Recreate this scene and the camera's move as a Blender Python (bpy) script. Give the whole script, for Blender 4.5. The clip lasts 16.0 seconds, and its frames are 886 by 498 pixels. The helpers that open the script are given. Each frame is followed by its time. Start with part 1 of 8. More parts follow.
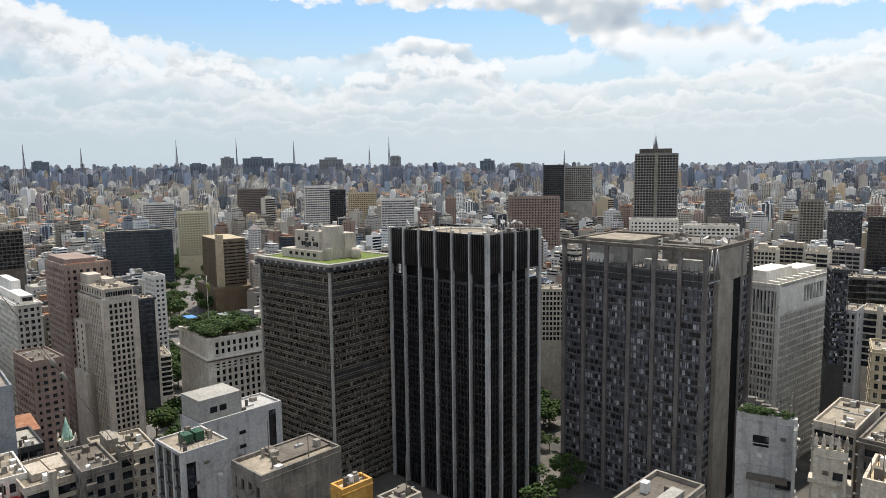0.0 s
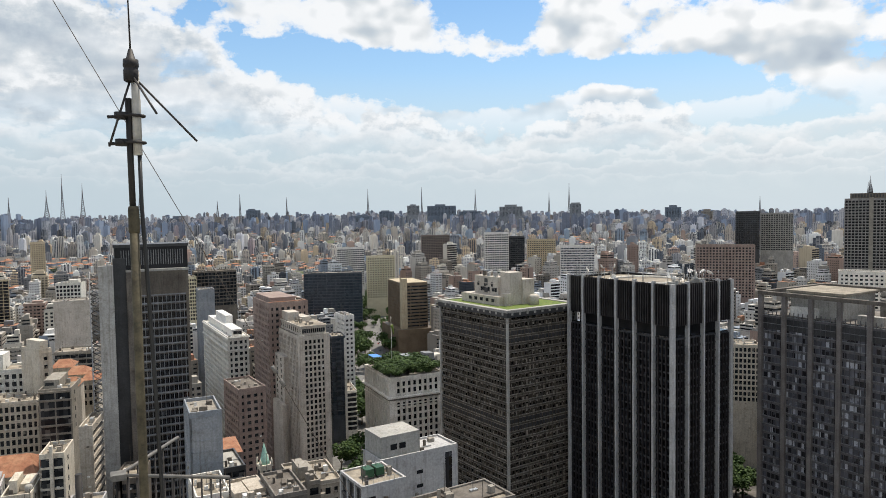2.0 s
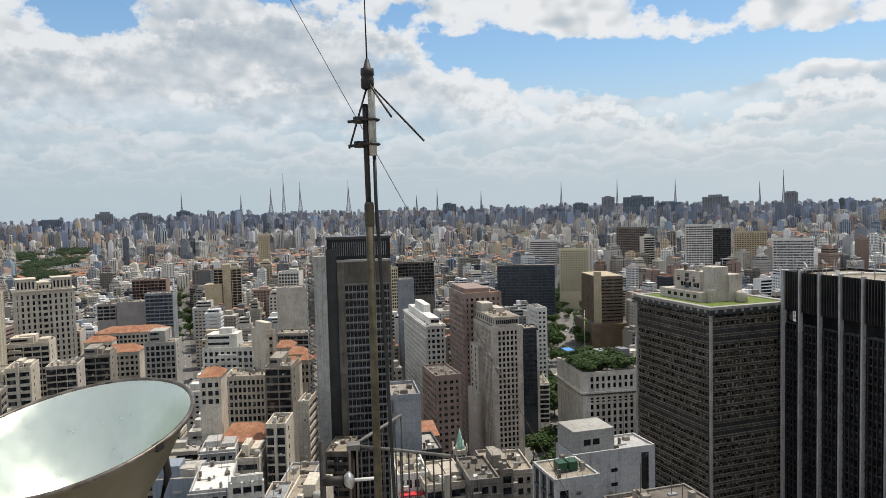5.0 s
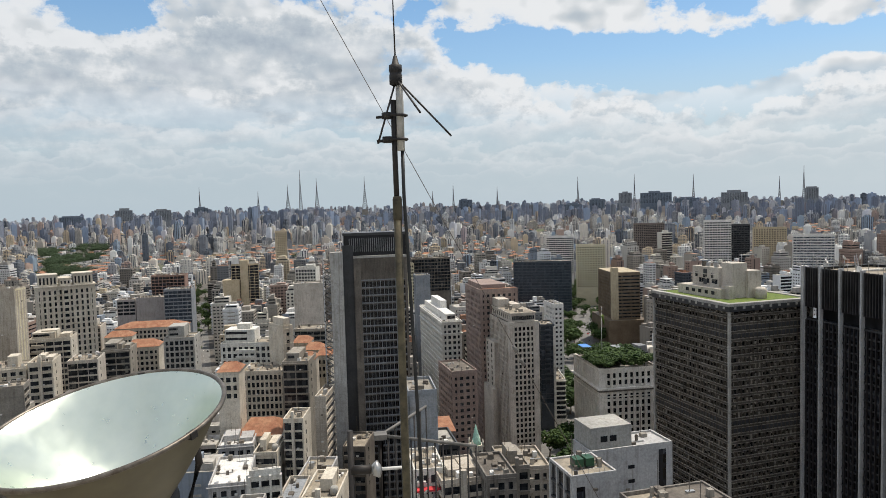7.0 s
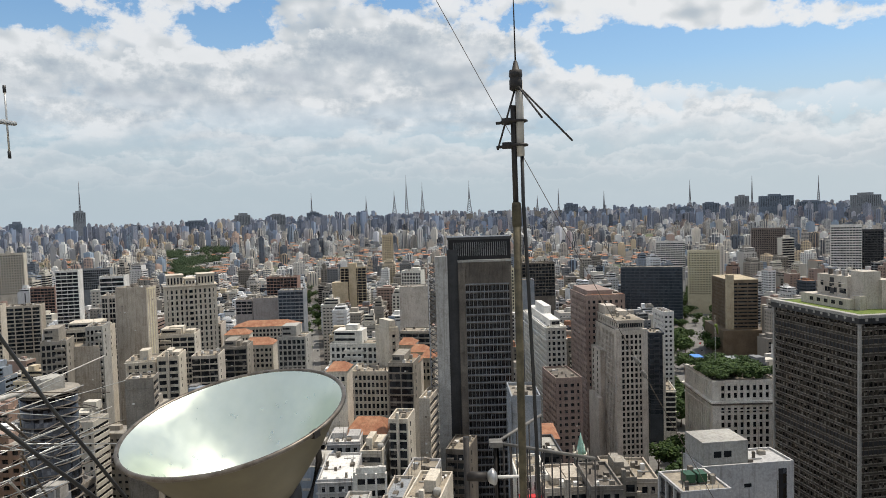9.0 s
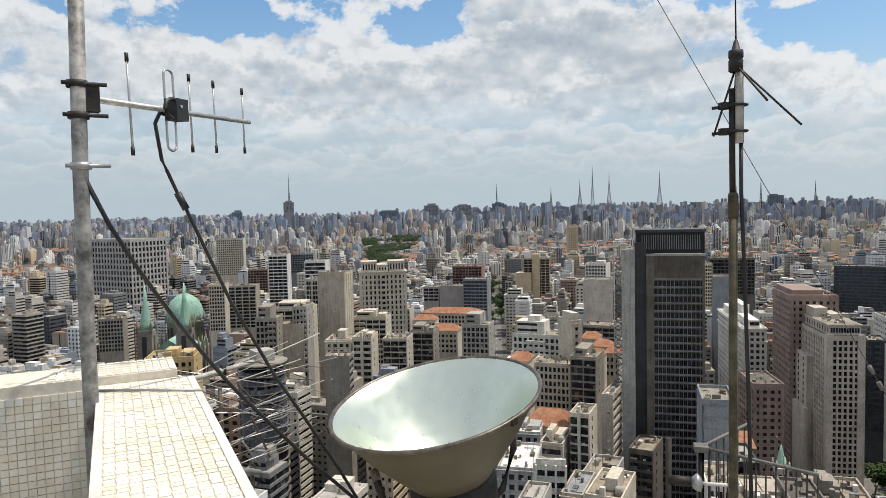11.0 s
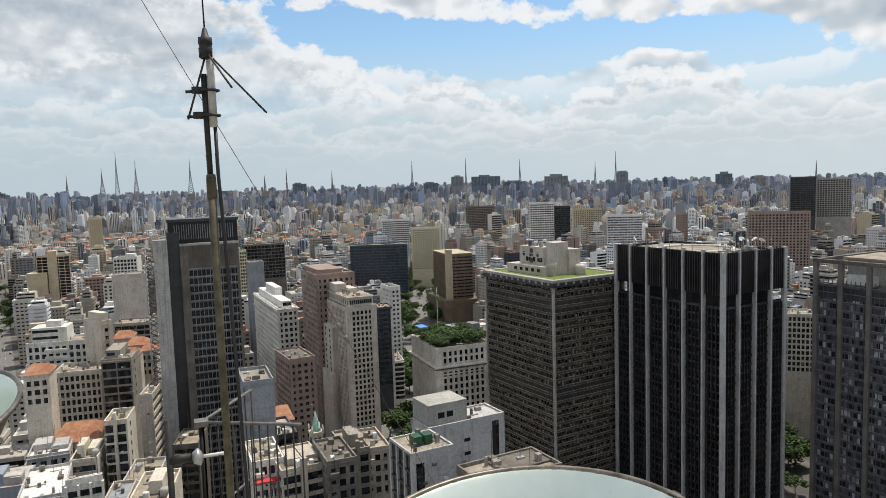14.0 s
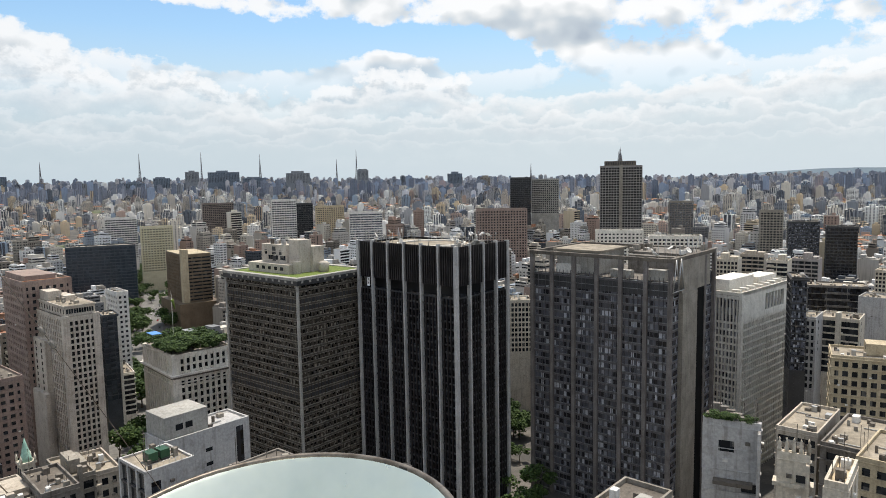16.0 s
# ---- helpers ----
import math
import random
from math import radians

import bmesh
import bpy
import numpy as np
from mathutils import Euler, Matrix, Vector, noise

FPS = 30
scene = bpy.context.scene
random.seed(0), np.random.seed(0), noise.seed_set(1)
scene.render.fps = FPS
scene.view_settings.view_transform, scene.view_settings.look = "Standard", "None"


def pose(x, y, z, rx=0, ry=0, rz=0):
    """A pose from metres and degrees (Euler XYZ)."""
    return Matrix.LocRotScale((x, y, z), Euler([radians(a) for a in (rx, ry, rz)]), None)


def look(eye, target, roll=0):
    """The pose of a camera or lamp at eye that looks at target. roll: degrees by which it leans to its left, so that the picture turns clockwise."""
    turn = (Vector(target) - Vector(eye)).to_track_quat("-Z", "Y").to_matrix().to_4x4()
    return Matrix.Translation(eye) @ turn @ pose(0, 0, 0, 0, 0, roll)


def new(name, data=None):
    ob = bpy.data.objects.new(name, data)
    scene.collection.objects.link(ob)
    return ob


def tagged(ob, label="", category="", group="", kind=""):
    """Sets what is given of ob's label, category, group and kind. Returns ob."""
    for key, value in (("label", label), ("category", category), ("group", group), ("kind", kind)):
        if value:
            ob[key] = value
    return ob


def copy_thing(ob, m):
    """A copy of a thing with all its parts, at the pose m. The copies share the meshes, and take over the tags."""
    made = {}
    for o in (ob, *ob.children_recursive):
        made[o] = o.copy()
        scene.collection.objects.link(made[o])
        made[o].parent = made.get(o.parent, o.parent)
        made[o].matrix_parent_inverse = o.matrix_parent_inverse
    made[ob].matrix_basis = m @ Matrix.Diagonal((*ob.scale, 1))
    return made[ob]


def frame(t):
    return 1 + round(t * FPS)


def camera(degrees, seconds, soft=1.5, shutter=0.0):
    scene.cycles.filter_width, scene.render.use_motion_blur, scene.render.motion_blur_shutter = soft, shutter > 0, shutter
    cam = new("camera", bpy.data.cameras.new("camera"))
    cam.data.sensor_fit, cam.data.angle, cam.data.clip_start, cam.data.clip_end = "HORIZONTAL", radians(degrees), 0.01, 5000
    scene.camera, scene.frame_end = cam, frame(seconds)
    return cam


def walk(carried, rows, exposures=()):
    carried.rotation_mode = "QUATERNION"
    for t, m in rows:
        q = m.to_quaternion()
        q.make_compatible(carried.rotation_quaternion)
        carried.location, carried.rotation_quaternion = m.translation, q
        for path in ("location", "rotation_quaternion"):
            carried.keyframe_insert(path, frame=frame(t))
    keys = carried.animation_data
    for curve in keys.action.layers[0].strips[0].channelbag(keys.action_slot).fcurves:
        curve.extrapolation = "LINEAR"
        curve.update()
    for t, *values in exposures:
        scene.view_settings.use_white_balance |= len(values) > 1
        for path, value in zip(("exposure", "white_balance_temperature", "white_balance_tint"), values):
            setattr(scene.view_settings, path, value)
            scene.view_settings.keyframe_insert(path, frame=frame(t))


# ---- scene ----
cam = camera(65.0, 16.0, soft=0.9)
# seconds, x, y, z, yaw, pitch, roll
PATH = [
    (0, 0.252, 0.354, 140.240, 0.12, -6.96, 0.71),
    (0.5, 0.255, 0.355, 140.195, 4.78, -7.78, 0.72),
    (1, 0.202, 0.313, 140.129, 9.67, -4.47, 1.28),
    (1.5, 0.146, 0.307, 140.081, 12.53, -2.98, 1.81),
    (2, 0.121, 0.305, 140.085, 14.77, -2.91, 0.85),
    (2.5, 0.072, 0.262, 140.091, 16.24, 0.57, 1.09),
    (3, 0.091, 0.291, 140.106, 16.25, -0.33, -0.06),
    (3.5, 0.075, 0.282, 140.095, 19.32, -3.20, 0.10),
    (4, 0.056, 0.236, 140.088, 23.92, -3.28, 1.02),
    (4.5, 0.035, 0.198, 140.092, 28.03, -3.38, 1.69),
    (4.7, 0.023, 0.181, 140.094, 29.16, -3.31, 1.60),
    (5.75, 0.010, 0.122, 140.088, 32.20, -3.20, 1.40),
    (7, -0.006, 0.052, 140.081, 31.87, -3.50, 1.54),
    (7.5, 0.032, 0.039, 140.076, 30.87, -3.63, 1.47),
    (8, 0.024, 0.043, 140.078, 30.99, -3.47, 1.61),
    (8.5, -0.035, 0.038, 140.089, 35.27, -3.16, 1.89),
    (9, -0.105, 0.019, 140.096, 40.43, -2.90, 1.63),
    (9.5, -0.173, -0.022, 140.091, 46.07, -3.24, 1.69),
    (9.7, -0.202, -0.013, 140.090, 48.57, -3.27, 1.71),
    (10.75, -0.195, -0.053, 140.094, 55.60, -3.30, 1.30),
    (11.8, -0.187, -0.093, 140.099, 52.98, -3.26, 1.13),
    (12, -0.175, -0.077, 140.089, 51.15, -3.60, 1.02),
    (12.5, -0.090, -0.039, 140.081, 42.74, -4.85, 2.06),
    (13, 0.008, -0.012, 140.059, 33.13, -5.50, 1.77),
    (13.5, 0.072, 0.030, 140.045, 24.44, -6.30, 1.70),
    (14, 0.126, 0.031, 140.038, 18.40, -5.21, 1.76),
    (14.5, 0.164, 0.023, 140.032, 13.62, -6.01, 1.55),
    (15, 0.186, 0.027, 140.023, 9.65, -6.08, 1.27),
    (15.5, 0.201, 0.043, 140.008, 3.96, -5.55, 0.97),
    (16, 0.192, 0.046, 139.971, -2.53, -5.93, 0.97),
]
walk(cam, [(t, pose(x, y, z, 90 + p, r, w)) for t, x, y, z, w, p, r in PATH], exposures=((0, -0.10), (2.5, -0.14), (3.5, -0.24), (4.5, -0.29), (9.5, -0.30), (12.0, -0.29), (13.5, -0.26), (14.5, -0.16), (16, -0.10)))

# ---------------------------------------------------------------- sky, sun, exposure
EYE = 140.0
SUN_AZ, SUN_EL = -24.0, 69.0          # degrees to the left of +y, and above the horizon


def heading(az, el=0.0):
    a, e = radians(az), radians(el)
    return Vector((-math.sin(a) * math.cos(e), math.cos(a) * math.cos(e), math.sin(e)))


sun_data = bpy.data.lights.new("sun", "SUN")
sun_data.energy, sun_data.angle, sun_data.color = 5.0, radians(0.6), (1.0, 0.92, 0.80)
sun = new("sun", sun_data)
sun.matrix_world = look((0, 0, 400), Vector((0, 0, 400)) - heading(SUN_AZ, SUN_EL) * 10)

world = bpy.data.worlds.new("sky")
scene.world = world
world.use_nodes = True


class Nodes:
    """Short names for building node trees."""

    def __init__(self, tree):
        self.t = tree
        tree.nodes.clear()

    def n(self, kind, **kw):
        nd = self.t.nodes.new(kind)
        for k, v in kw.items():
            if k == "ins":
                for key, val in v.items():
                    self.put(nd.inputs[key], val)
            else:
                setattr(nd, k, v)
        return nd

    def put(self, sock, val):
        if isinstance(val, bpy.types.NodeSocket):
            self.t.links.new(val, sock)
        elif isinstance(val, bpy.types.Node):
            self.t.links.new(val.outputs[0], sock)
        else:
            sock.default_value = val

    def m(self, op, a, b=0.0, c=0.0, clamp=False):
        nd = self.t.nodes.new("ShaderNodeMath")
        nd.operation, nd.use_clamp = op, clamp
        for s, v in zip(nd.inputs, (a, b, c)):
            self.put(s, v)
        return nd.outputs[0]

    def mix(self, f, a, b, blend="MIX"):
        nd = self.t.nodes.new("ShaderNodeMix")
        nd.data_type, nd.blend_type = "RGBA", blend
        self.put(nd.inputs[0], f)
        self.put(nd.inputs[6], a)
        self.put(nd.inputs[7], b)
        return nd.outputs[2]

    def ramp(self, f, stops, interp="LINEAR"):
        nd = self.t.nodes.new("ShaderNodeValToRGB")
        r = nd.color_ramp
        r.interpolation = interp
        while len(r.elements) < len(stops):
            r.elements.new(0.5)
        for e, (p, c) in zip(r.elements, stops):
            e.position = p
            e.color = (c, c, c, 1) if isinstance(c, (int, float)) else (*c, 1)
        self.put(nd.inputs[0], f)
        return nd.outputs[0]

    def noise(self, vec, scale, detail=4.0, rough=0.55, dim="3D"):
        nd = self.n("ShaderNodeTexNoise", noise_dimensions=dim)
        nd.inputs["Scale"].default_value = scale
        nd.inputs["Detail"].default_value = detail
        nd.inputs["Roughness"].default_value = rough
        if vec is not None:
            self.put(nd.inputs["Vector"], vec)
        return nd.outputs[0]

    def scaled(self, vec, s):
        nd = self.t.nodes.new("ShaderNodeMapping")
        self.put(nd.inputs["Vector"], vec)
        nd.inputs["Scale"].default_value = s
        return nd.outputs[0]


w = Nodes(world.node_tree)
sky = w.n("ShaderNodeTexSky", sky_type="NISHITA", sun_disc=False, sun_elevation=radians(SUN_EL), sun_rotation=radians(-SUN_AZ))
sky.altitude, sky.air_density, sky.dust_density, sky.ozone_density = 780, 1.0, 1.2, 1.0
tc = w.n("ShaderNodeTexCoord")
sep = w.n("ShaderNodeSeparateXYZ", ins={0: tc.outputs["Generated"]})
azi = w.m("ARCTAN2", w.m("MULTIPLY", sep.outputs[0], -1.0), sep.outputs[1])
ele = w.m("ARCSINE", sep.outputs[2])
up = w.m("MAXIMUM", ele, 0.0)
# open blue (minus) and heaped cloud (plus): bearing, height, half width, half height, in degrees
HEAPS = [(2, 10.8, 5.5, 0.9, -0.30), (13, 10.2, 6.0, 1.5, -0.24), (24.5, 12.6, 4.0, 1.5, -0.24), (-5.5, 9.7, 3.2, 1.5, -0.22), (-27, 9.0, 3.0, 1.2, -0.22), (-9, 9.3, 4.0, 1.2, -0.24), (6, 11.2, 4.0, 0.8, -0.20), (20, 11.6, 5.0, 1.2, -0.26), (11.0, 17.6, 4.5, 2.6, -0.36), (29, 13.2, 3.0, 1.4, -0.16),
         (72, 15.0, 4.0, 1.5, -0.24), (57.5, 14.3, 3.0, 1.0, -0.22), (-14, 6.2, 9.0, 0.8, -0.08), (-0.5, 8.0, 5.5, 1.3, 0.20), (-11, 11.0, 5.0, 2.8, 0.22), (-23, 8.0, 5.0, 1.5, 0.18), (20, 15.0, 5.0, 2.0, 0.24),
         (4, 14.6, 3.6, 2.4, 0.20), (46, 12.0, 8.0, 2.8, 0.18), (61, 11.0, 8.0, 2.0, 0.20), (77, 11.0, 7.0, 2.5, 0.18), (14, 7.6, 8.0, 1.0, 0.16), (36, 8.5, 9.0, 1.6, 0.12)]
# thick grey undersides
SHADE = [(47, 14.0, 7.0, 1.8, 0.42), (39, 10.8, 4.0, 1.2, 0.30), (-11, 11.0, 8.0, 2.0, 0.30), (-17, 9.6, 4.0, 0.8, 0.25), (62, 9.2, 8.0, 0.9, 0.2), (22, 17.5, 5.0, 0.8, 0.2)]


def heaped(rows):
    total = 0.0
    for ba_, he_, hw_, hh_, amt_ in rows:
        gx_ = w.m("DIVIDE", w.m("SUBTRACT", azi, radians(ba_)), radians(hw_))
        gy_ = w.m("DIVIDE", w.m("SUBTRACT", ele, radians(he_)), radians(hh_))
        g_ = w.m("EXPONENT", w.m("MULTIPLY", w.m("ADD", w.m("MULTIPLY", gx_, gx_), w.m("MULTIPLY", gy_, gy_)), -0.8))
        total = w.m("ADD", w.m("MULTIPLY", g_, amt_), total)
    return total


gather, gloom = heaped(HEAPS), w.m("MULTIPLY", heaped(SHADE), 0.6)
def billow(rise, fine=8.0):
    """How thick the cloud is, looked up a little higher by rise (radians)."""
    e = w.m("ADD", ele, rise)
    row = w.m("POWER", w.m("ADD", w.m("MAXIMUM", e, 0.0), 0.02), 0.75)
    v = w.n("ShaderNodeCombineXYZ", ins={0: w.m("MULTIPLY", azi, 9.0), 1: w.m("MULTIPLY", row, 15.0), 2: 1.9}).outputs[0]
    u = w.n("ShaderNodeCombineXYZ", ins={0: w.m("MULTIPLY", azi, 27.0), 1: w.m("MULTIPLY", e, 36.0), 2: 5.3}).outputs[0]
    heap = w.noise(v, 1.0, 2.5, 0.45)
    puff = w.noise(u, 1.0, fine, 0.62)
    return w.m("ADD", w.m("ADD", w.m("MULTIPLY", heap, 0.50), w.m("MULTIPLY", puff, 0.48)), w.m("ADD", gather, 0.055))


dens, here, above = billow(0.0), billow(0.0, 1.2), billow(0.030, 1.2)
# the bank of heaped cloud that rises from the haze: bearing and height of its tops, in degrees
BANK = [(-44, 8.6), (-34, 8.8), (-28, 7.2), (-24, 8.9), (-20, 7.6), (-15, 6.0), (-12, 6.8), (-8.5, 5.4), (-5, 8.4), (-1, 9.2), (4, 9.3), (7, 7.6), (10.5, 6.9), (14, 8.2), (18, 9.2), (24, 9.8), (28, 10.6), (31, 12.5), (35, 16.5), (46, 16.5), (54, 13.7), (60, 13.6), (66, 12.9), (72, 13.6), (80, 14.6), (90, 16.0)]
bank_top = w.ramp(w.m("DIVIDE", w.m("ADD", azi, radians(60)), radians(160)), [((p + 60) / 160, h / 20) for p, h in BANK], "B_SPLINE")
curl = w.n("ShaderNodeCombineXYZ", ins={0: w.m("MULTIPLY", azi, 22.0), 1: w.m("MULTIPLY", ele, 26.0), 2: 8.8}).outputs[0]
crag = w.m("SUBTRACT", w.noise(curl, 1.0, 7.0, 0.58), 0.5)
crag_soft = w.m("SUBTRACT", w.noise(curl, 1.0, 1.5, 0.5), 0.5)
crag_up = w.m("SUBTRACT", w.noise(w.n("ShaderNodeVectorMath", operation="ADD", ins={0: curl, 1: (0.0, 0.42, 0.0)}).outputs[0], 1.0, 7.0, 0.58), 0.5)
depth = w.m("ADD", w.m("SUBTRACT", w.m("SUBTRACT", w.m("MULTIPLY", bank_top, 20.0), 0.8), w.m("MULTIPLY", ele, 180 / math.pi)), w.m("MULTIPLY", crag, 6.0))
depth_soft = w.m("ADD", w.m("SUBTRACT", w.m("SUBTRACT", w.m("MULTIPLY", bank_top, 20.0), 0.8), w.m("MULTIPLY", ele, 180 / math.pi)), w.m("MULTIPLY", crag_soft, 5.0))
bank = w.ramp(w.m("DIVIDE", depth, 4.0), [(0.0, 0.0), (0.09, 0.8), (0.22, 1.0)])
wisp = w.noise(w.n("ShaderNodeCombineXYZ", ins={0: w.m("MULTIPLY", azi, 8.0), 1: w.m("MULTIPLY", ele, 34.0), 2: 3.3}).outputs[0], 1.0, 5.0, 0.55)
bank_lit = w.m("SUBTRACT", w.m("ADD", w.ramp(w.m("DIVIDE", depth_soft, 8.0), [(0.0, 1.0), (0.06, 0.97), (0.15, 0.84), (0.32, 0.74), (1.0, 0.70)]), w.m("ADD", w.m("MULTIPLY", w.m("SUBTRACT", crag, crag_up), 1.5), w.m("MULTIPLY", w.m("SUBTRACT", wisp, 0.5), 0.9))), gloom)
mask = w.ramp(dens, [(0.495, 0.0), (0.525, 0.55), (0.56, 0.95), (0.62, 1.0)])
lit = w.m("SUBTRACT", w.m("ADD", w.m("ADD", w.m("MULTIPLY", w.m("SUBTRACT", here, above), 1.1), w.m("MULTIPLY", w.m("SUBTRACT", dens, here), 0.5)), w.m("SUBTRACT", 0.97, w.m("MULTIPLY", w.m("MAXIMUM", w.m("SUBTRACT", above, 0.56), 0.0), 0.9))), gloom)
TONES = [(0.30, (0.60, 0.69, 0.80)), (0.62, (0.80, 0.885, 0.96)), (0.80, (1.04, 1.08, 1.11)), (0.95, (1.30, 1.31, 1.32))]
vivid = w.n("ShaderNodeHueSaturation", ins={"Saturation": 1.15, "Value": 0.205, "Color": sky.outputs[0]})
low = w.ramp(up, [(0.0, 1.0), (0.06, 0.96), (0.12, 0.66), (0.2, 0.18), (0.32, 0.0)])
toward = w.ramp(w.m("DIVIDE", w.m("ADD", azi, radians(60)), radians(160)), [(0.0, 0.0), (0.30, 0.1), (0.62, 0.85), (0.8, 1.0)])
haze = w.mix(toward, (0.86, 0.965, 1.03, 1), (0.70, 0.83, 0.92, 1))
blue = w.mix(1.0, vivid.outputs[0], (1.0, 1.10, 1.07, 1), "MULTIPLY")
hazed = w.mix(low, blue, haze)
thin = w.m("MAXIMUM", w.ramp(w.m("DIVIDE", depth_soft, 8.0), [(0.0, 1.0), (0.14, 0.95), (0.30, 0.6), (0.5, 0.4), (1.0, 0.3)]), w.ramp(wisp, [(0.42, 0.1), (0.60, 0.9)]))
fade = w.m("MULTIPLY", w.ramp(up, [(0.0, 0.0), (0.04, 0.08), (0.085, 0.5), (0.13, 1.0)]), thin)
dim = w.mix(toward, (1, 1, 1, 1), (0.90, 0.92, 0.94, 1))
high = w.mix(w.m("MULTIPLY", mask, w.ramp(up, [(0.0, 0.0), (0.10, 0.0), (0.165, 1.0)])), hazed, w.mix(1.0, w.ramp(lit, TONES), dim, "MULTIPLY"))
both = w.mix(w.m("MULTIPLY", bank, fade), high, w.mix(1.0, w.ramp(bank_lit, TONES), dim, "MULTIPLY"))
ele_deg = w.m("MULTIPLY", ele, 180 / math.pi)
# rows of smaller heaped clouds, one before the other, down to the haze: height, swing, how many, strength
for base, swing, many, strength in ((6.4, 1.25, 22.0, 0.85), (5.0, 0.95, 32.0, 0.6), (3.9, 0.7, 44.0, 0.38), (2.9, 0.5, 60.0, 0.2)):
    along = w.n("ShaderNodeCombineXYZ", ins={0: w.m("MULTIPLY", azi, many), 1: w.m("MULTIPLY", ele, many * 1.5), 2: base}).outputs[0]
    lobes = w.m("SUBTRACT", w.noise(along, 1.0, 6.0, 0.55), 0.5)
    swell = w.m("SUBTRACT", w.noise(w.n("ShaderNodeCombineXYZ", ins={0: w.m("MULTIPLY", azi, many * 0.3), 1: base}).outputs[0], 1.0, 1.0, 0.5), 0.5)
    under = w.m("ADD", w.m("SUBTRACT", base, ele_deg), w.m("MULTIPLY", w.m("ADD", w.m("MULTIPLY", lobes, 3.0), w.m("MULTIPLY", swell, 4.0)), swing))
    body = w.ramp(w.m("DIVIDE", under, swing * 3.0), [(0.0, 0.0), (0.06, 0.8), (0.12, 1.0), (0.35, 0.5), (0.8, 0.0)])
    shine = w.ramp(w.m("DIVIDE", under, swing * 3.0), [(0.0, 0.93), (0.12, 0.90), (0.3, 0.74), (0.6, 0.66), (1.0, 0.62)])
    tint = w.mix(1.0, w.ramp(w.m("SUBTRACT", w.m("ADD", shine, w.m("MULTIPLY", lobes, 0.25)), gloom), TONES), dim, "MULTIPLY")
    both = w.mix(w.m("MULTIPLY", body, w.m("MULTIPLY", strength, w.mix(toward, (1, 1, 1, 1), (0.55, 0.55, 0.55, 1)))), both, tint)
bg = w.n("ShaderNodeBackground", ins={0: both, 1: 0.82})
w.n("ShaderNodeOutputWorld", ins={0: bg.outputs[0]})

# ---------------------------------------------------------------- materials
def material(name, rough=0.7, metal=0.0, spec=0.5):
    mat = bpy.data.materials.new(name)
    mat.use_nodes = True
    k = Nodes(mat.node_tree)
    k.bsdf = k.n("ShaderNodeBsdfPrincipled")
    k.bsdf.inputs["Roughness"].default_value = rough
    k.bsdf.inputs["Metallic"].default_value = metal
    k.bsdf.inputs["Specular IOR Level"].default_value = spec
    k.n("ShaderNodeOutputMaterial", ins={0: k.bsdf.outputs[0]})
    k.pos = k.n("ShaderNodeNewGeometry").outputs["Position"]
    k.mat = mat
    return k


def surface(name, a, b, rough=0.75, metal=0.0, grain=2.0, stain=0.15, streak=0.5, bump=0.0, spec=0.4):
    """A two-tone weathered surface: patches from a to b, fine grain, and rain streaks that run down."""
    k = material(name, rough, metal, spec)
    patch = k.noise(k.pos, stain, 5.0)
    fine = k.noise(k.pos, grain, 6.0, 0.65)
    run = k.noise(k.scaled(k.pos, (1.4, 1.4, 0.09)), 1.0, 4.0)
    col = k.mix(k.ramp(patch, [(0.36, 0.0), (0.64, 1.0)]), (*a, 1), (*b, 1))
    col = k.mix(k.m("MULTIPLY", k.ramp(run, [(0.50, 0.0), (0.72, 1.0)]), streak), col, k.mix(1.0, col, (0.52, 0.50, 0.47, 1), "MULTIPLY"))
    col = k.mix(0.6, col, k.mix(1.0, col, k.ramp(fine, [(0.25, 0.5), (0.75, 1.4)]), "MULTIPLY"))
    blot = k.noise(k.pos, 0.55, 5.0, 0.6)
    col = k.mix(k.ramp(blot, [(0.54, 0.0), (0.72, 0.55)]), col, k.mix(1.0, col, (0.55, 0.50, 0.45, 1), "MULTIPLY"))
    k.put(k.bsdf.inputs["Base Color"], col)
    if bump:
        bp = k.n("ShaderNodeBump", ins={"Strength": bump, "Distance": 0.02, "Height": fine})
        k.put(k.bsdf.inputs["Normal"], bp.outputs[0])
    return k.mat


PALETTE = [(0.0, (0.514, 0.490, 0.452)), (0.11, (0.361, 0.330, 0.283)), (0.20, (0.647, 0.641, 0.626)), (0.36, (0.238, 0.212, 0.180)), (0.43, (0.523, 0.441, 0.318)),
           (0.50, (0.194, 0.197, 0.202)), (0.58, (0.580, 0.544, 0.472)), (0.68, (0.328, 0.237, 0.194)), (0.74, (0.723, 0.730, 0.730)), (0.88, (0.246, 0.282, 0.327)), (0.96, (0.072, 0.082, 0.097))]


# paler house paints, with the haze of distance put into the colour
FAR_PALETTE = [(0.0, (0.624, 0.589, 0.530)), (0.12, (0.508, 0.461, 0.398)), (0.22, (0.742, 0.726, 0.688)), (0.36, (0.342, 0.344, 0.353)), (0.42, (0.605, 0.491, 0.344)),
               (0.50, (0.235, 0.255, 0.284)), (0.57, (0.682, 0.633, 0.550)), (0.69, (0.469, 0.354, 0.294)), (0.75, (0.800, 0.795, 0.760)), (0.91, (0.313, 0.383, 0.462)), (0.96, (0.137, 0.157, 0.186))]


# the same paints washed with blue, for the thicker haze farther out
HAZE_PALETTE = [(p, (r * 0.66 + 0.10, g * 0.66 + 0.115, b * 0.70 + 0.15)) for p, (r, g, b) in FAR_PALETTE]


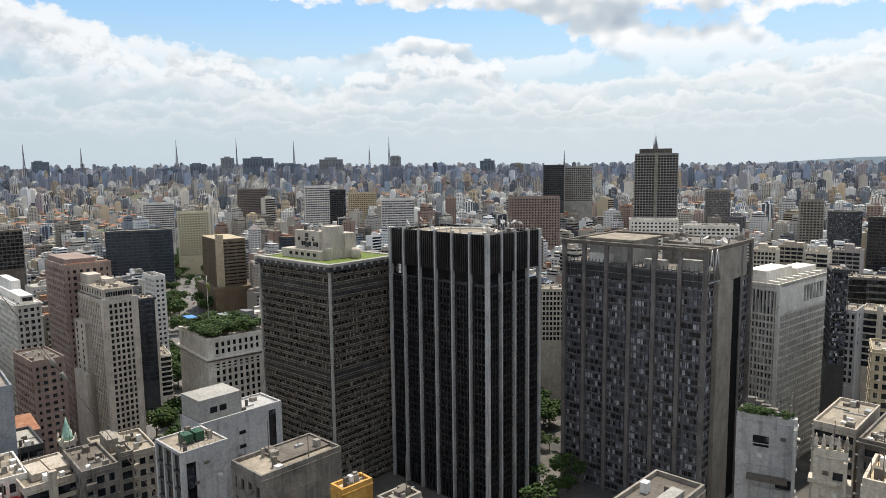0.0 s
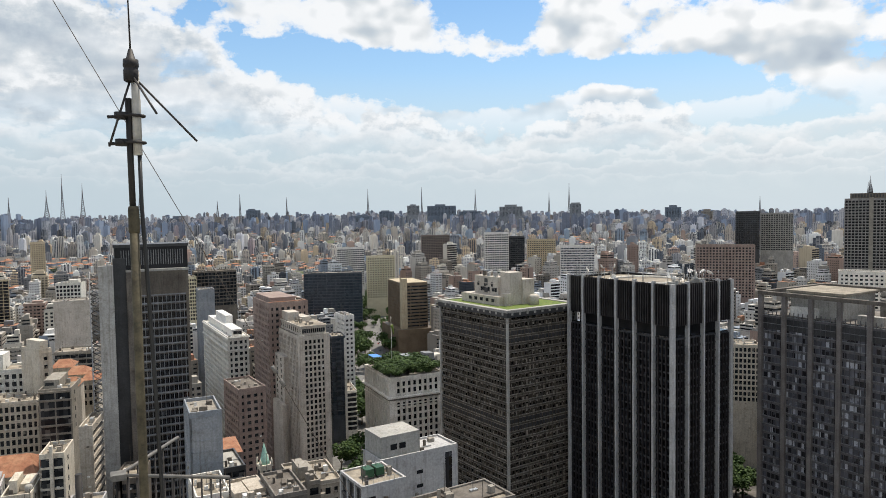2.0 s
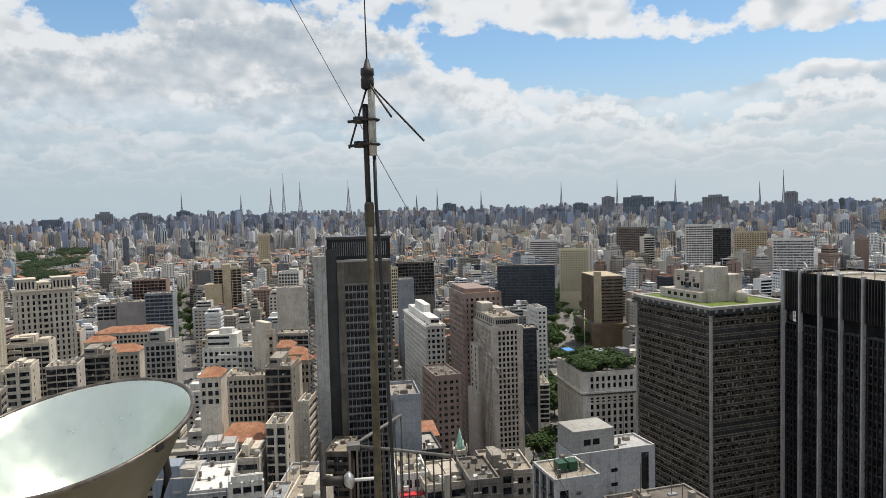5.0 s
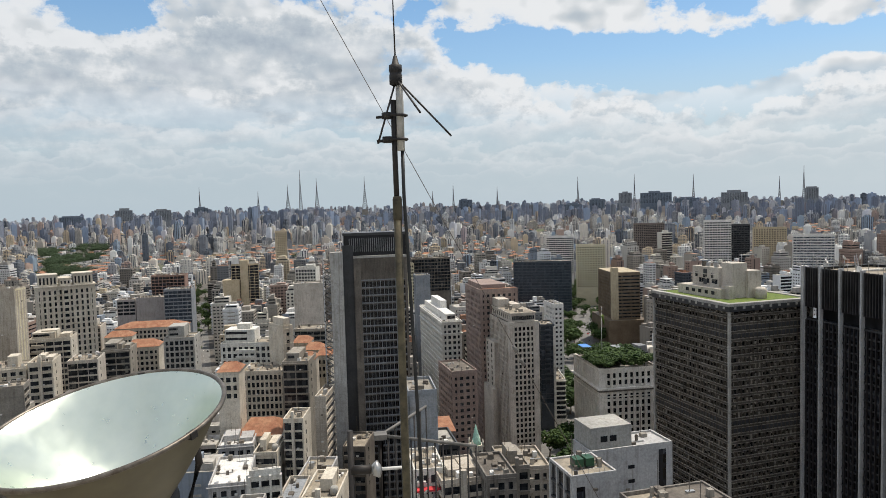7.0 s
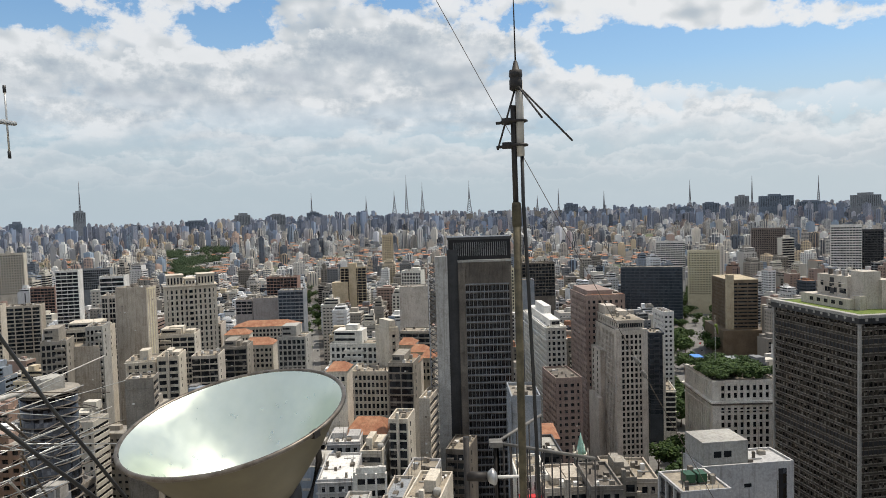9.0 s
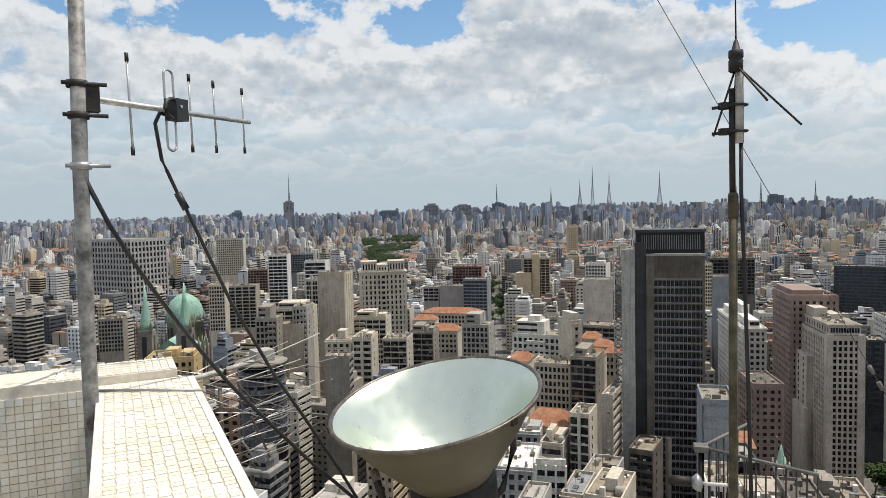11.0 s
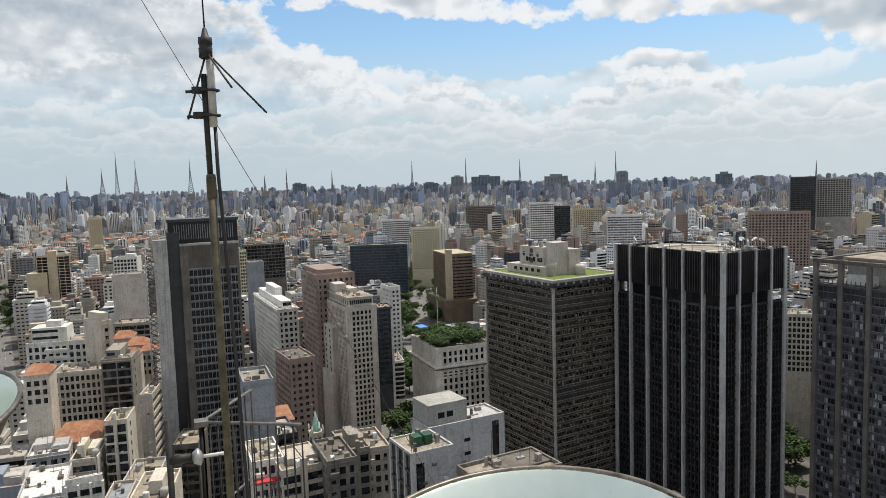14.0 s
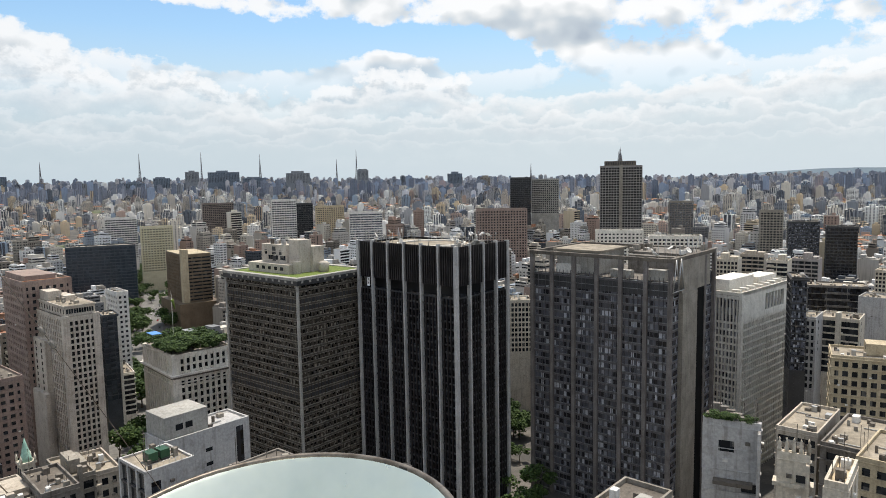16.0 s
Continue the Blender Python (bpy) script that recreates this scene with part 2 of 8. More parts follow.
def plaster(name, far=False, in_haze=False):
    """Painted walls, one paint for each house, from the 'tone' that its faces carry. Far paints have haze mixed in."""
    k = material(name, 0.82, 0.0, 0.3)
    tone = k.n("ShaderNodeAttribute", attribute_name="tone").outputs["Fac"]
    col = k.ramp(tone, HAZE_PALETTE if in_haze else FAR_PALETTE if far else PALETTE, "CONSTANT")
    fine = k.noise(k.pos, 1.3, 5.0, 0.65)
    run = k.noise(k.scaled(k.pos, (0.9, 0.9, 0.05)), 1.0, 4.0)
    col = k.mix(k.m("MULTIPLY", k.ramp(run, [(0.48, 0.0), (0.75, 1.0)]), 0.55), col, k.mix(1.0, col, (0.50, 0.48, 0.45, 1), "MULTIPLY"))
    col = k.mix(0.3, col, k.mix(1.0, col, k.ramp(fine, [(0.25, 0.6), (0.75, 1.35)]), "MULTIPLY"))
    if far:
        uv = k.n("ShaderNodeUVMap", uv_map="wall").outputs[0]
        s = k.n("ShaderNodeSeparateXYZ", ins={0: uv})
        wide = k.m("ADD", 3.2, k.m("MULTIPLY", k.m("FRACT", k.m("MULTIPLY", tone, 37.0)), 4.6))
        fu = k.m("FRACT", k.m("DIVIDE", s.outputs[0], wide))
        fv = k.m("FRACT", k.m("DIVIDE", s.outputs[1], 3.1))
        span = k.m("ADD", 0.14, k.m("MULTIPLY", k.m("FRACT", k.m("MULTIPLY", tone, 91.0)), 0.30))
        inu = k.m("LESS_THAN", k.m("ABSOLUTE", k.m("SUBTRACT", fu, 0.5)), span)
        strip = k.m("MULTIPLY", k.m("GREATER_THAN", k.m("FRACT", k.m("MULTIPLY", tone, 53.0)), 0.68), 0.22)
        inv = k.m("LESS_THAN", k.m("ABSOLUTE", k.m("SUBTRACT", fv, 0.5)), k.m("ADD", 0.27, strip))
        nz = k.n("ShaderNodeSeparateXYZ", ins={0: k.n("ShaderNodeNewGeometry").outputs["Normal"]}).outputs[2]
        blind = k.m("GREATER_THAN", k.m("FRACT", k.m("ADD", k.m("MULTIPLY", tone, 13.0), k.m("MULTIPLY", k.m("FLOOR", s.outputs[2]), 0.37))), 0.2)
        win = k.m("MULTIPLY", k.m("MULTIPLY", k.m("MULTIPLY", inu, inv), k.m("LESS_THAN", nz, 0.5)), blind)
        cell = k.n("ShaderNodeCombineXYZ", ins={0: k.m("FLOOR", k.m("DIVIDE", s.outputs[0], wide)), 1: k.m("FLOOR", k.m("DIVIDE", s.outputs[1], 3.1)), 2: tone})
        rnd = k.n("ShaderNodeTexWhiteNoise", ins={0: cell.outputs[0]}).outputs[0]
        # far panes are lifted too, bluer still where the wall paint holds haze
        col = k.mix(win, col, k.ramp(rnd, [(0.0, (0.09, 0.105, 0.13)), (0.75, (0.13, 0.15, 0.18)), (1.0, (0.24, 0.26, 0.29))] if in_haze else [(0.0, (0.045, 0.053, 0.066)), (0.75, (0.09, 0.10, 0.12)), (1.0, (0.24, 0.24, 0.24))]))
    k.put(k.bsdf.inputs["Base Color"], col)
    return k.mat


def roofing(name):
    k = material(name, 0.88, 0.0, 0.2)
    tone = k.n("ShaderNodeAttribute", attribute_name="tone").outputs["Fac"]
    col = k.ramp(k.m("FRACT", k.m("MULTIPLY", tone, 7.0)), [(0.0, (0.34, 0.32, 0.29)), (0.3, (0.46, 0.435, 0.395)), (0.5, (0.22, 0.21, 0.20)), (0.68, (0.60, 0.58, 0.55)), (0.76, (0.36, 0.20, 0.13)), (0.88, (0.36, 0.34, 0.31))], "CONSTANT")
    a, b = k.noise(k.pos, 0.35, 6.0, 0.65), k.noise(k.pos, 2.2, 5.0, 0.6)
    col = k.mix(k.ramp(a, [(0.4, 0.0), (0.68, 0.75)]), col, k.mix(1.0, col, (0.45, 0.43, 0.40, 1), "MULTIPLY"))
    col = k.mix(0.35, col, k.mix(1.0, col, k.ramp(b, [(0.25, 0.6), (0.75, 1.3)]), "MULTIPLY"))
    k.put(k.bsdf.inputs["Base Color"], col)
    return k.mat


def glazing(name, dark, mid, pale, cell=(1.5, 1.5, 3.3), share=0.75, rough=0.18, spec=0.45):
    """Window glass with blinds, curtains and clear panes behind it, pane by pane."""
    k = material(name, rough, 0.0, spec)
    obj = k.n("ShaderNodeTexCoord").outputs["Object"]
    snap = k.n("ShaderNodeVectorMath", operation="FLOOR", ins={0: k.scaled(obj, tuple(1 / c for c in cell))})
    rnd = k.n("ShaderNodeTexWhiteNoise", ins={0: snap.outputs[0]}).outputs[0]
    fine = k.noise(obj, 0.4, 4.0)
    half = tuple(0.45 * a + 0.55 * b for a, b in zip(dark, mid))
    tint = tuple(0.6 * a + 0.4 * b for a, b in zip(mid, pale))
    col = k.ramp(k.m("ADD", k.m("MULTIPLY", rnd, 0.75), k.m("MULTIPLY", fine, 0.4)), [(0.0, dark), (share * 0.62, half), (share * 0.86, mid), (share + 0.08, tint), (share + 0.17, pale)], "CONSTANT")
    k.put(k.bsdf.inputs["Base Color"], col)
    return k.mat


def plain(name, a, b, rough=0.5, metal=0.0, scale=6.0, spec=0.5, bump=0.0):
    k = material(name, rough, metal, spec)
    obj = k.n("ShaderNodeTexCoord").outputs["Object"]
    f1, f2 = k.noise(obj, scale, 5.0, 0.6), k.noise(obj, scale * 7, 3.0)
    col = k.mix(k.ramp(k.m("ADD", k.m("MULTIPLY", f1, 0.75), k.m("MULTIPLY", f2, 0.25)), [(0.38, 0.0), (0.62, 1.0)]), (*a, 1), (*b, 1))
    k.put(k.bsdf.inputs["Base Color"], col)
    k.put(k.bsdf.inputs["Roughness"], k.m("ADD", rough - 0.08, k.m("MULTIPLY", f2, 0.16)))
    if bump:
        k.put(k.bsdf.inputs["Normal"], k.n("ShaderNodeBump", ins={"Strength": bump, "Distance": 0.004, "Height": f2}).outputs[0])
    return k.mat


M = {}
M["plaster_haze"] = plaster("painted_plaster_haze", True, True)
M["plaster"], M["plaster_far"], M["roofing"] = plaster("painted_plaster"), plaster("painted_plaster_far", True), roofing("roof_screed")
M["window"] = glazing("window_glass", (0.010, 0.012, 0.015), (0.035, 0.038, 0.042), (0.24, 0.225, 0.20), share=0.83, spec=0.18)
M["dark_pane"] = glazing("dark_window_glass", (0.006, 0.006, 0.007), (0.020, 0.020, 0.022), (0.10, 0.095, 0.085), (1.4, 1.4, 3.1), 0.84, 0.3, 0.12)
M["smoked"] = glazing("smoked_glass", (0.004, 0.004, 0.005), (0.022, 0.024, 0.030), (0.10, 0.105, 0.118), (1.1, 1.1, 1.95), 0.80, 0.12, spec=0.5)
M["office_glass"] = glazing("office_glass", (0.010, 0.012, 0.016), (0.115, 0.125, 0.155), (0.58, 0.60, 0.64), (0.66, 0.66, 0.975), 0.74, 0.15, 0.3)
M["blinds"] = glazing("glass_with_blinds", (0.008, 0.008, 0.008), (0.090, 0.078, 0.062), (0.27, 0.24, 0.20), (0.6, 0.6, 0.65), 0.66, 0.2, 0.3)
M["brown_band"] = surface("soot_brown_band", (0.077, 0.068, 0.056), (0.135, 0.118, 0.099), 0.8)
M["tan_lip"] = surface("buff_concrete_lip", (0.21, 0.185, 0.152), (0.29, 0.26, 0.217), 0.8)
M["concrete"] = surface("weathered_concrete", (0.234, 0.211, 0.178), (0.328, 0.297, 0.250), 0.85, bump=0.1)
M["concrete_dark"] = surface("sooty_concrete", (0.105, 0.090, 0.076), (0.175, 0.152, 0.124), 0.85, streak=0.7)
M["concrete_light"] = surface("pale_concrete", (0.308, 0.298, 0.273), (0.411, 0.393, 0.354), 0.85)
M["white_paint"] = surface("white_paint", (0.635, 0.616, 0.577), (0.783, 0.761, 0.715), 0.7, streak=0.55)
M["stone"] = surface("beige_stone", (0.674, 0.631, 0.552), (0.820, 0.780, 0.705), 0.8, streak=0.4)
M["party_beige"] = surface("bare_party_wall", (0.396, 0.344, 0.280), (0.495, 0.440, 0.365), 0.85, streak=0.7)
M["grey_white"] = surface("greyed_white_paint", (0.378, 0.371, 0.364), (0.476, 0.461, 0.443), 0.75, streak=0.7)
M["sooty_brown"] = surface("sooty_brown_render", (0.13, 0.115, 0.10), (0.22, 0.20, 0.175), 0.85, stain=0.3, streak=0.9)
M["ochre_dull"] = surface("dull_ochre_render", (0.40, 0.33, 0.22), (0.49, 0.41, 0.28), 0.8, streak=0.5)
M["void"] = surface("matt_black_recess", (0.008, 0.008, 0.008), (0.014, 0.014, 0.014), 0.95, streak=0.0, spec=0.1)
M["mullion_brown"] = surface("brown_aluminium", (0.075, 0.062, 0.05), (0.11, 0.093, 0.075), 0.6, streak=0.3)
M["pilaster_grey"] = surface("grey_precast_concrete", (0.388, 0.381, 0.372), (0.500, 0.488, 0.473), 0.85, streak=0.6)
M["cream"] = surface("cream_render", (0.527, 0.466, 0.373), (0.632, 0.576, 0.483), 0.8, streak=0.55)
M["pinkgrey"] = surface("pinkish_grey_render", (0.323, 0.289, 0.272), (0.379, 0.348, 0.329), 0.8, streak=0.4)
M["brick"] = surface("brick_brown_render", (0.25, 0.15, 0.115), (0.33, 0.21, 0.165), 0.85, streak=0.4)
M["white_soft"] = surface("off_white_render", (0.609, 0.586, 0.527), (0.734, 0.709, 0.644), 0.75, streak=0.6)
M["orange_pale"] = surface("ochre_yellow_render", (0.50, 0.36, 0.17), (0.58, 0.43, 0.22), 0.8, streak=0.5)
M["roofing_plain"] = surface("stained_roof_screed", (0.190, 0.163, 0.125), (0.353, 0.305, 0.238), 0.9, stain=0.22, streak=0.0)
M["steptone"] = surface("grey_beige_render", (0.455, 0.406, 0.345), (0.575, 0.521, 0.449), 0.8, streak=0.5)
M["pink"] = surface("dusty_pink_render", (0.253, 0.185, 0.158), (0.330, 0.253, 0.214), 0.8, streak=0.5)
M["bronze"] = surface("bronze_panel", (0.130, 0.095, 0.061), (0.180, 0.134, 0.088), 0.5, streak=0.3)
# brown concrete, muted in its colour to stand for haze
M["haze_brown"] = surface("haze_muted_brown", (0.182, 0.149, 0.130), (0.259, 0.218, 0.193), 0.85, streak=0.5)
M["tower_grey"] = surface("smoke_grey_render", (0.220, 0.207, 0.196), (0.308, 0.292, 0.276), 0.85, stain=0.3, streak=0.7)
M["tower_panes"] = glazing("grey_office_panes", (0.020, 0.019, 0.022), (0.122, 0.124, 0.142), (0.46, 0.47, 0.50), (0.80, 0.80, 1.95), 0.70, 0.15, 0.35)
M["pale_panes"] = glazing("panes_behind_sunshades", (0.03, 0.032, 0.036), (0.13, 0.135, 0.145), (0.42, 0.42, 0.42), (1.2, 1.2, 2.3), 0.62, 0.2, 0.3)
M["spandrel_grey"] = surface("grey_spandrel_panel", (0.098, 0.094, 0.100), (0.156, 0.149, 0.156), 0.5, stain=0.4, streak=0.6)
M["pier_grey"] = surface("sooty_grey_pier", (0.138, 0.124, 0.115), (0.216, 0.196, 0.184), 0.85, streak=0.7)
M["tan"] = surface("ochre_render", (0.497, 0.402, 0.261), (0.596, 0.487, 0.333), 0.75, streak=0.3)
M["orange"] = surface("orange_render", (0.50, 0.27, 0.06), (0.60, 0.34, 0.09), 0.8, streak=0.5)
M["yellow"] = surface("yellow_render", (0.585, 0.517, 0.345), (0.669, 0.605, 0.431), 0.8, streak=0.4)
M["black_metal"] = surface("black_anodised_metal", (0.010, 0.010, 0.011), (0.018, 0.018, 0.02), 0.35, 0.3, streak=0.2)
M["slate"] = surface("dark_slate_cladding", (0.035, 0.036, 0.038), (0.057, 0.057, 0.059), 0.4, streak=0.3)
M["roof_tile"] = surface("clay_roof_tile", (0.267, 0.111, 0.060), (0.370, 0.193, 0.111), 0.85, grain=1.2, stain=0.35, streak=0.2)
M["lawn"] = surface("roof_lawn", (0.090, 0.142, 0.024), (0.153, 0.190, 0.040), 0.95, grain=8.0, stain=0.5, streak=0.0, bump=0.4)
M["copper_green"] = surface("green_copper", (0.24, 0.42, 0.34), (0.34, 0.52, 0.43), 0.7, streak=0.6)
M["grey_blue"] = surface("blue_grey_render", (0.216, 0.236, 0.257), (0.288, 0.298, 0.310), 0.8)
M["generator_green"] = plain("green_machine_paint", (0.009, 0.054, 0.021), (0.015, 0.072, 0.033), 0.5)
M["steel"] = plain("galvanised_steel", (0.34, 0.34, 0.34), (0.46, 0.46, 0.45), 0.45, 0.8)
M["mullion_dark"] = surface("dark_grey_aluminium", (0.035, 0.032, 0.032), (0.061, 0.055, 0.055), 0.45, 0.3, streak=0.2)
M["blue_slate"] = surface("blue_grey_cladding", (0.045, 0.055, 0.068), (0.065, 0.077, 0.092), 0.4, streak=0.2)
M["slab_glass"] = glazing("blue_slab_glass", (0.03, 0.04, 0.052), (0.05, 0.062, 0.078), (0.09, 0.105, 0.125), (2.7, 2.7, 3.6), 0.8, 0.15, 0.4)
M["lift_concrete"] = surface("board_marked_concrete", (0.36, 0.345, 0.315), (0.46, 0.445, 0.41), 0.85, stain=0.3, streak=0.7)
M["mullion_grey"] = surface("grey_aluminium", (0.20, 0.205, 0.21), (0.28, 0.285, 0.29), 0.5, 0.3, streak=0.4)
M["lattice"] = plain("mast_paint", (0.10, 0.10, 0.115), (0.17, 0.16, 0.17), 0.6)
# tower paint with the blue of distant haze mixed in
M["hazy_tower"] = surface("haze_blue_tower", (0.13, 0.165, 0.21), (0.19, 0.225, 0.27), 0.7)
M["red_cloth"] = plain("red_awning", (0.45, 0.02, 0.03), (0.55, 0.05, 0.05), 0.8)
M["blue_sheet"] = plain("blue_sheet", (0.05, 0.20, 0.55), (0.10, 0.28, 0.62), 0.5)


def leafy(name, a, b):
    k = material(name, 0.75, 0.0, 0.25)
    rnd = k.n("ShaderNodeNewGeometry").outputs["Random Per Island"]
    col = k.mix(rnd, (*a, 1), (*b, 1))
    col = k.mix(0.4, col, k.mix(1.0, col, k.ramp(k.noise(k.pos, 0.5, 4.0), [(0.3, 0.5), (0.7, 1.4)]), "MULTIPLY"))
    k.put(k.bsdf.inputs["Base Color"], col)
    return k.mat


M["foliage"] = leafy("leaves", (0.018, 0.040, 0.010), (0.065, 0.105, 0.026))
M["park_leaves"] = leafy("sunlit_park_leaves", (0.030, 0.055, 0.024), (0.072, 0.105, 0.048))
M["bark"] = plain("bark", (0.09, 0.07, 0.05), (0.16, 0.12, 0.09), 0.9)

# ---------------------------------------------------------------- building kit
class Boxes:
    """Many upright boxes gathered into one mesh; each may have its own turn, paint slot and tone."""

    def __init__(self):
        self.rows = []

    def add(self, x0, x1, y0, y1, z0, z1, mat=0, tone=0.0, at=(0.0, 0.0), yaw=0.0):
        self.rows.append((x0, x1, y0, y1, z0, z1, mat, tone, at[0], at[1], yaw))

    def mesh(self, name, mats, bottoms=True):
        r = np.array(self.rows, float)
        n = len(r)
        xi, yi, zi = [0, 1, 1, 0, 0, 1, 1, 0], [2, 2, 3, 3, 2, 2, 3, 3], [4, 4, 4, 4, 5, 5, 5, 5]
        lx, ly, lz = r[:, xi], r[:, yi], r[:, zi]
        c, s = np.cos(np.radians(r[:, 10]))[:, None], np.sin(np.radians(r[:, 10]))[:, None]
        co = np.stack([r[:, 8:9] + lx * c - ly * s, r[:, 9:10] + lx * s + ly * c, lz], -1).reshape(-1, 3)
        quads = [(0, 1, 5, 4), (1, 2, 6, 5), (2, 3, 7, 6), (3, 0, 4, 7), (4, 5, 6, 7)] + ([(3, 2, 1, 0)] if bottoms else [])
        q, k = np.array(quads), len(quads)
        loops = (q[None] + (np.arange(n) * 8)[:, None, None]).reshape(-1)
        me = bpy.data.meshes.new(name)
        me.vertices.add(n * 8)
        me.vertices.foreach_set("co", co.ravel())
        me.loops.add(len(loops))
        me.loops.foreach_set("vertex_index", loops.astype(np.int32))
        me.polygons.add(n * k)
        me.polygons.foreach_set("loop_start", np.arange(0, n * k * 4, 4, dtype=np.int32))
        me.polygons.foreach_set("material_index", np.repeat(r[:, 6].astype(np.int32), k))
        me.polygons.foreach_set("use_smooth", np.zeros(n * k, dtype=bool))
        for m in mats:
            me.materials.append(m)
        tone = me.attributes.new("tone", "FLOAT", "FACE")
        tone.data.foreach_set("value", np.repeat(r[:, 7], k).astype(np.float32))
        uv = me.uv_layers.new(name="wall")
        w, d, h0, h1 = r[:, 1] - r[:, 0], r[:, 3] - r[:, 2], r[:, 4], r[:, 5]
        z = np.zeros(n)
        side = lambda a: np.stack([z, h0, a, h0, a, h1, z, h1], -1)
        cap = np.stack([z, z, w, z, w, d, z, d], -1)
        allu = np.stack([side(w), side(d), side(w), side(d), cap] + ([cap] if bottoms else []), 1)
        uv.data.foreach_set("uv", allu.ravel().astype(np.float32))
        me.update(calc_edges=True)
        return me


def part(name, me, mat, parent, label="", m=None):
    """Links a mesh (or a bmesh) as one object under a thing or part."""
    if isinstance(me, bmesh.types.BMesh):
        bm, me = me, bpy.data.meshes.new(name)
        bm.to_mesh(me)
        bm.free()
    if mat is not None and not me.materials:
        me.materials.append(mat)
    ob = new(name, me)
    if parent is not None:
        ob.parent = parent
    if m is not None:
        ob.matrix_basis = m
    if label:
        tagged(ob, label)
    return ob


def thing(name, label, category, m=None, group="", kind=""):
    ob = new(name)
    ob.empty_display_size = 0.5
    if m is not None:
        ob.matrix_basis = m
    return tagged(ob, label, category, group, kind)


def box_mesh(name, x0, x1, y0, y1, z0, z1, mat, tone=0.0):
    b = Boxes()
    b.add(x0, x1, y0, y1, z0, z1, 0, tone)
    return b.mesh(name, [mat])


def cuboid(name, x0, x1, y0, y1, z0, z1, mat, parent, label="", tone=0.0):
    return part(name, box_mesh(name, x0, x1, y0, y1, z0, z1, mat, tone), None, parent, label)


def ring(bm, centre, axis, r, n=16, spin=0.0):
    q = Vector(axis).to_track_quat("Z", "Y")
    return [bm.verts.new(Vector(centre) + q @ Vector((r * math.cos(2 * math.pi * i / n + spin), r * math.sin(2 * math.pi * i / n + spin), 0))) for i in range(n)]


def skin(bm, rings, caps=True, close=False):
    pairs = list(zip(rings, rings[1:])) + ([(rings[-1], rings[0])] if close else [])
    for a, b in pairs:
        n = len(a)
        for i in range(n):
            f = bm.faces.new((a[i], a[(i + 1) % n], b[(i + 1) % n], b[i]))
            f.smooth = True
    if caps and not close:
        bm.faces.new(rings[0][::-1])
        bm.faces.new(rings[-1])


def tube(points, r, n=8, r2=None):
    """A round bar or cable along points; r may taper to r2."""
    bm = bmesh.new()
    pts = [Vector(p) for p in points]
    rings = []
    for i, p in enumerate(pts):
        d = (pts[min(i + 1, len(pts) - 1)] - pts[max(i - 1, 0)]).normalized()
        ref = Vector((0, 0, 1)) if abs(d.z) < 0.93 else Vector((1, 0, 0))
        u = d.cross(ref).normalized()
        v = d.cross(u)
        rr = r if r2 is None else r + (r2 - r) * i / (len(pts) - 1)
        rings.append([bm.verts.new(p + u * rr * math.cos(2 * math.pi * k / n) + v * rr * math.sin(2 * math.pi * k / n)) for k in range(n)])
    skin(bm, rings)
    bmesh.ops.recalc_face_normals(bm, faces=bm.faces)
    return bm


def lathe(profile, n=32, centre=(0, 0, 0), caps=True):
    """A turned shape from (radius, height) pairs."""
    bm = bmesh.new()
    rings = [ring(bm, Vector(centre) + Vector((0, 0, z)), (0, 0, 1), max(r, 1e-4), n) for r, z in profile]
    skin(bm, rings, caps)
    return bm


def prism(outline, z0, z1):
    bm = bmesh.new()
    a = [bm.verts.new((x, y, z0)) for x, y in outline]
    b = [bm.verts.new((x, y, z1)) for x, y in outline]
    skin(bm, [a, b])
    for f in bm.faces:
        f.smooth = False
    bmesh.ops.recalc_face_normals(bm, faces=bm.faces)
    return bm


def sag(a, b, drop, n=12):
    a, b = Vector(a), Vector(b)
    return [a.lerp(b, i / n) - Vector((0, 0, drop * 4 * (i / n) * (1 - i / n))) for i in range(n + 1)]


def site(az_l, az_c, az_r, d, yaw):
    """The near corner of a block, d metres off, and its depths to the right (x) and left (y) for walls turned by yaw."""
    c = heading(az_c) * d
    bx, by = Vector((math.cos(radians(yaw)), math.sin(radians(yaw)), 0)), Vector((-math.sin(radians(yaw)), math.cos(radians(yaw)), 0))

    def reach(v, az):
        h = heading(az)
        den = v.x * h.y - v.y * h.x
        return max((h.x * c.y - h.y * c.x) / den, 1.0) if abs(den) > 1e-6 else 10.0
    return c, (reach(bx, az_r) if az_r is not None else None), (reach(by, az_l) if az_l is not None else None)


def far_off(ob, k):
    """Moves a thing out k times as far from the eye, and makes it k times as large."""
    ob.matrix_basis = Matrix.Translation((0, 0, EYE)) @ Matrix.Scale(k, 4) @ Matrix.Translation((0, 0, -EYE)) @ ob.matrix_basis
    return ob


TAKEN = []          # (x, y, radius): ground that is already built on
NEAR_END, FAR_END = heading(22.9) * 415, heading(19.9) * 1150
AVENUE_LENGTH, AVENUE_TURN = (FAR_END - NEAR_END).length, math.degrees(math.atan2(FAR_END.y - NEAR_END.y, FAR_END.x - NEAR_END.x))


# groves of the far park: bearing, distance, half width in degrees, half depth
GROVES = [(60.6, 1760, 1.5, 110), (60.9, 1960, 1.2, 110), (59.6, 2080, 1.7, 130), (58.5, 2330, 1.5, 120), (61.6, 2250, 0.7, 150)]


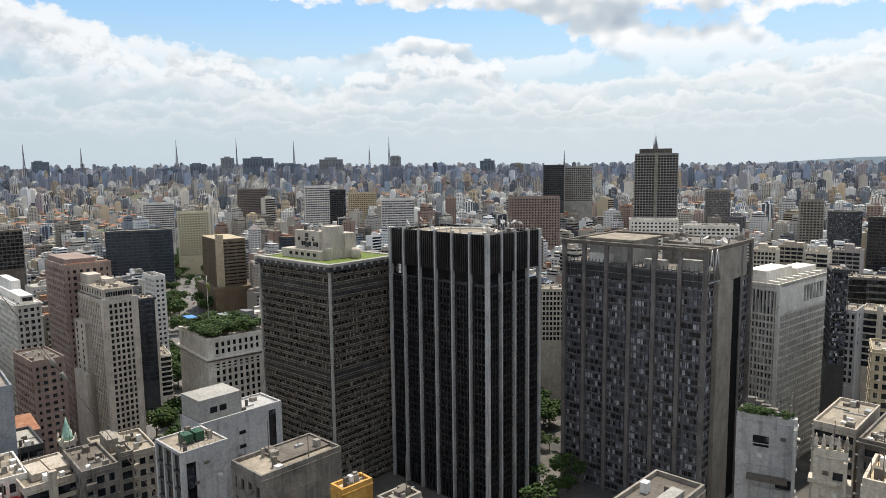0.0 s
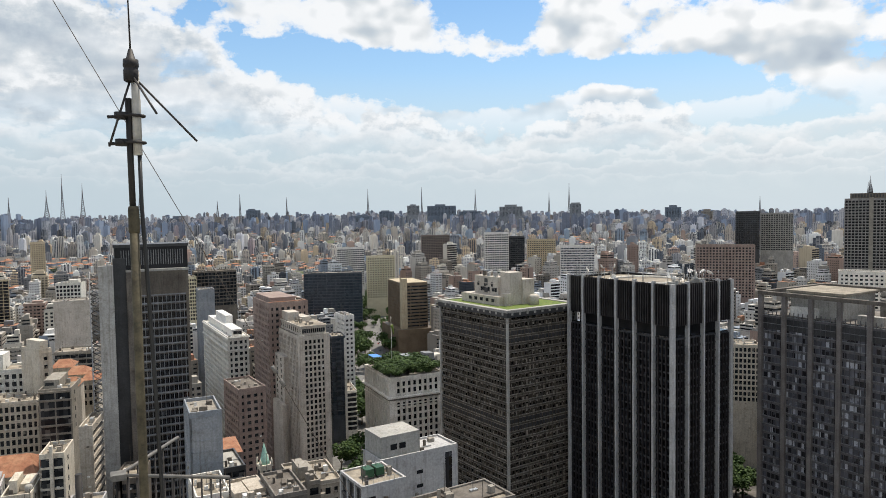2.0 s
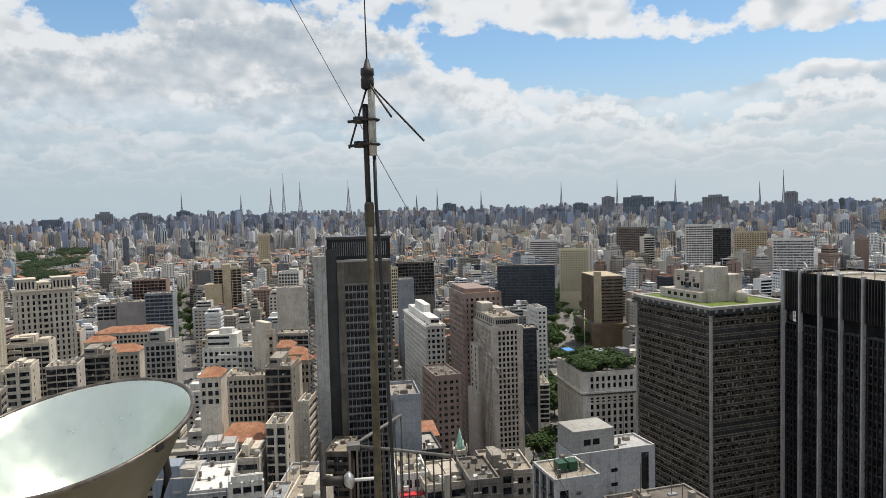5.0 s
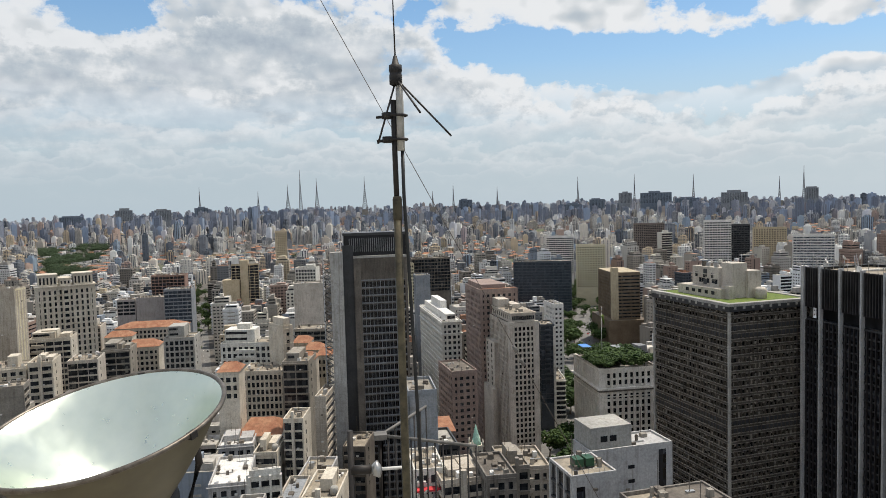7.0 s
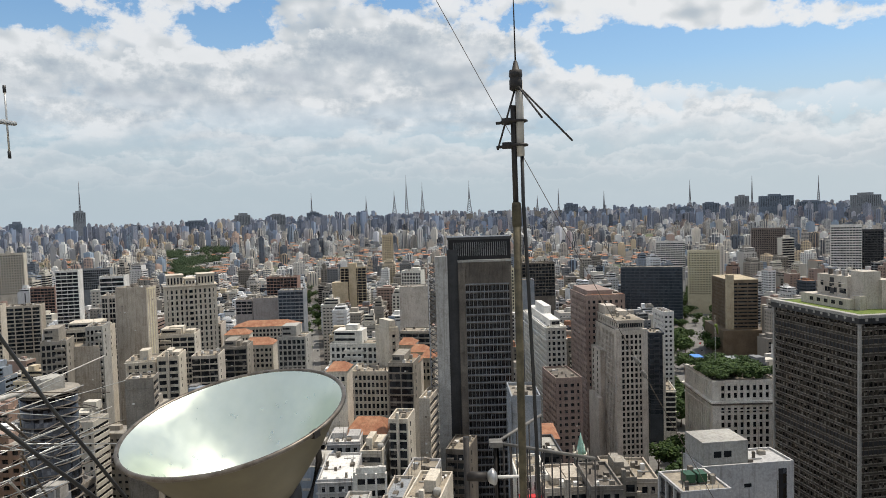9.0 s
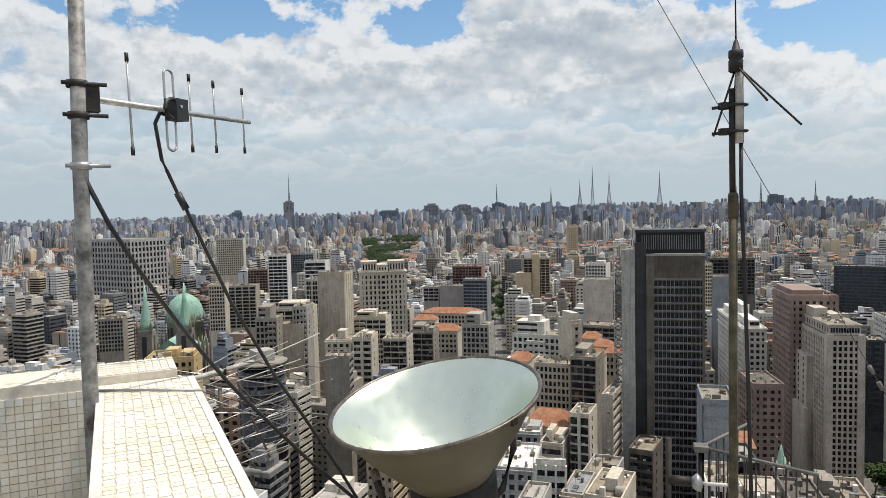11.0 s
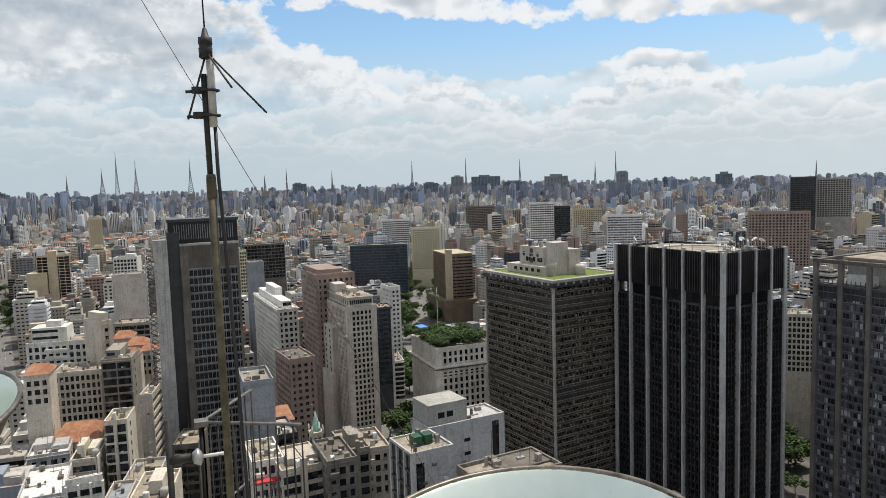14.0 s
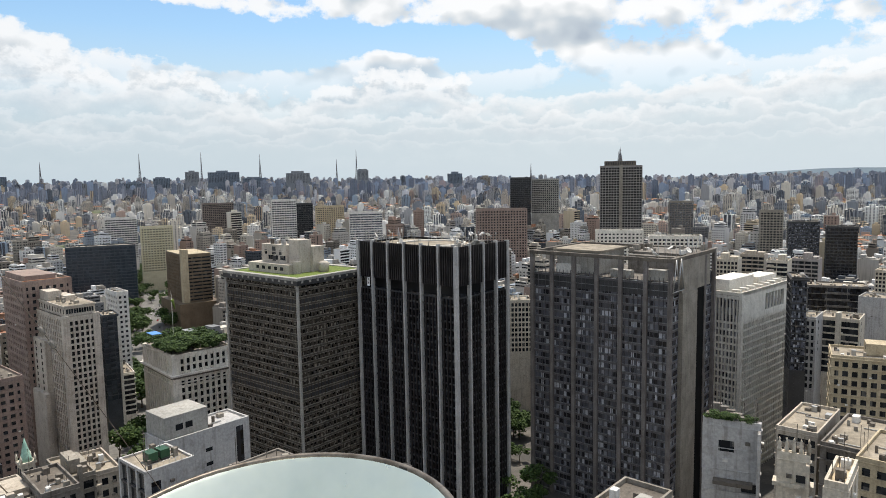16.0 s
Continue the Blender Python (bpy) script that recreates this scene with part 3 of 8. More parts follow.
def avenue(t, off=0.0):
    """A point along the avenue, t metres from its near end and off metres to its right."""
    v = (FAR_END - NEAR_END).normalized()
    return NEAR_END + v * t + Vector((v.y, -v.x, 0)) * off


def claim(c, lx, ly, yaw, spare=4.0):
    bx, by = Vector((math.cos(radians(yaw)), math.sin(radians(yaw)), 0)), Vector((-math.sin(radians(yaw)), math.cos(radians(yaw)), 0))
    n, m = max(1, round(lx / 14)), max(1, round(ly / 14))
    for i in range(n):
        for j in range(m):
            p = c + bx * lx * (i + 0.5) / n + by * ly * (j + 0.5) / m
            TAKEN.append((p.x, p.y, 0.62 * max(lx / n, ly / m) + spare))


def top_at(el, d):
    return EYE + d * math.tan(radians(el))

# ---------------------------------------------------------------- ground and hills
def terrain(x, y):
    d = math.hypot(x, y)
    az = math.degrees(math.atan2(-x, y))
    t = min(max((d - 1150) / 2250, 0.0), 1.0)
    ridge = 60 + 34 * math.exp(-((az - 30) / 34) ** 2)
    z = ridge * t * t * (3 - 2 * t)
    return z + 5.0 * t * noise.noise(Vector((x / 420, y / 420, 0.3)))


def ground():
    k = material("city_ground", 0.9, 0.0, 0.2)
    big, mid, fine = k.noise(k.pos, 0.006, 5.0), k.noise(k.pos, 0.05, 5.0), k.noise(k.pos, 0.8, 4.0)
    col = k.ramp(big, [(0.40, (0.075, 0.073, 0.070)), (0.56, (0.11, 0.10, 0.09)), (0.68, (0.07, 0.09, 0.04))])
    col = k.mix(k.ramp(mid, [(0.45, 0.0), (0.7, 0.7)]), col, (0.22, 0.20, 0.175, 1))
    col = k.mix(0.4, col, k.mix(1.0, col, k.ramp(fine, [(0.25, 0.5), (0.75, 1.4)]), "MULTIPLY"))
    k.put(k.bsdf.inputs["Base Color"], col)
    bm = bmesh.new()
    rows = []
    dists = [0, 60, 140, 260, 400, 600, 850, 1150, 1500, 1800, 2100, 2450, 2800, 3200, 3600, 4000, 4400, 4850]
    for d in dists[1:]:
        rows.append([bm.verts.new((-d * math.sin(a), d * math.cos(a), terrain(-d * math.sin(a), d * math.cos(a)))) for a in np.linspace(0, 2 * math.pi, 97)[:-1]])
    mid_v = bm.verts.new((0, 0, 0))
    for i in range(96):
        bm.faces.new((mid_v, rows[0][(i + 1) % 96], rows[0][i]))
    skin(bm, rows, caps=False)
    bmesh.ops.recalc_face_normals(bm, faces=bm.faces)
    if bm.faces[0].normal.z < 0:
        bmesh.ops.reverse_faces(bm, faces=bm.faces)
    tagged(part("ground", bm, k.mat, None), "dusty asphalt and earth under the whole city", "ground", kind="structure")
    # hills that close the horizon, with the blue of haze put into their colour
    h = bmesh.new()
    az = np.linspace(-80, 125, 260)
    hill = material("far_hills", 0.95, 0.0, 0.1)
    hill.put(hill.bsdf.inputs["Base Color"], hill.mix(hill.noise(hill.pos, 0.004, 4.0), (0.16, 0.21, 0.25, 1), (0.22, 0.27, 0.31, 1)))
    lo, hi = [], []
    for a in az:
        v = heading(a)
        z = 112 + 42 * math.exp(-((a + 33) / 7.0) ** 2) + 14 * math.exp(-((a + 45) / 6) ** 2) + 5 * noise.noise(Vector((a * 0.12, 0, 0))) + 3 * noise.noise(Vector((a * 0.6, 3, 0)))
        lo.append(h.verts.new((v.x * 4820, v.y * 4820, 40)))
        hi.append(h.verts.new((v.x * 4960, v.y * 4960, z)))
    for i in range(len(az) - 1):
        h.faces.new((lo[i + 1], lo[i], hi[i], hi[i + 1])).smooth = True
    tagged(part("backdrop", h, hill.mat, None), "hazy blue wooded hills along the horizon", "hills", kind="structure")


ground()


# ---------------------------------------------------------------- towers near by
CLUTTER, LITTER = Boxes(), random.Random(5)


def litter(c, lx, ly, z, top, yaw, d):
    """Small tanks, vents and aerials on a roof, and cooling boxes under the windows."""
    at, r = (c.x, c.y), LITTER
    for _ in range(int(min(22, 5 + lx * ly / 30))):
        x, y, s = r.uniform(0.6, max(0.7, lx - 1.6)), r.uniform(0.6, max(0.7, ly - 1.6)), r.uniform(0.35, 1.5)
        CLUTTER.add(x, x + s, y, y + s * r.uniform(0.4, 1.6), z, z + r.uniform(0.5, 1.9), r.choice((0, 0, 1, 1, 2, 3)), 0, at, yaw)
    for _ in range(r.choice((1, 2, 3, 4))):
        x, y = r.uniform(0.5, lx - 0.5), r.uniform(0.5, ly - 0.5)
        CLUTTER.add(x, x + 0.09, y, y + 0.09, z, z + r.uniform(3, 7.5), 1, 0, at, yaw)
    for _ in range(r.choice((1, 2))):
        x, y, w_ = r.uniform(0.5, lx * 0.6), r.uniform(0.5, ly - 1), r.uniform(2, lx * 0.35 + 2)
        CLUTTER.add(x, x + w_, y, y + 0.25, z + 0.2, z + 0.45, 3, 0, at, yaw)
    if d < 420:
        for _ in range(r.randint(3, 14)):
            k = z - 2.2 - 3.2 * r.randint(0, 9)
            if r.random() < 0.5:
                x = r.uniform(0.8, lx - 1.6)
                CLUTTER.add(x, x + 0.75, -0.5, 0.02, k - 0.5, k, r.choice((0, 1, 2)), 0, at, yaw)
            else:
                y = r.uniform(0.8, max(0.9, ly - 1.6))
                CLUTTER.add(-0.5, 0.02, y, y + 0.75, k - 0.5, k, r.choice((0, 1, 2)), 0, at, yaw)


def tower(name, label, az_l, az_c, az_r, d, yaw, el, fh, wall, glass, band=1.2, band_mat=None, pier_w=0.6, step_x=3.0, step_y=3.0, proud=0.15,
          lx=None, ly=None, top=1.4, core_in=0.35, category="office building", shown=None, blind_x=False, blind_y=False, roof=None, clutter=True):
    """A block with recessed glazing, a band at every floor and piers on its faces. Faces: x runs along its right side, y along its left side."""
    c, rx, ry = site(az_l, az_c, az_r, d, yaw)
    lx, ly = lx or rx, ly or ry
    h = top_at(el, d)
    claim(c, lx, ly, yaw)
    ob = thing(name, label, category, pose(c.x, c.y, 0, 0, 0, yaw))
    ob["sides"] = (lx, ly, h)
    if clutter and d < 900 and name != "government_building":
        litter(c, lx, ly, h - top, top, yaw, d)
    i = core_in
    cuboid("glazing", i, lx - i, i, ly - i, 0, h - top, glass, ob)
    band_mat = band_mat or wall
    n = int((h - top) / fh)
    low = 0 if shown is None else max(0, int(n - shown))
    fb = Boxes()
    fb.add(0, lx, 0, ly, 0, band)
    if d < 620 and band > 1.0:
        fb.add(-0.22, lx + 0.05, -0.22, ly + 0.05, band - 0.17, band - 0.03)
    if d > 890:
        grid = Boxes()
        for k in range(low, n + 1):
            z = h - top - (n - k) * fh - band
            if z > 0:
                grid.add(0, lx, 0, ly, z, z + band, 1)
        for k in range((max(1, round(lx / step_x)) + 1) if pier_w else 0):
            x = min(max(lx * k / max(1, round(lx / step_x)), pier_w / 2 - proud), lx - pier_w / 2 + proud)
            grid.add(x - pier_w / 2, x + pier_w / 2, -proud, i + 0.1, 0, h - top)
        for k in range(1, (max(1, round(ly / step_y)) + 1) if pier_w else 0):
            y = min(ly * k / max(1, round(ly / step_y)), ly - pier_w / 2 + proud)
            grid.add(-proud, i + 0.1, y - pier_w / 2, y + pier_w / 2, 0, h - top)
        tagged(part("facade", grid.mesh("facade", [wall, band_mat]), None, ob), kind="stuff")
        pier_w = 0
    me = fb.mesh("floor_band", [band_mat])
    for k in range(low, n + 1 if d <= 890 else 0):
        z = h - top - (n - k) * fh - band
        if z > 0:
            part("floor_band", me, None, ob, m=pose(0, 0, z))
    if low:
        cuboid("lower_wall", 0.01, lx - 0.01, 0.01, ly - 0.01, 0, h - top - (n - low) * fh - band, wall, ob)
    if pier_w:
        nx, ny = max(1, round(lx / step_x)), max(1, round(ly / step_y))
        me_x = box_mesh("pier", -pier_w / 2, pier_w / 2, -proud, i + 0.1, 0, h - top, wall)
        me_y = box_mesh("pier", -proud, i + 0.1, -pier_w / 2, pier_w / 2, 0, h - top, wall)
        for k in range(nx + 1):
            x = lx * k / nx
            x = min(max(x, pier_w / 2 - proud), lx - pier_w / 2 + proud)
            part("pier", me_x, None, ob, m=pose(x, 0, 0))
        for k in range(1, ny + 1):
            y = min(ly * k / ny, ly - pier_w / 2 + proud)
            part("pier", me_y, None, ob, m=pose(0, y, 0))
    if blind_x:
        cuboid("side_wall", -0.06, lx + 0.06, -0.06, 0.5, 0, h - top, wall, ob)
    if blind_y:
        cuboid("side_wall", -0.06, 0.5, -0.06, ly + 0.06, 0, h - top, wall, ob)
    parapet(ob, lx, ly, h - top, top, wall, roof or M["concrete"])
    return ob, lx, ly, h


def parapet(ob, lx, ly, z, hgt, mat, roof, thick=0.35, e=0.04):
    """A roof deck with an upstand round it."""
    cuboid("roof_deck", 0.02, lx - 0.02, 0.02, ly - 0.02, z - 0.1, z + max(hgt - 0.9, 0.15), roof, ob)
    b = Boxes()
    b.add(-e, lx + e, -e, thick, z, z + hgt)
    b.add(-e, lx + e, ly - thick, ly + e, z, z + hgt)
    b.add(-e, thick, thick, ly - thick, z, z + hgt)
    b.add(lx - thick, lx + e, thick, ly - thick, z, z + hgt)
    part("parapet", b.mesh("parapet", [mat]), None, ob)


def roof_house(ob, x0, x1, y0, y1, z0, z1, mat, name="roof_house", windows=True):
    cuboid(name, x0, x1, y0, y1, z0, z1, mat, ob)
    if windows and z1 - z0 > 2.4:
        for k in range(int((y1 - y0) / 4)):
            y = y0 + 2 + k * 4
            cuboid("roof_house_window", x0 - 0.03, x0 + 0.1, y - 0.6, y + 0.6, z0 + (z1 - z0) * 0.45, z0 + (z1 - z0) * 0.45 + 1.1, M["window"], ob)


def black_tower():
    c, lx, ly = site(4.67, -3.53, -7.93, 165, 46)
    h = top_at(-5.85, 165)
    claim(c * 1.6, lx * 1.6, ly * 1.6, 46)
    FOOT = EYE - EYE / 1.6
    ob = thing("office_tower", "black glass office tower with pale concrete pilasters", "office building", pose(c.x, c.y, 0, 0, 0, 46))
    crown = 9.6
    cuboid("glazing", 0.9, lx - 0.9, 0.9, ly - 0.9, FOOT, h - crown - 2.6, M["smoked"], ob)
    cuboid("crown_core", 2.4, lx - 2.4, 2.4, ly - 2.4, h - crown - 3, h - 1.2, M["black_metal"], ob)
    bays_y, bays_x = 6, 4
    floor_me = box_mesh("floor_band", 0.7, lx - 0.7, 0.7, ly - 0.7, 0, 0.42, M["slate"])
    for k in range(28):
        part("floor_band", floor_me, None, ob, m=pose(0, 0, h - crown - 3.3 - k * 1.95))
    pil_x = box_mesh("pilaster", -0.24, 0.24, -0.12, 0.9, FOOT, h + 0.5, M["pilaster_grey"])
    pil_y = box_mesh("pilaster", -0.12, 0.9, -0.24, 0.24, FOOT, h + 0.5, M["pilaster_grey"])
    cor = box_mesh("corner_pilaster", -0.15, 0.8, -0.15, 0.8, FOOT, h + 0.2, M["pilaster_grey"])
    part("corner_pilaster", cor, None, ob, m=pose(0, 0, 0))
    part("corner_pilaster", cor, None, ob, m=pose(lx - 0.9, 0, 0))
    part("corner_pilaster", cor, None, ob, m=pose(0, ly - 0.9, 0))
    fin_x = box_mesh("mullion", -0.09, 0.09, 0.35, 0.95, FOOT, h - crown - 3.2, M["mullion_dark"])
    fin_y = box_mesh("mullion", 0.35, 0.95, -0.09, 0.09, FOOT, h - crown - 3.2, M["mullion_dark"])
    lou_x = box_mesh("crown_fin", -0.1, 0.1, 0.05, 0.8, h - crown, h, M["mullion_dark"])
    lou_y = box_mesh("crown_fin", 0.05, 0.8, -0.1, 0.1, h - crown, h, M["mullion_dark"])
    for k in range(1, bays_x):
        part("pilaster", pil_x, None, ob, m=pose(lx * k / bays_x, 0, 0))
    for k in range(1, bays_y):
        part("pilaster", pil_y, None, ob, m=pose(0, ly * k / bays_y, 0))
    for k in range(bays_x):
        for j in range(1, 5):
            part("mullion", fin_x, None, ob, m=pose(lx * (k + j / 5) / bays_x, 0, 0))
        for j in range(1, 8):
            part("crown_fin", lou_x, None, ob, m=pose(lx * (k + j / 8) / bays_x, 0, 0))
    for k in range(bays_y):
        for j in range(1, 5):
            part("mullion", fin_y, None, ob, m=pose(0, ly * (k + j / 5) / bays_y, 0))
        for j in range(1, 8):
            part("crown_fin", lou_y, None, ob, m=pose(0, ly * (k + j / 8) / bays_y, 0))
    cuboid("crown_wall", 0.5, lx - 0.5, 0.5, 1.0, h - crown, h - 0.3, M["black_metal"], ob)
    cuboid("crown_wall", 0.5, 1.0, 1.0, ly - 0.5, h - crown, h - 0.3, M["black_metal"], ob)
    cuboid("crown_wall", 0.5, lx - 0.5, ly - 1.0, ly - 0.5, h - crown, h - 0.3, M["black_metal"], ob)
    cuboid("crown_wall", lx - 1.0, lx - 0.5, 1.0, ly - 1.0, h - crown, h - 0.3, M["black_metal"], ob)
    cuboid("roof_deck", 1.0, lx - 1.0, 1.0, ly - 1.0, h - 1.4, h - 0.9, M["roofing_plain"], ob)
    clut = random.Random(12)
    for k in range(34):
        side = k % 4
        u = clut.uniform(0.06, 0.94)
        x, y = ((lx * u, 2.2), (2.2, ly * u), (lx * u, ly - 2.2), (lx - 2.2, ly * u))[side]
        part("roof_aerial", tube([(x, y, h - 1.0), (x + clut.uniform(-0.4, 0.4), y, h + clut.uniform(1.0, 4.0))], 0.06, 5), M["steel"], ob)
        if k % 3 == 0:
            part("dish", lathe([(0.08, 0.0), (0.4, 0.08), (0.7, 0.28), (0.66, 0.3), (0.3, 0.13), (0.04, 0.06)], 14), M["white_paint"], ob, m=pose(x, y, h + clut.uniform(0.4, 1.8), clut.uniform(40, 90), 0, clut.uniform(0, 360)))
        if k % 4 == 0:
            s = clut.uniform(0.5, 1.2)
            cuboid("roof_cabinet", x - s, x + s, y - 0.5, y + 0.5, h - 0.95, h + clut.uniform(0.1, 0.9), M["concrete_light"], ob)
    part("helipad_rim", lathe([(9.2, 0), (9.2, 0.5), (8.9, 0.5), (8.9, 0.1)], 40, (lx / 2, ly / 2, h - 0.9), caps=False), M["stone"], ob)
    rng = random.Random(5)
    pole = lathe([(0.05, 0), (0.05, 2.6), (0.16, 2.6), (0.16, 3.1), (0.02, 3.2)], 8)
    pole_me = bpy.data.meshes.new("roof_antenna")
    pole.to_mesh(pole_me)
    pole.free()
    pole_me.materials.append(M["steel"])
    for k in range(22):
        side = rng.choice("xxyyab")
        x, y = rng.uniform(1.5, lx - 1.5), rng.uniform(1.5, ly - 1.5)
        x, y = {"x": (x, 1.4), "y": (1.4, y), "a": (x, ly - 1.4), "b": (lx - 1.4, y)}[side]
        part("roof_antenna", pole_me, None, ob, m=pose(x, y, h - 0.9, rng.uniform(-4, 4), rng.uniform(-4, 4), 0) @ Matrix.Scale(rng.uniform(0.7, 1.25), 4))
    return far_off(ob, 1.6)


def green_roof_building():
    d = 178
    c, lx, ly = site(15.13, 9.56, 3.9, d, 49)
    h = top_at(-7.97, d)
    claim(c * 1.6, lx * 1.6, ly * 1.6, 49)
    FOOT = EYE - EYE / 1.6
    ob = thing("office_building", "brown glazed office slab block with a lawn on its roof", "office building", pose(c.x, c.y, 0, 0, 0, 49))
    fh, top = 1.93, 1.0
    cuboid("glazing", 0.5, lx - 0.5, 0.5, ly - 0.5, FOOT, h - 2.0, M["blinds"], ob)
    sill = box_mesh("sill_band", 0.2, lx - 0.2, 0.2, ly - 0.2, 0, 0.55, M["brown_band"])
    lip = box_mesh("floor_lip", 0, lx, 0, ly, 0, 0.09, M["tan_lip"])
    lip2 = box_mesh("floor_lip", 0.05, lx - 0.05, 0.05, ly - 0.05, 0, 0.08, M["tan_lip"])
    for k in range(34):
        z = h - top - 2.2 - k * fh
        if z > FOOT:
            part("sill_band", sill, None, ob, m=pose(0, 0, z - 0.32))
            part("floor_lip", lip, None, ob, m=pose(0, 0, z + 0.23))
            part("floor_lip", lip2, None, ob, m=pose(0, 0, z - 0.38))
    dark = box_mesh("dark_floor", 0.3, lx - 0.3, 0.3, ly - 0.3, 0, 1.25, M["slate"])
    for k in (1, 2, 13, 14):
        part("dark_floor", dark, None, ob, m=pose(0, 0, h - top - 2.2 - (k + 1) * fh + 0.45))
    for x, y in ((0, 0), (lx, 0), (0, ly)):
        cuboid("corner_pier", x - (0.5 if x else 0.1), x + (0.1 if x else 0.5), y - (0.5 if y else 0.1), y + (0.1 if y else 0.5), FOOT, h - 0.9, M["concrete_light"], ob)
    mx = box_mesh("mullion", -0.045, 0.045, 0.08, 0.55, FOOT, h - 2.5, M["mullion_brown"])
    my = box_mesh("mullion", 0.08, 0.55, -0.045, 0.045, FOOT, h - 2.5, M["mullion_brown"])
    for k in range(1, int(lx / 1.2)):
        part("mullion", mx, None, ob, m=pose(k * 1.2, 0, 0))
    for k in range(1, int(ly / 1.2)):
        part("mullion", my, None, ob, m=pose(0, k * 1.2, 0))
    cuboid("cornice", -0.35, lx + 0.35, -0.35, ly + 0.35, h - 2.0, h - 0.75, M["slate"], ob)
    parapet(ob, lx, ly, h - 0.75, 0.7, M["concrete_light"], M["concrete"], 1.1, 0.45)
    dent = box_mesh("cornice_bracket", -0.35, 0.35, -0.42, 0.3, 0, 0.6, M["concrete_light"])
    for k in range(int(lx / 2.6)):
        part("cornice_bracket", dent, None, ob, m=pose(1.4 + k * 2.6, 0, h - 1.45))
    for k in range(int(ly / 2.6)):
        part("cornice_bracket", dent, None, ob, m=pose(0, 1.4 + k * 2.6, h - 1.45, 0, 0, -90))
    cuboid("lawn", 1.3, lx - 1.3, 1.3, ly - 1.3, h - 0.6, h - 0.25, M["lawn"], ob)
    # roof houses
    cl = M["steptone"]
    clut = random.Random(31)
    for k in range(16):
        x, y = clut.uniform(7.4, 12.0), clut.uniform(12.8, ly - 9.5)
        z = clut.uniform(0.4, 1.5)
        cuboid("roof_box", x, x + clut.uniform(0.3, 1.0), y, y + clut.uniform(0.3, 1.2), h + 7.2, h + 7.2 + z, M[clut.choice(("steel", "concrete", "white_paint", "concrete_dark"))], ob)
    for k in range(9):
        x, y = clut.uniform(7.4, 12.4), clut.uniform(9.0, ly - 9)
        part("roof_aerial", tube([(x, y, h + 7), (x, y, h + clut.uniform(9, 12))], 0.05, 5), M["steel"], ob)
    for k in range(6):
        y = 12.9 + k * (ly - 21.5) / 6
        cuboid("wall_opening", 6.94, 7.1, y, y + 0.9, h + 3.0 + 1.4 * (k % 2), h + 4.2 + 1.4 * (k % 2), M["window"], ob)
    cuboid("wall_ledge", 6.7, 13.2, 12.3, ly - 7.8, h + 5.2, h + 5.4, cl, ob)
    cuboid("roof_terrace", 4.6, 9.5, 9.0, ly - 5, h - 0.3, h + 2.2, cl, ob)
    roof_house(ob, 7.0, 13.0, 12.5, ly - 8, h - 0.3, h + 7.2, cl)
    roof_house(ob, 8.0, 12.5, 8.5, 12.5, h - 0.3, h + 8.6, cl, windows=False)
    roof_house(ob, 12.0, 16.0, 7.5, 12.5, h - 0.3, h + 6.6, cl, windows=False)
    roof_house(ob, 6.2, 8.0, 7.4, 10.5, h - 0.3, h + 3.0, cl, windows=False)
    cuboid("roof_slot", 6.92, 7.1, 17.0, 18.4, h + 4.6, h + 6.6, M["slate"], ob)
    cuboid("roof_slot", 6.92, 7.1, 17.0, 18.4, h + 2.6, h + 4.0, M["slate"], ob)
    for k in range(5):
        cuboid("terrace_window", 4.52, 4.7, 11 + k * 2.6, 12.2 + k * 2.6, h + 0.6, h + 1.5, M["window"], ob)
    part("water_drum", lathe([(1.4, 0), (1.4, 2.4), (0.9, 2.9), (0.1, 3.0)], 20, (14.0, 5.4, h - 0.3)), cl, ob)
    return far_off(ob, 1.6)


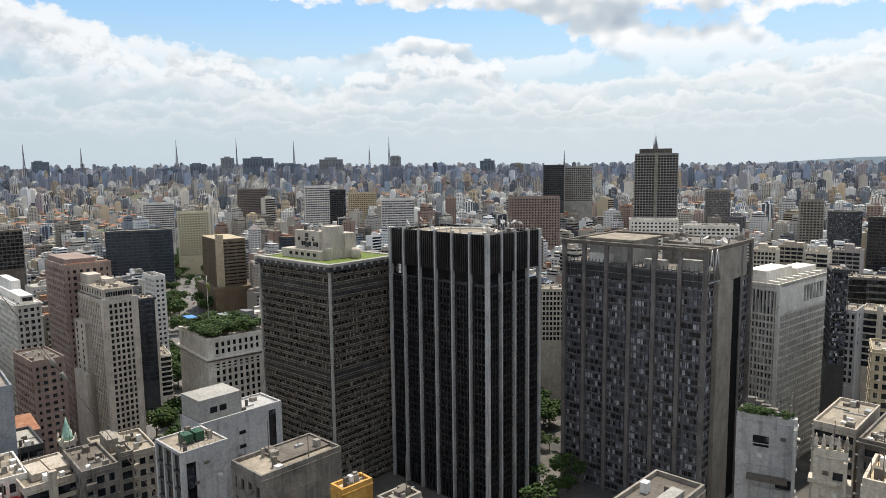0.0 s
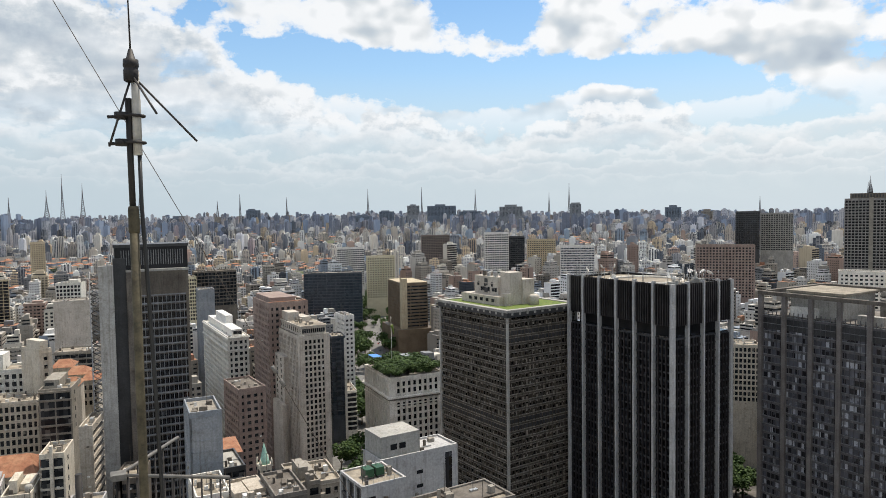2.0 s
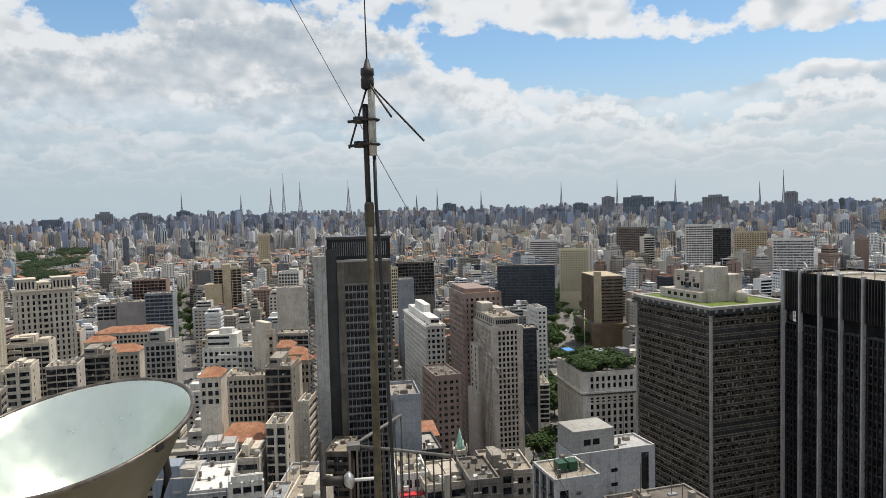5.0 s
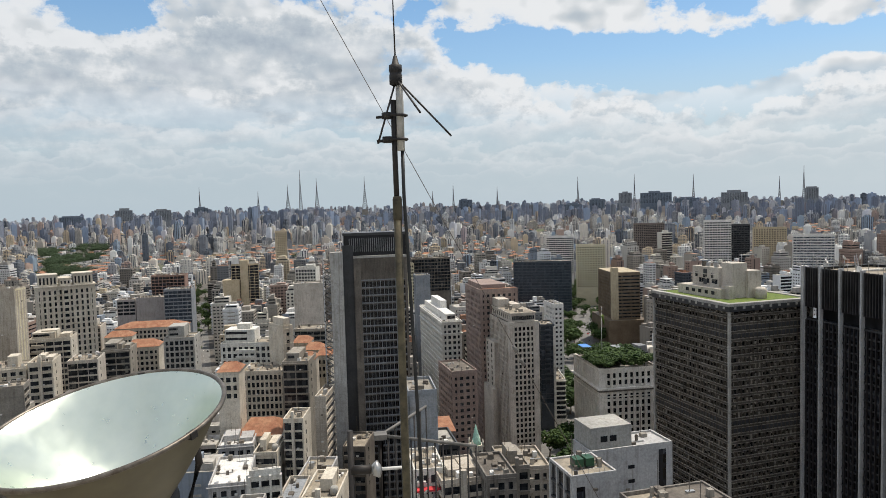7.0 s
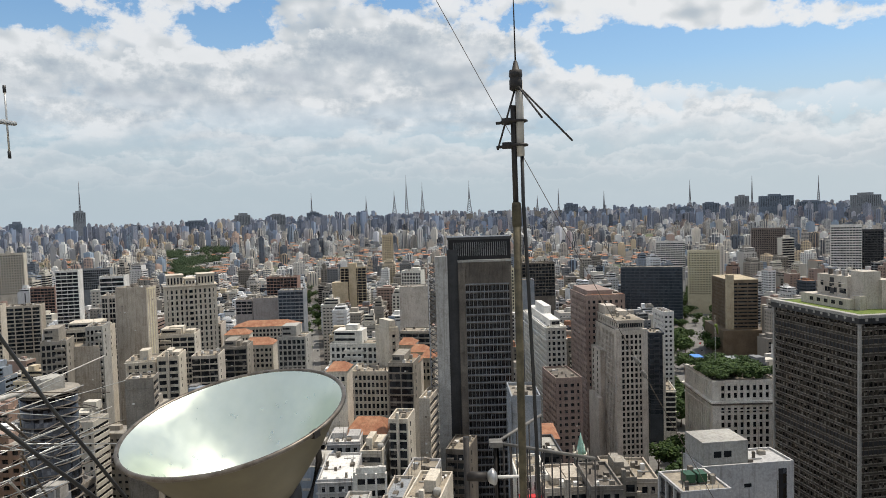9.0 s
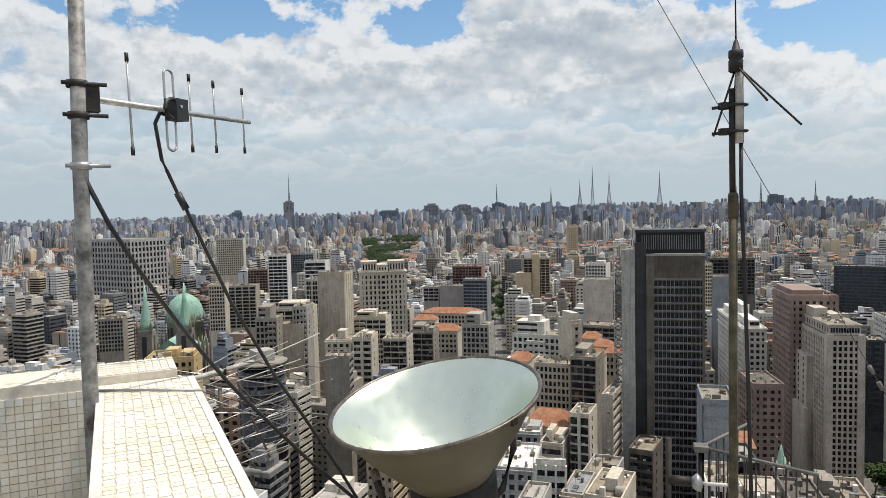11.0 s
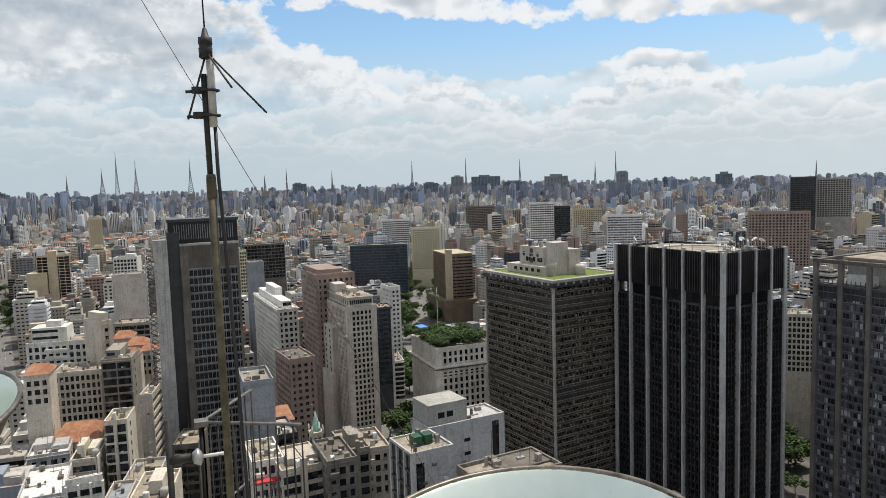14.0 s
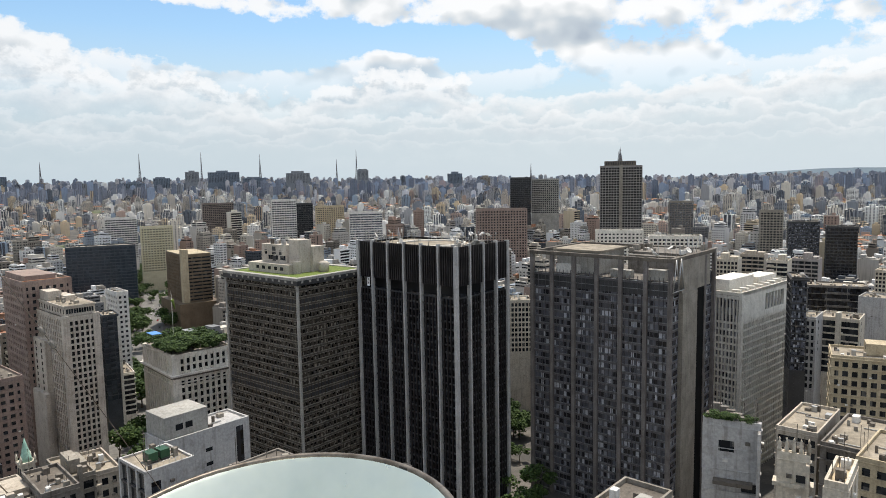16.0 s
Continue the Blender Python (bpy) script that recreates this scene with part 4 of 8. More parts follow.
def glass_tower():
    d, yaw = 172, 47
    c, lx, ly = site(-9.68, -20.8, -23.97, d, yaw)
    h = top_at(-6.75, d)
    zg = top_at(-8.62, d)
    claim(c * 1.6, lx * 1.6, ly * 1.6, yaw)
    FOOT = EYE - EYE / 1.6
    ob = thing("office_slab", "grey-blue glazed office slab with dark piers and an open roof frame", "office building", pose(c.x, c.y, 0, 0, 0, yaw))
    dk = M["pier_grey"]
    cuboid("glazing", 0.7, lx - 0.5, 0.6, ly - 0.4, FOOT, zg, M["tower_panes"], ob)
    band = box_mesh("spandrel", 0.62, lx - 0.3, 0.55, ly - 0.2, 0, 0.62, M["spandrel_grey"])
    lip = box_mesh("floor_lip", 0.36, lx - 0.28, 0.4, ly - 0.18, 0, 0.12, M["mullion_grey"])
    for k in range(34):
        z = zg - 0.9 - k * 1.95
        if z > FOOT:
            part("spandrel", band, None, ob, m=pose(0, 0, z))
            part("floor_lip", lip, None, ob, m=pose(0, 0, z + 0.6))
    bays = 6
    pier = box_mesh("pier", -0.15, 0.8, -0.5, 0.5, FOOT, h, dk)
    for k in range(bays + 1):
        part("pier", pier, None, ob, m=pose(0, min(max(ly * k / bays, 0.4), ly - 0.4), 0))
    mull = box_mesh("mullion", 0.44, 0.75, -0.03, 0.03, FOOT, zg + 1.0, M["spandrel_grey"])
    for k in range(bays):
        for j in range(1, 6):
            part("mullion", mull, None, ob, m=pose(0, ly * (k + j / 6) / bays, 0))
    cuboid("mechanical_floor", 0.55, lx - 0.4, 0.5, ly - 0.3, zg - 3.6, zg - 0.8, M["slate"], ob)
    # blind side wall of raw concrete with a recessed strip, near-black to paint in its shade
    cuboid("side_wall", lx * 0.2, lx * 0.52, -0.6, 0.55, FOOT, zg - 3.2, M["concrete"], ob)
    cuboid("top_side_wall", lx * 0.2, lx * 0.85, -0.25, 0.55, zg - 3.2, h - 0.95, M["concrete"], ob)
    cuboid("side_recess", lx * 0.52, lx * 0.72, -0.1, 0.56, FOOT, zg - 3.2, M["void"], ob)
    cuboid("side_pier", lx * 0.72, lx * 0.76, -0.3, 0.55, FOOT, h - 1.0, dk, ob)
    cuboid("side_pier", lx - 1.0, lx + 0.1, -0.3, 0.55, FOOT, h - 0.95, dk, ob)
    cuboid("corner_pier", -0.1, 0.5, -0.2, 0.6, FOOT, h - 0.5, dk, ob)
    # roof frame: columns already rise through; a beam runs round on top
    for x0, x1, y0, y1 in ((-0.2, 0.9, -0.2, ly + 0.2), (lx - 1.0, lx + 0.1, -0.2, ly + 0.2), (0.9, lx - 1.0, ly - 0.9, ly + 0.2), (0.9, lx - 1.0, -0.2, 0.8)):
        cuboid("roof_beam", x0, x1, y0, y1, h - 0.9, h, M["concrete_dark"], ob)
    cuboid("roof_slab", lx * 0.5, lx - 0.6, 1.0, ly * 0.45, h - 0.9, h - 0.35, M["sooty_brown"], ob)
    cuboid("roof_slab", 2.6, lx * 0.62, ly * 0.5, ly * 0.86, h + 0.1, h + 0.6, M["roofing_plain"], ob)
    cuboid("roof_house", 3.4, lx * 0.6, ly * 0.52, ly * 0.84, zg - 0.5, h + 0.1, M["concrete_light"], ob)
    cuboid("roof_deck", 0.7, lx - 0.5, 0.6, ly - 0.4, zg - 0.1, zg + 0.1, M["sooty_brown"], ob)
    cuboid("roof_house", lx * 0.4, lx - 1.5, 2.0, ly * 0.42, zg, h - 0.95, M["sooty_brown"], ob)
    cuboid("chiller", 1.6, 4.2, ly * 0.66, ly * 0.82, zg + 0.1, zg + 2.3, M["white_paint"], ob)
    cuboid("chiller", 1.6, 3.6, ly * 0.28, ly * 0.42, zg + 0.1, zg + 2.0, M["concrete_light"], ob)
    cuboid("chiller", 1.8, 4.0, ly * 0.06, ly * 0.2, zg + 0.1, zg + 2.6, M["concrete_light"], ob)
    clut = random.Random(15)
    for k in range(18):
        x, y = clut.uniform(lx * 0.45, lx - 2), clut.uniform(1.5, ly * 0.5)
        cuboid("roof_box", x, x + clut.uniform(0.5, 1.6), y, y + clut.uniform(0.5, 1.8), h - 0.4, h + clut.uniform(0.2, 1.3), M[clut.choice(("concrete", "concrete_dark", "white_paint"))], ob)
    # steel trusses leaning on the side wall
    for x in (1.2, 4.2):
        part("truss_leg", tube([(x - 1.4, -0.5, zg - 2.5), (x + 0.4, -0.5, h - 0.3)], 0.16, 6), M["steel"], ob)
        part("truss_leg", tube([(x + 2.2, -0.5, zg - 2.5), (x + 0.4, -0.5, h - 0.3)], 0.16, 6), M["steel"], ob)
    part("truss_tie", tube([(-0.2, -0.5, zg - 2.3), (6.4, -0.5, zg - 2.3)], 0.16, 6), M["steel"], ob)
    # radio masts with small dishes on the roof
    rng = random.Random(9)
    for k in range(20):
        x, y = rng.uniform(1, lx - 1), rng.uniform(0.5, 8.5)
        part("roof_antenna", tube([(x, y, h - 0.5), (x, y, h + rng.uniform(1.5, 4.2))], 0.07, 6), M["steel"], ob)
    for k in range(4):
        x, y = rng.uniform(2, lx - 1), rng.uniform(1.5, 9)
        part("dish", lathe([(0.1, 0.0), (0.5, 0.1), (0.9, 0.35), (0.86, 0.37), (0.4, 0.16), (0.05, 0.08)], 18), M["white_paint"], ob, m=pose(x, y, h + 0.3, rng.uniform(20, 70), 0, rng.uniform(0, 360)))
    return far_off(ob, 1.6)


def white_building():
    d, yaw = 236, 40
    c, lx, ly = site(-22.5, -25.95, -29.5, d, yaw)
    h = top_at(-9.2, d)
    claim(c * 1.4, lx * 1.4, ly * 1.4, yaw)
    FOOT = EYE - EYE / 1.4
    ob = thing("office_building", "white concrete office block with a gridded sunshade facade", "office building", pose(c.x, c.y, 0, 0, 0, yaw))
    wp = M["white_soft"]
    zt = h - 9.5
    cuboid("glazing", 0.8, lx - 0.8, 0.8, ly - 0.8, FOOT, h - 1.0, M["pale_panes"], ob)
    shelf = box_mesh("sunshade_shelf", 1.0, lx - 0.4, 0.15, 1.0, 0, 0.62, wp)
    fin = box_mesh("sunshade_fin", -0.13, 0.13, 0.0, 1.0, FOOT, zt, wp)
    for k in range(24):
        z = zt - 0.8 - k * 2.3
        if z > FOOT:
            part("sunshade_shelf", shelf, None, ob, m=pose(0, 0, z))
            part("floor_band", box_mesh("floor_band", 0.2, 1.0, 1.0, ly, 0, 0.6, wp), None, ob, m=pose(0, 0, z))
    for k in range(27):
        part("sunshade_fin", fin, None, ob, m=pose(1.3 + (lx - 1.7) * k / 26, 0, 0))
    py = box_mesh("pier", 0.1, 1.0, -0.16, 0.16, FOOT, h - 1.0, wp)
    for k in range(13):
        part("pier", py, None, ob, m=pose(0, 1.6 + (ly - 1.9) * k / 12, 0))
    cuboid("corner_wall", -0.05, 1.0, -0.05, 1.0, FOOT, h, wp, ob)
    cuboid("corner_wall", lx - 0.4, lx, 0, 1.0, FOOT, h, wp, ob)
    cuboid("top_wall", 1.0, lx * 0.42, 0, 1.0, zt, h, wp, ob)
    cuboid("top_wall", lx * 0.78, lx - 0.4, 0, 1.0, zt, h, wp, ob)
    cuboid("top_wall", lx * 0.42, lx * 0.78, 0, 1.0, h - 2.2, h, wp, ob)
    cuboid("top_wall", lx * 0.42, lx * 0.78, 0, 1.0, zt, zt + 1.8, wp, ob)
    cuboid("loggia_wall", lx * 0.42, lx * 0.78, 2.4, 2.8, zt, h - 1, wp, ob)
    for k in range(1, 6):
        cuboid("loggia_post", lx * (0.42 + 0.06 * k) - 0.2, lx * (0.42 + 0.06 * k) + 0.2, 0.2, 0.8, zt, h - 2, wp, ob)
    cuboid("top_band", 0.05, 1.0, 1.0, ly, h - 2.2, h, wp, ob)
    parapet(ob, lx, ly, h - 1.0, 1.0, wp, M["concrete"], 0.5, 0.0)
    for x0, x1, y0, y1, z in ((3, lx * 0.5, ly * 0.35, ly * 0.8, 3.4), (lx * 0.55, lx * 0.9, ly * 0.3, ly * 0.7, 2.2)):
        cuboid("roof_house", x0, x1, y0, y1, h - 0.9, h + z, M["stone"], ob)
    for k in range(7):
        cuboid("roof_duct", 2 + k * (lx - 5) / 7, 3.4 + k * (lx - 5) / 7, 1.6, ly * 0.28, h - 0.3, h + 0.6, M["stone"], ob)
    return far_off(ob, 1.4)


black_tower()
green_roof_building()
glass_tower()
white_building()

# stepped grey tower, the pink block behind it, and their neighbours
st, sx, sy, sh = tower("office_tower", "grey-beige rendered tower with deep vertical window strips and a stepped crown", 28.55, 26.63, 24.25, 360, 45, -9.7, 2.85,
                       M["steptone"], M["dark_pane"], 0.95, pier_w=0.85, step_x=2.4, step_y=2.4, proud=0.22, shown=34)
cuboid("crown", 1.2, sx - 1.2, 1.2, sy - 1.2, sh, sh + 4.4, M["steptone"], st)
for k in range(11):
    cuboid("crown_slot", 1.9 + k * (sx - 3.6) / 11, 2.8 + k * (sx - 3.6) / 11, 1.14, 1.3, sh + 1.2, sh + 3.4, M["window"], st)
    cuboid("crown_slot", 1.14, 1.3, 1.9 + k * (sy - 3.6) / 11, 2.8 + k * (sy - 3.6) / 11, sh + 1.2, sh + 3.4, M["window"], st)
cuboid("crown_cornice", 0.7, sx - 0.7, 0.7, sy - 0.7, sh + 4.4, sh + 5.0, M["steptone"], st)
cuboid("crown_deck", 1.3, sx - 1.3, 1.3, sy - 1.3, sh + 5.0, sh + 5.1, M["roofing_plain"], st)
cuboid("roof_house", 1.8, sx * 0.5, sy * 0.55, sy * 0.95, sh + 5, sh + 9.5, M["steptone"], st)
cuboid("roof_house", sx * 0.45, sx * 0.75, sy * 0.4, sy * 0.7, sh + 5, sh + 7.4, M["steptone"], st)
clut = random.Random(4)
for k in range(12):
    x, y = clut.uniform(2, sx - 3), clut.uniform(2, sy * 0.55)
    cuboid("roof_box", x, x + clut.uniform(0.6, 1.8), y, y + clut.uniform(0.6, 1.8), sh + 5.1, sh + clut.uniform(5.8, 7.0), M["concrete"], st)
for k in range(9):
    x, y = clut.uniform(2, sx - 2), clut.uniform(2, sy - 2)
    part("aerial", tube([(x, y, sh + 5), (x, y, sh + clut.uniform(8, 13))], 0.07, 5), M["steel"], st)
for x0, x1, y0, y1, z in ((-0.25, 2.6, -0.25, 2.0, 0.4), (sx - 3.0, sx + 0.1, -0.25, 1.2, 0.4), (-0.25, 1.2, sy - 2.4, sy + 0.1, -2.0)):
    cuboid("corner_pier", x0, x1, y0, y1, 0, sh + z, M["steptone"], st)
# lower wings that step down from the shaft
zw = top_at(-11.75, 360)
cuboid("wing", -2.6, 0.4, sy * 0.45, sy + 1.0, 0, zw, M["steptone"], st)
for k in range(12):
    for y in (0.55, 0.72, 0.88):
        cuboid("wing_window", -2.68, -2.5, sy * y, sy * y + 1.3, zw - 3.2 - k * 3.1, zw - 1.4 - k * 3.1, M["window"], st)
zw = top_at(-15.9, 352)
cuboid("low_wing", -4.4, -2.4, sy * 0.4, sy * 1.35, 0, zw, M["steptone"], st)
pk, px_, py_, ph = tower("apartment_building", "dusty pink rendered apartment tower with small punched windows", 30.2, 29.0, 25.9, 392, 44, -6.9, 3.3, M["pink"], M["window"],
                         1.6, pier_w=1.6, step_x=3.0, step_y=3.0, proud=0.02, category="apartment building", shown=26)
cuboid("roof_house", 1.5, px_ * 0.7, 2, py_ - 1, ph - 0.6, ph + 2.4, M["pink"], pk)
cuboid("tile_strip", 0.5, px_ - 0.5, 0.5, 2.0, ph - 0.8, ph + 0.2, M["roof_tile"], pk)
tower("apartment_building", "lower pinkish grey apartment block with plain windows", 32.6, 31.5, 29.4, 325, 47, -13.5, 3.1, M["pink"], M["window"], 1.6, pier_w=1.4, step_x=2.8,
      step_y=3.2, proud=0.02, category="apartment building", roof=M["concrete_dark"])
ow, owx, owy, owh = tower("office_building", "white rendered old office block with arched top storeys", 34.0, 32.2, 30.6, 430, 44, -9.4, 3.4, M["white_soft"], M["window"], 1.45, pier_w=1.25, step_x=2.9,
      step_y=2.9, proud=0.03, shown=20)
cuboid("top_storey", 3, owx - 3, 3, owy - 3, owh - 0.5, owh + 3.6, M["white_paint"], ow)
for k in range(7):
    cuboid("top_window", 4 + k * (owx - 8) / 7, 5.2 + k * (owx - 8) / 7, 2.92, 3.1, owh + 0.6, owh + 2.6, M["window"], ow)
cuboid("tower_room", owx * 0.45, owx * 0.8, owy * 0.4, owy * 0.8, owh + 3.6, owh + 8.5, M["white_paint"], ow)
for k in range(2):
    cuboid("cornice", -0.7, owx + 0.7, -0.7, owy + 0.7, owh - 1.2 - 7.2 * k, owh - 0.7 - 7.2 * k, M["white_paint"], ow)
tower("warehouse", "blank blue-grey rendered party-wall block", 35.4, 35.2, 32.8, 195, 40, -14.9, 3.2, M["grey_blue"], M["window"], 1.4, pier_w=0, ly=16, blind_x=True, blind_y=True, category="building")
tower("apartment_building", "white apartment tower with rows of small windows", 23.75, 23.0, 22.2, 470, 42, -8.15, 3.1, M["white_paint"], M["window"], 1.6, pier_w=1.3, step_x=2.8, step_y=2.8,
      proud=0.02, category="apartment building", shown=18)

# stone-faced block with a garden on its roof
GD, gx, gy, gh = tower("government_building", "beige stone office palace with pilasters and a roof garden", 21.35, 19.36, 14.9, 375, 40, -13.3, 3.8, M["stone"], M["dark_pane"], 1.25, pier_w=1.45,
                       step_x=3.1, step_y=3.1, proud=0.45, top=1.5)
cuboid("cornice", -1.9, gx + 1.9, -1.9, gy + 1.9, gh - 11.4, gh - 10.5, M["stone"], GD)
cuboid("cornice", -0.9, gx + 0.9, -0.9, gy + 0.9, gh - 15.6, gh - 15.2, M["stone"], GD)
for x0, x1, y0, y1 in ((-0.55, 2.9, -0.55, 2.9), (gx - 2.4, gx + 0.2, -0.55, 1.2), (-0.55, 1.2, gy - 2.4, gy + 0.2)):
    cuboid("corner_wall", x0, x1, y0, y1, 0, gh - 0.2, M["stone"], GD)
# dark strip that paints in the shade under the cornice
cuboid("cornice_shadow_band", -1.0, gx + 1.0, -1.0, gy + 1.0, gh - 12.5, gh - 11.6, M["sooty_brown"], GD)

# bank tower: slab of raw concrete, dark shaft, ribbon-window body and black crown
d_bank, y_bank = 262, 41
c, bx_, by_ = site(40.0, 39.07, 35.0, d_bank, y_bank)
bh = top_at(-3.85, d_bank)
claim(c, bx_ + 6, 22, y_bank)
BK = thing("office_tower", "dark ribbon-window office tower with a raw concrete lift slab", "office building", pose(c.x, c.y, 0, 0, 0, y_bank))
cuboid("glazing", 0.5, bx_ - 0.5, 0.5, 20, 0, bh - 9, M["smoked"], BK)
bd = box_mesh("floor_band", 0.3, bx_, 0.3, 20.4, 0, 0.5, M["concrete_dark"])
bl = box_mesh("floor_lip", -0.16, bx_ + 0.1, -0.16, 20.5, 0, 0.46, M["mullion_grey"])
for k in range(38):
    z = bh - 9.9 - k * 2.9
    if z > 0:
        part("floor_band", bd, None, BK, m=pose(0, 0, z))
        part("floor_lip", bl, None, BK, m=pose(0, 0, z + 0.5))
for k in range(1, 26):
    half = 0.10 if k % 2 == 0 else 0.045
    cuboid("mullion", bx_ * k / 26 - half, bx_ * k / 26 + half, 0.02, 0.6, 0, bh - 8.7, M["mullion_grey"] if k % 2 == 0 else M["mullion_dark"], BK)
cuboid("corner_wall", -1.2, 1.4, -0.5, 20.5, 0, bh, M["concrete_dark"], BK)
cuboid("corner_wall", bx_ - 0.7, bx_ + 0.2, -0.3, 20.5, 0, bh, M["concrete_dark"], BK)
cuboid("louvre_wall", 1.4, bx_ - 0.7, -0.1, 20, bh - 9, bh - 0.8, M["concrete_dark"], BK)
for k in range(30):
    cuboid("louvre", 1.6 + k * (bx_ - 2.6) / 30, 1.6 + k * (bx_ - 2.6) / 30 + 0.25, -0.3, 0, bh - 8.6, bh - 1.4, M["concrete_dark"], BK)
cuboid("roof_edge", -1.3, bx_ + 0.4, -0.6, 21, bh - 0.8, bh, M["concrete_light"], BK)
cuboid("dark_shaft", -5.2, -1.2, 2.0, 18, 0, bh + 4.0, M["slate"], BK)
cuboid("lift_slab", -9.9, -5.2, 0.2, 3.4, 0, bh + 1.6, M["lift_concrete"], BK)
cuboid("crown", -4.6, bx_ + 0.4, 2.5, 17, bh, bh + 8.0, M["black_metal"], BK)
cuboid("crown_rim", -5.0, bx_ + 0.8, 2.1, 17.4, bh + 7.6, bh + 8.6, M["slate"], BK)
for k in range(26):
    cuboid("crown_fin", -2.6 + k * (bx_ + 2) / 26, -2.4 + k * (bx_ + 2) / 26, 2.3, 2.6, bh + 1.4, bh + 6.6, M["mullion_grey"], BK)
for k in range(36):
    z = bh - 1 - k * 3.3
    part("stair_brace", tube([(-10.0, 0.2, z), (-12.4, 0.3, z - 1.65), (-10.0, 0.2, z - 3.3)], 0.22, 5), M["mullion_grey"], BK)
    part("stair_brace", tube([(-12.4, 0.2, z), (-10.0, 0.3, z - 1.65), (-12.4, 0.2, z - 3.3)], 0.17, 5), M["mullion_dark"], BK)
    part("stair_flight", prism([(-12.2, 0.9), (-9.95, 0.9), (-9.95, 2.6), (-11.2, 3.0), (-12.2, 2.2)], z - 0.9 - 0.8 * (k % 2), z - 0.55 - 0.8 * (k % 2)), M["concrete"], BK)
part("stair_post", tube([(-12.5, 0.6, 2), (-12.5, 0.6, bh)], 0.3, 6), M["mullion_grey"], BK)

# farther single towers
tower("office_slab", "dark blue-grey glass office slab on a low podium", 26.44, 26.2, 21.5, 870, 22, -4.65, 3.6, M["blue_slate"], M["slab_glass"], 0.9, pier_w=0.35, step_x=5.5, step_y=5.5, ly=20, proud=0.1)
hx, hxx, hxy, hxh = tower("hotel_tower", "bronze-brown faceted tower with an ochre shaft", 19.39, 18.25, 16.14, 690, 35, -5.65, 3.3, M["bronze"], M["window"], 1.9, pier_w=0.5, step_x=8, step_y=1.2, proud=0.1)
cuboid("lift_shaft", -0.4, hxx * 0.2, -0.6, 6.0, 0, hxh + 4.5, M["ochre_dull"], hx)
cuboid("gold_rail", -0.2, hxx + 0.2, -0.2, hxy + 0.2, hxh - 0.3, hxh + 0.1, M["ochre_dull"], hx)
cuboid("podium", -6, hxx + 6, -6, hxy + 4, 0, hxh - 46, M["bronze"], hx)
ot, otx, oty, oth = tower("apartment_tower", "ochre tower with dark balconies and a tall blank fin", 49.6, 49.0, 46.9, 800, 40, -4.1, 3.1, M["tan"], M["smoked"], 0.55, pier_w=0.5, step_x=5.0, step_y=4.0, category="apartment building")
cuboid("fin", otx * 0.34, otx * 0.62, -1.2, 8, 0, oth + 4.0, M["tan"], ot)
cuboid("base_block", -9, otx * 0.3, -5, 6, 0, oth - 17, M["tan"], ot)
tower("apartment_building", "brown brick-toned party-wall block", 44.44, 44.2, 41.9, 560, 45, -5.9, 3.1, M["steptone"], M["window"], 1.5, pier_w=0, ly=18, blind_x=True, category="apartment building")
tower("government_building", "tall white office block with a square window grid", 82.6, 79.81, 77.3, 860, 118, -1.7, 6.6, M["grey_white"], M["dark_pane"], 2.2, pier_w=1.9, step_x=5.2, step_y=5.2, proud=0.4)
dt, dtx, dty, dth = tower("office_tower", "dark gridded tower with a pale central strip", -15.05, -15.2, -18.45, 930, -17, 0.65, 3.4, M["tower_grey"], M["dark_pane"], 1.2, pier_w=0.9, step_x=3.6, step_y=3.6, ly=25, shown=24)
cuboid("central_strip", dtx * 0.46, dtx * 0.54, -0.6, 0.5, 0, dth + 1.0, M["concrete"], dt)


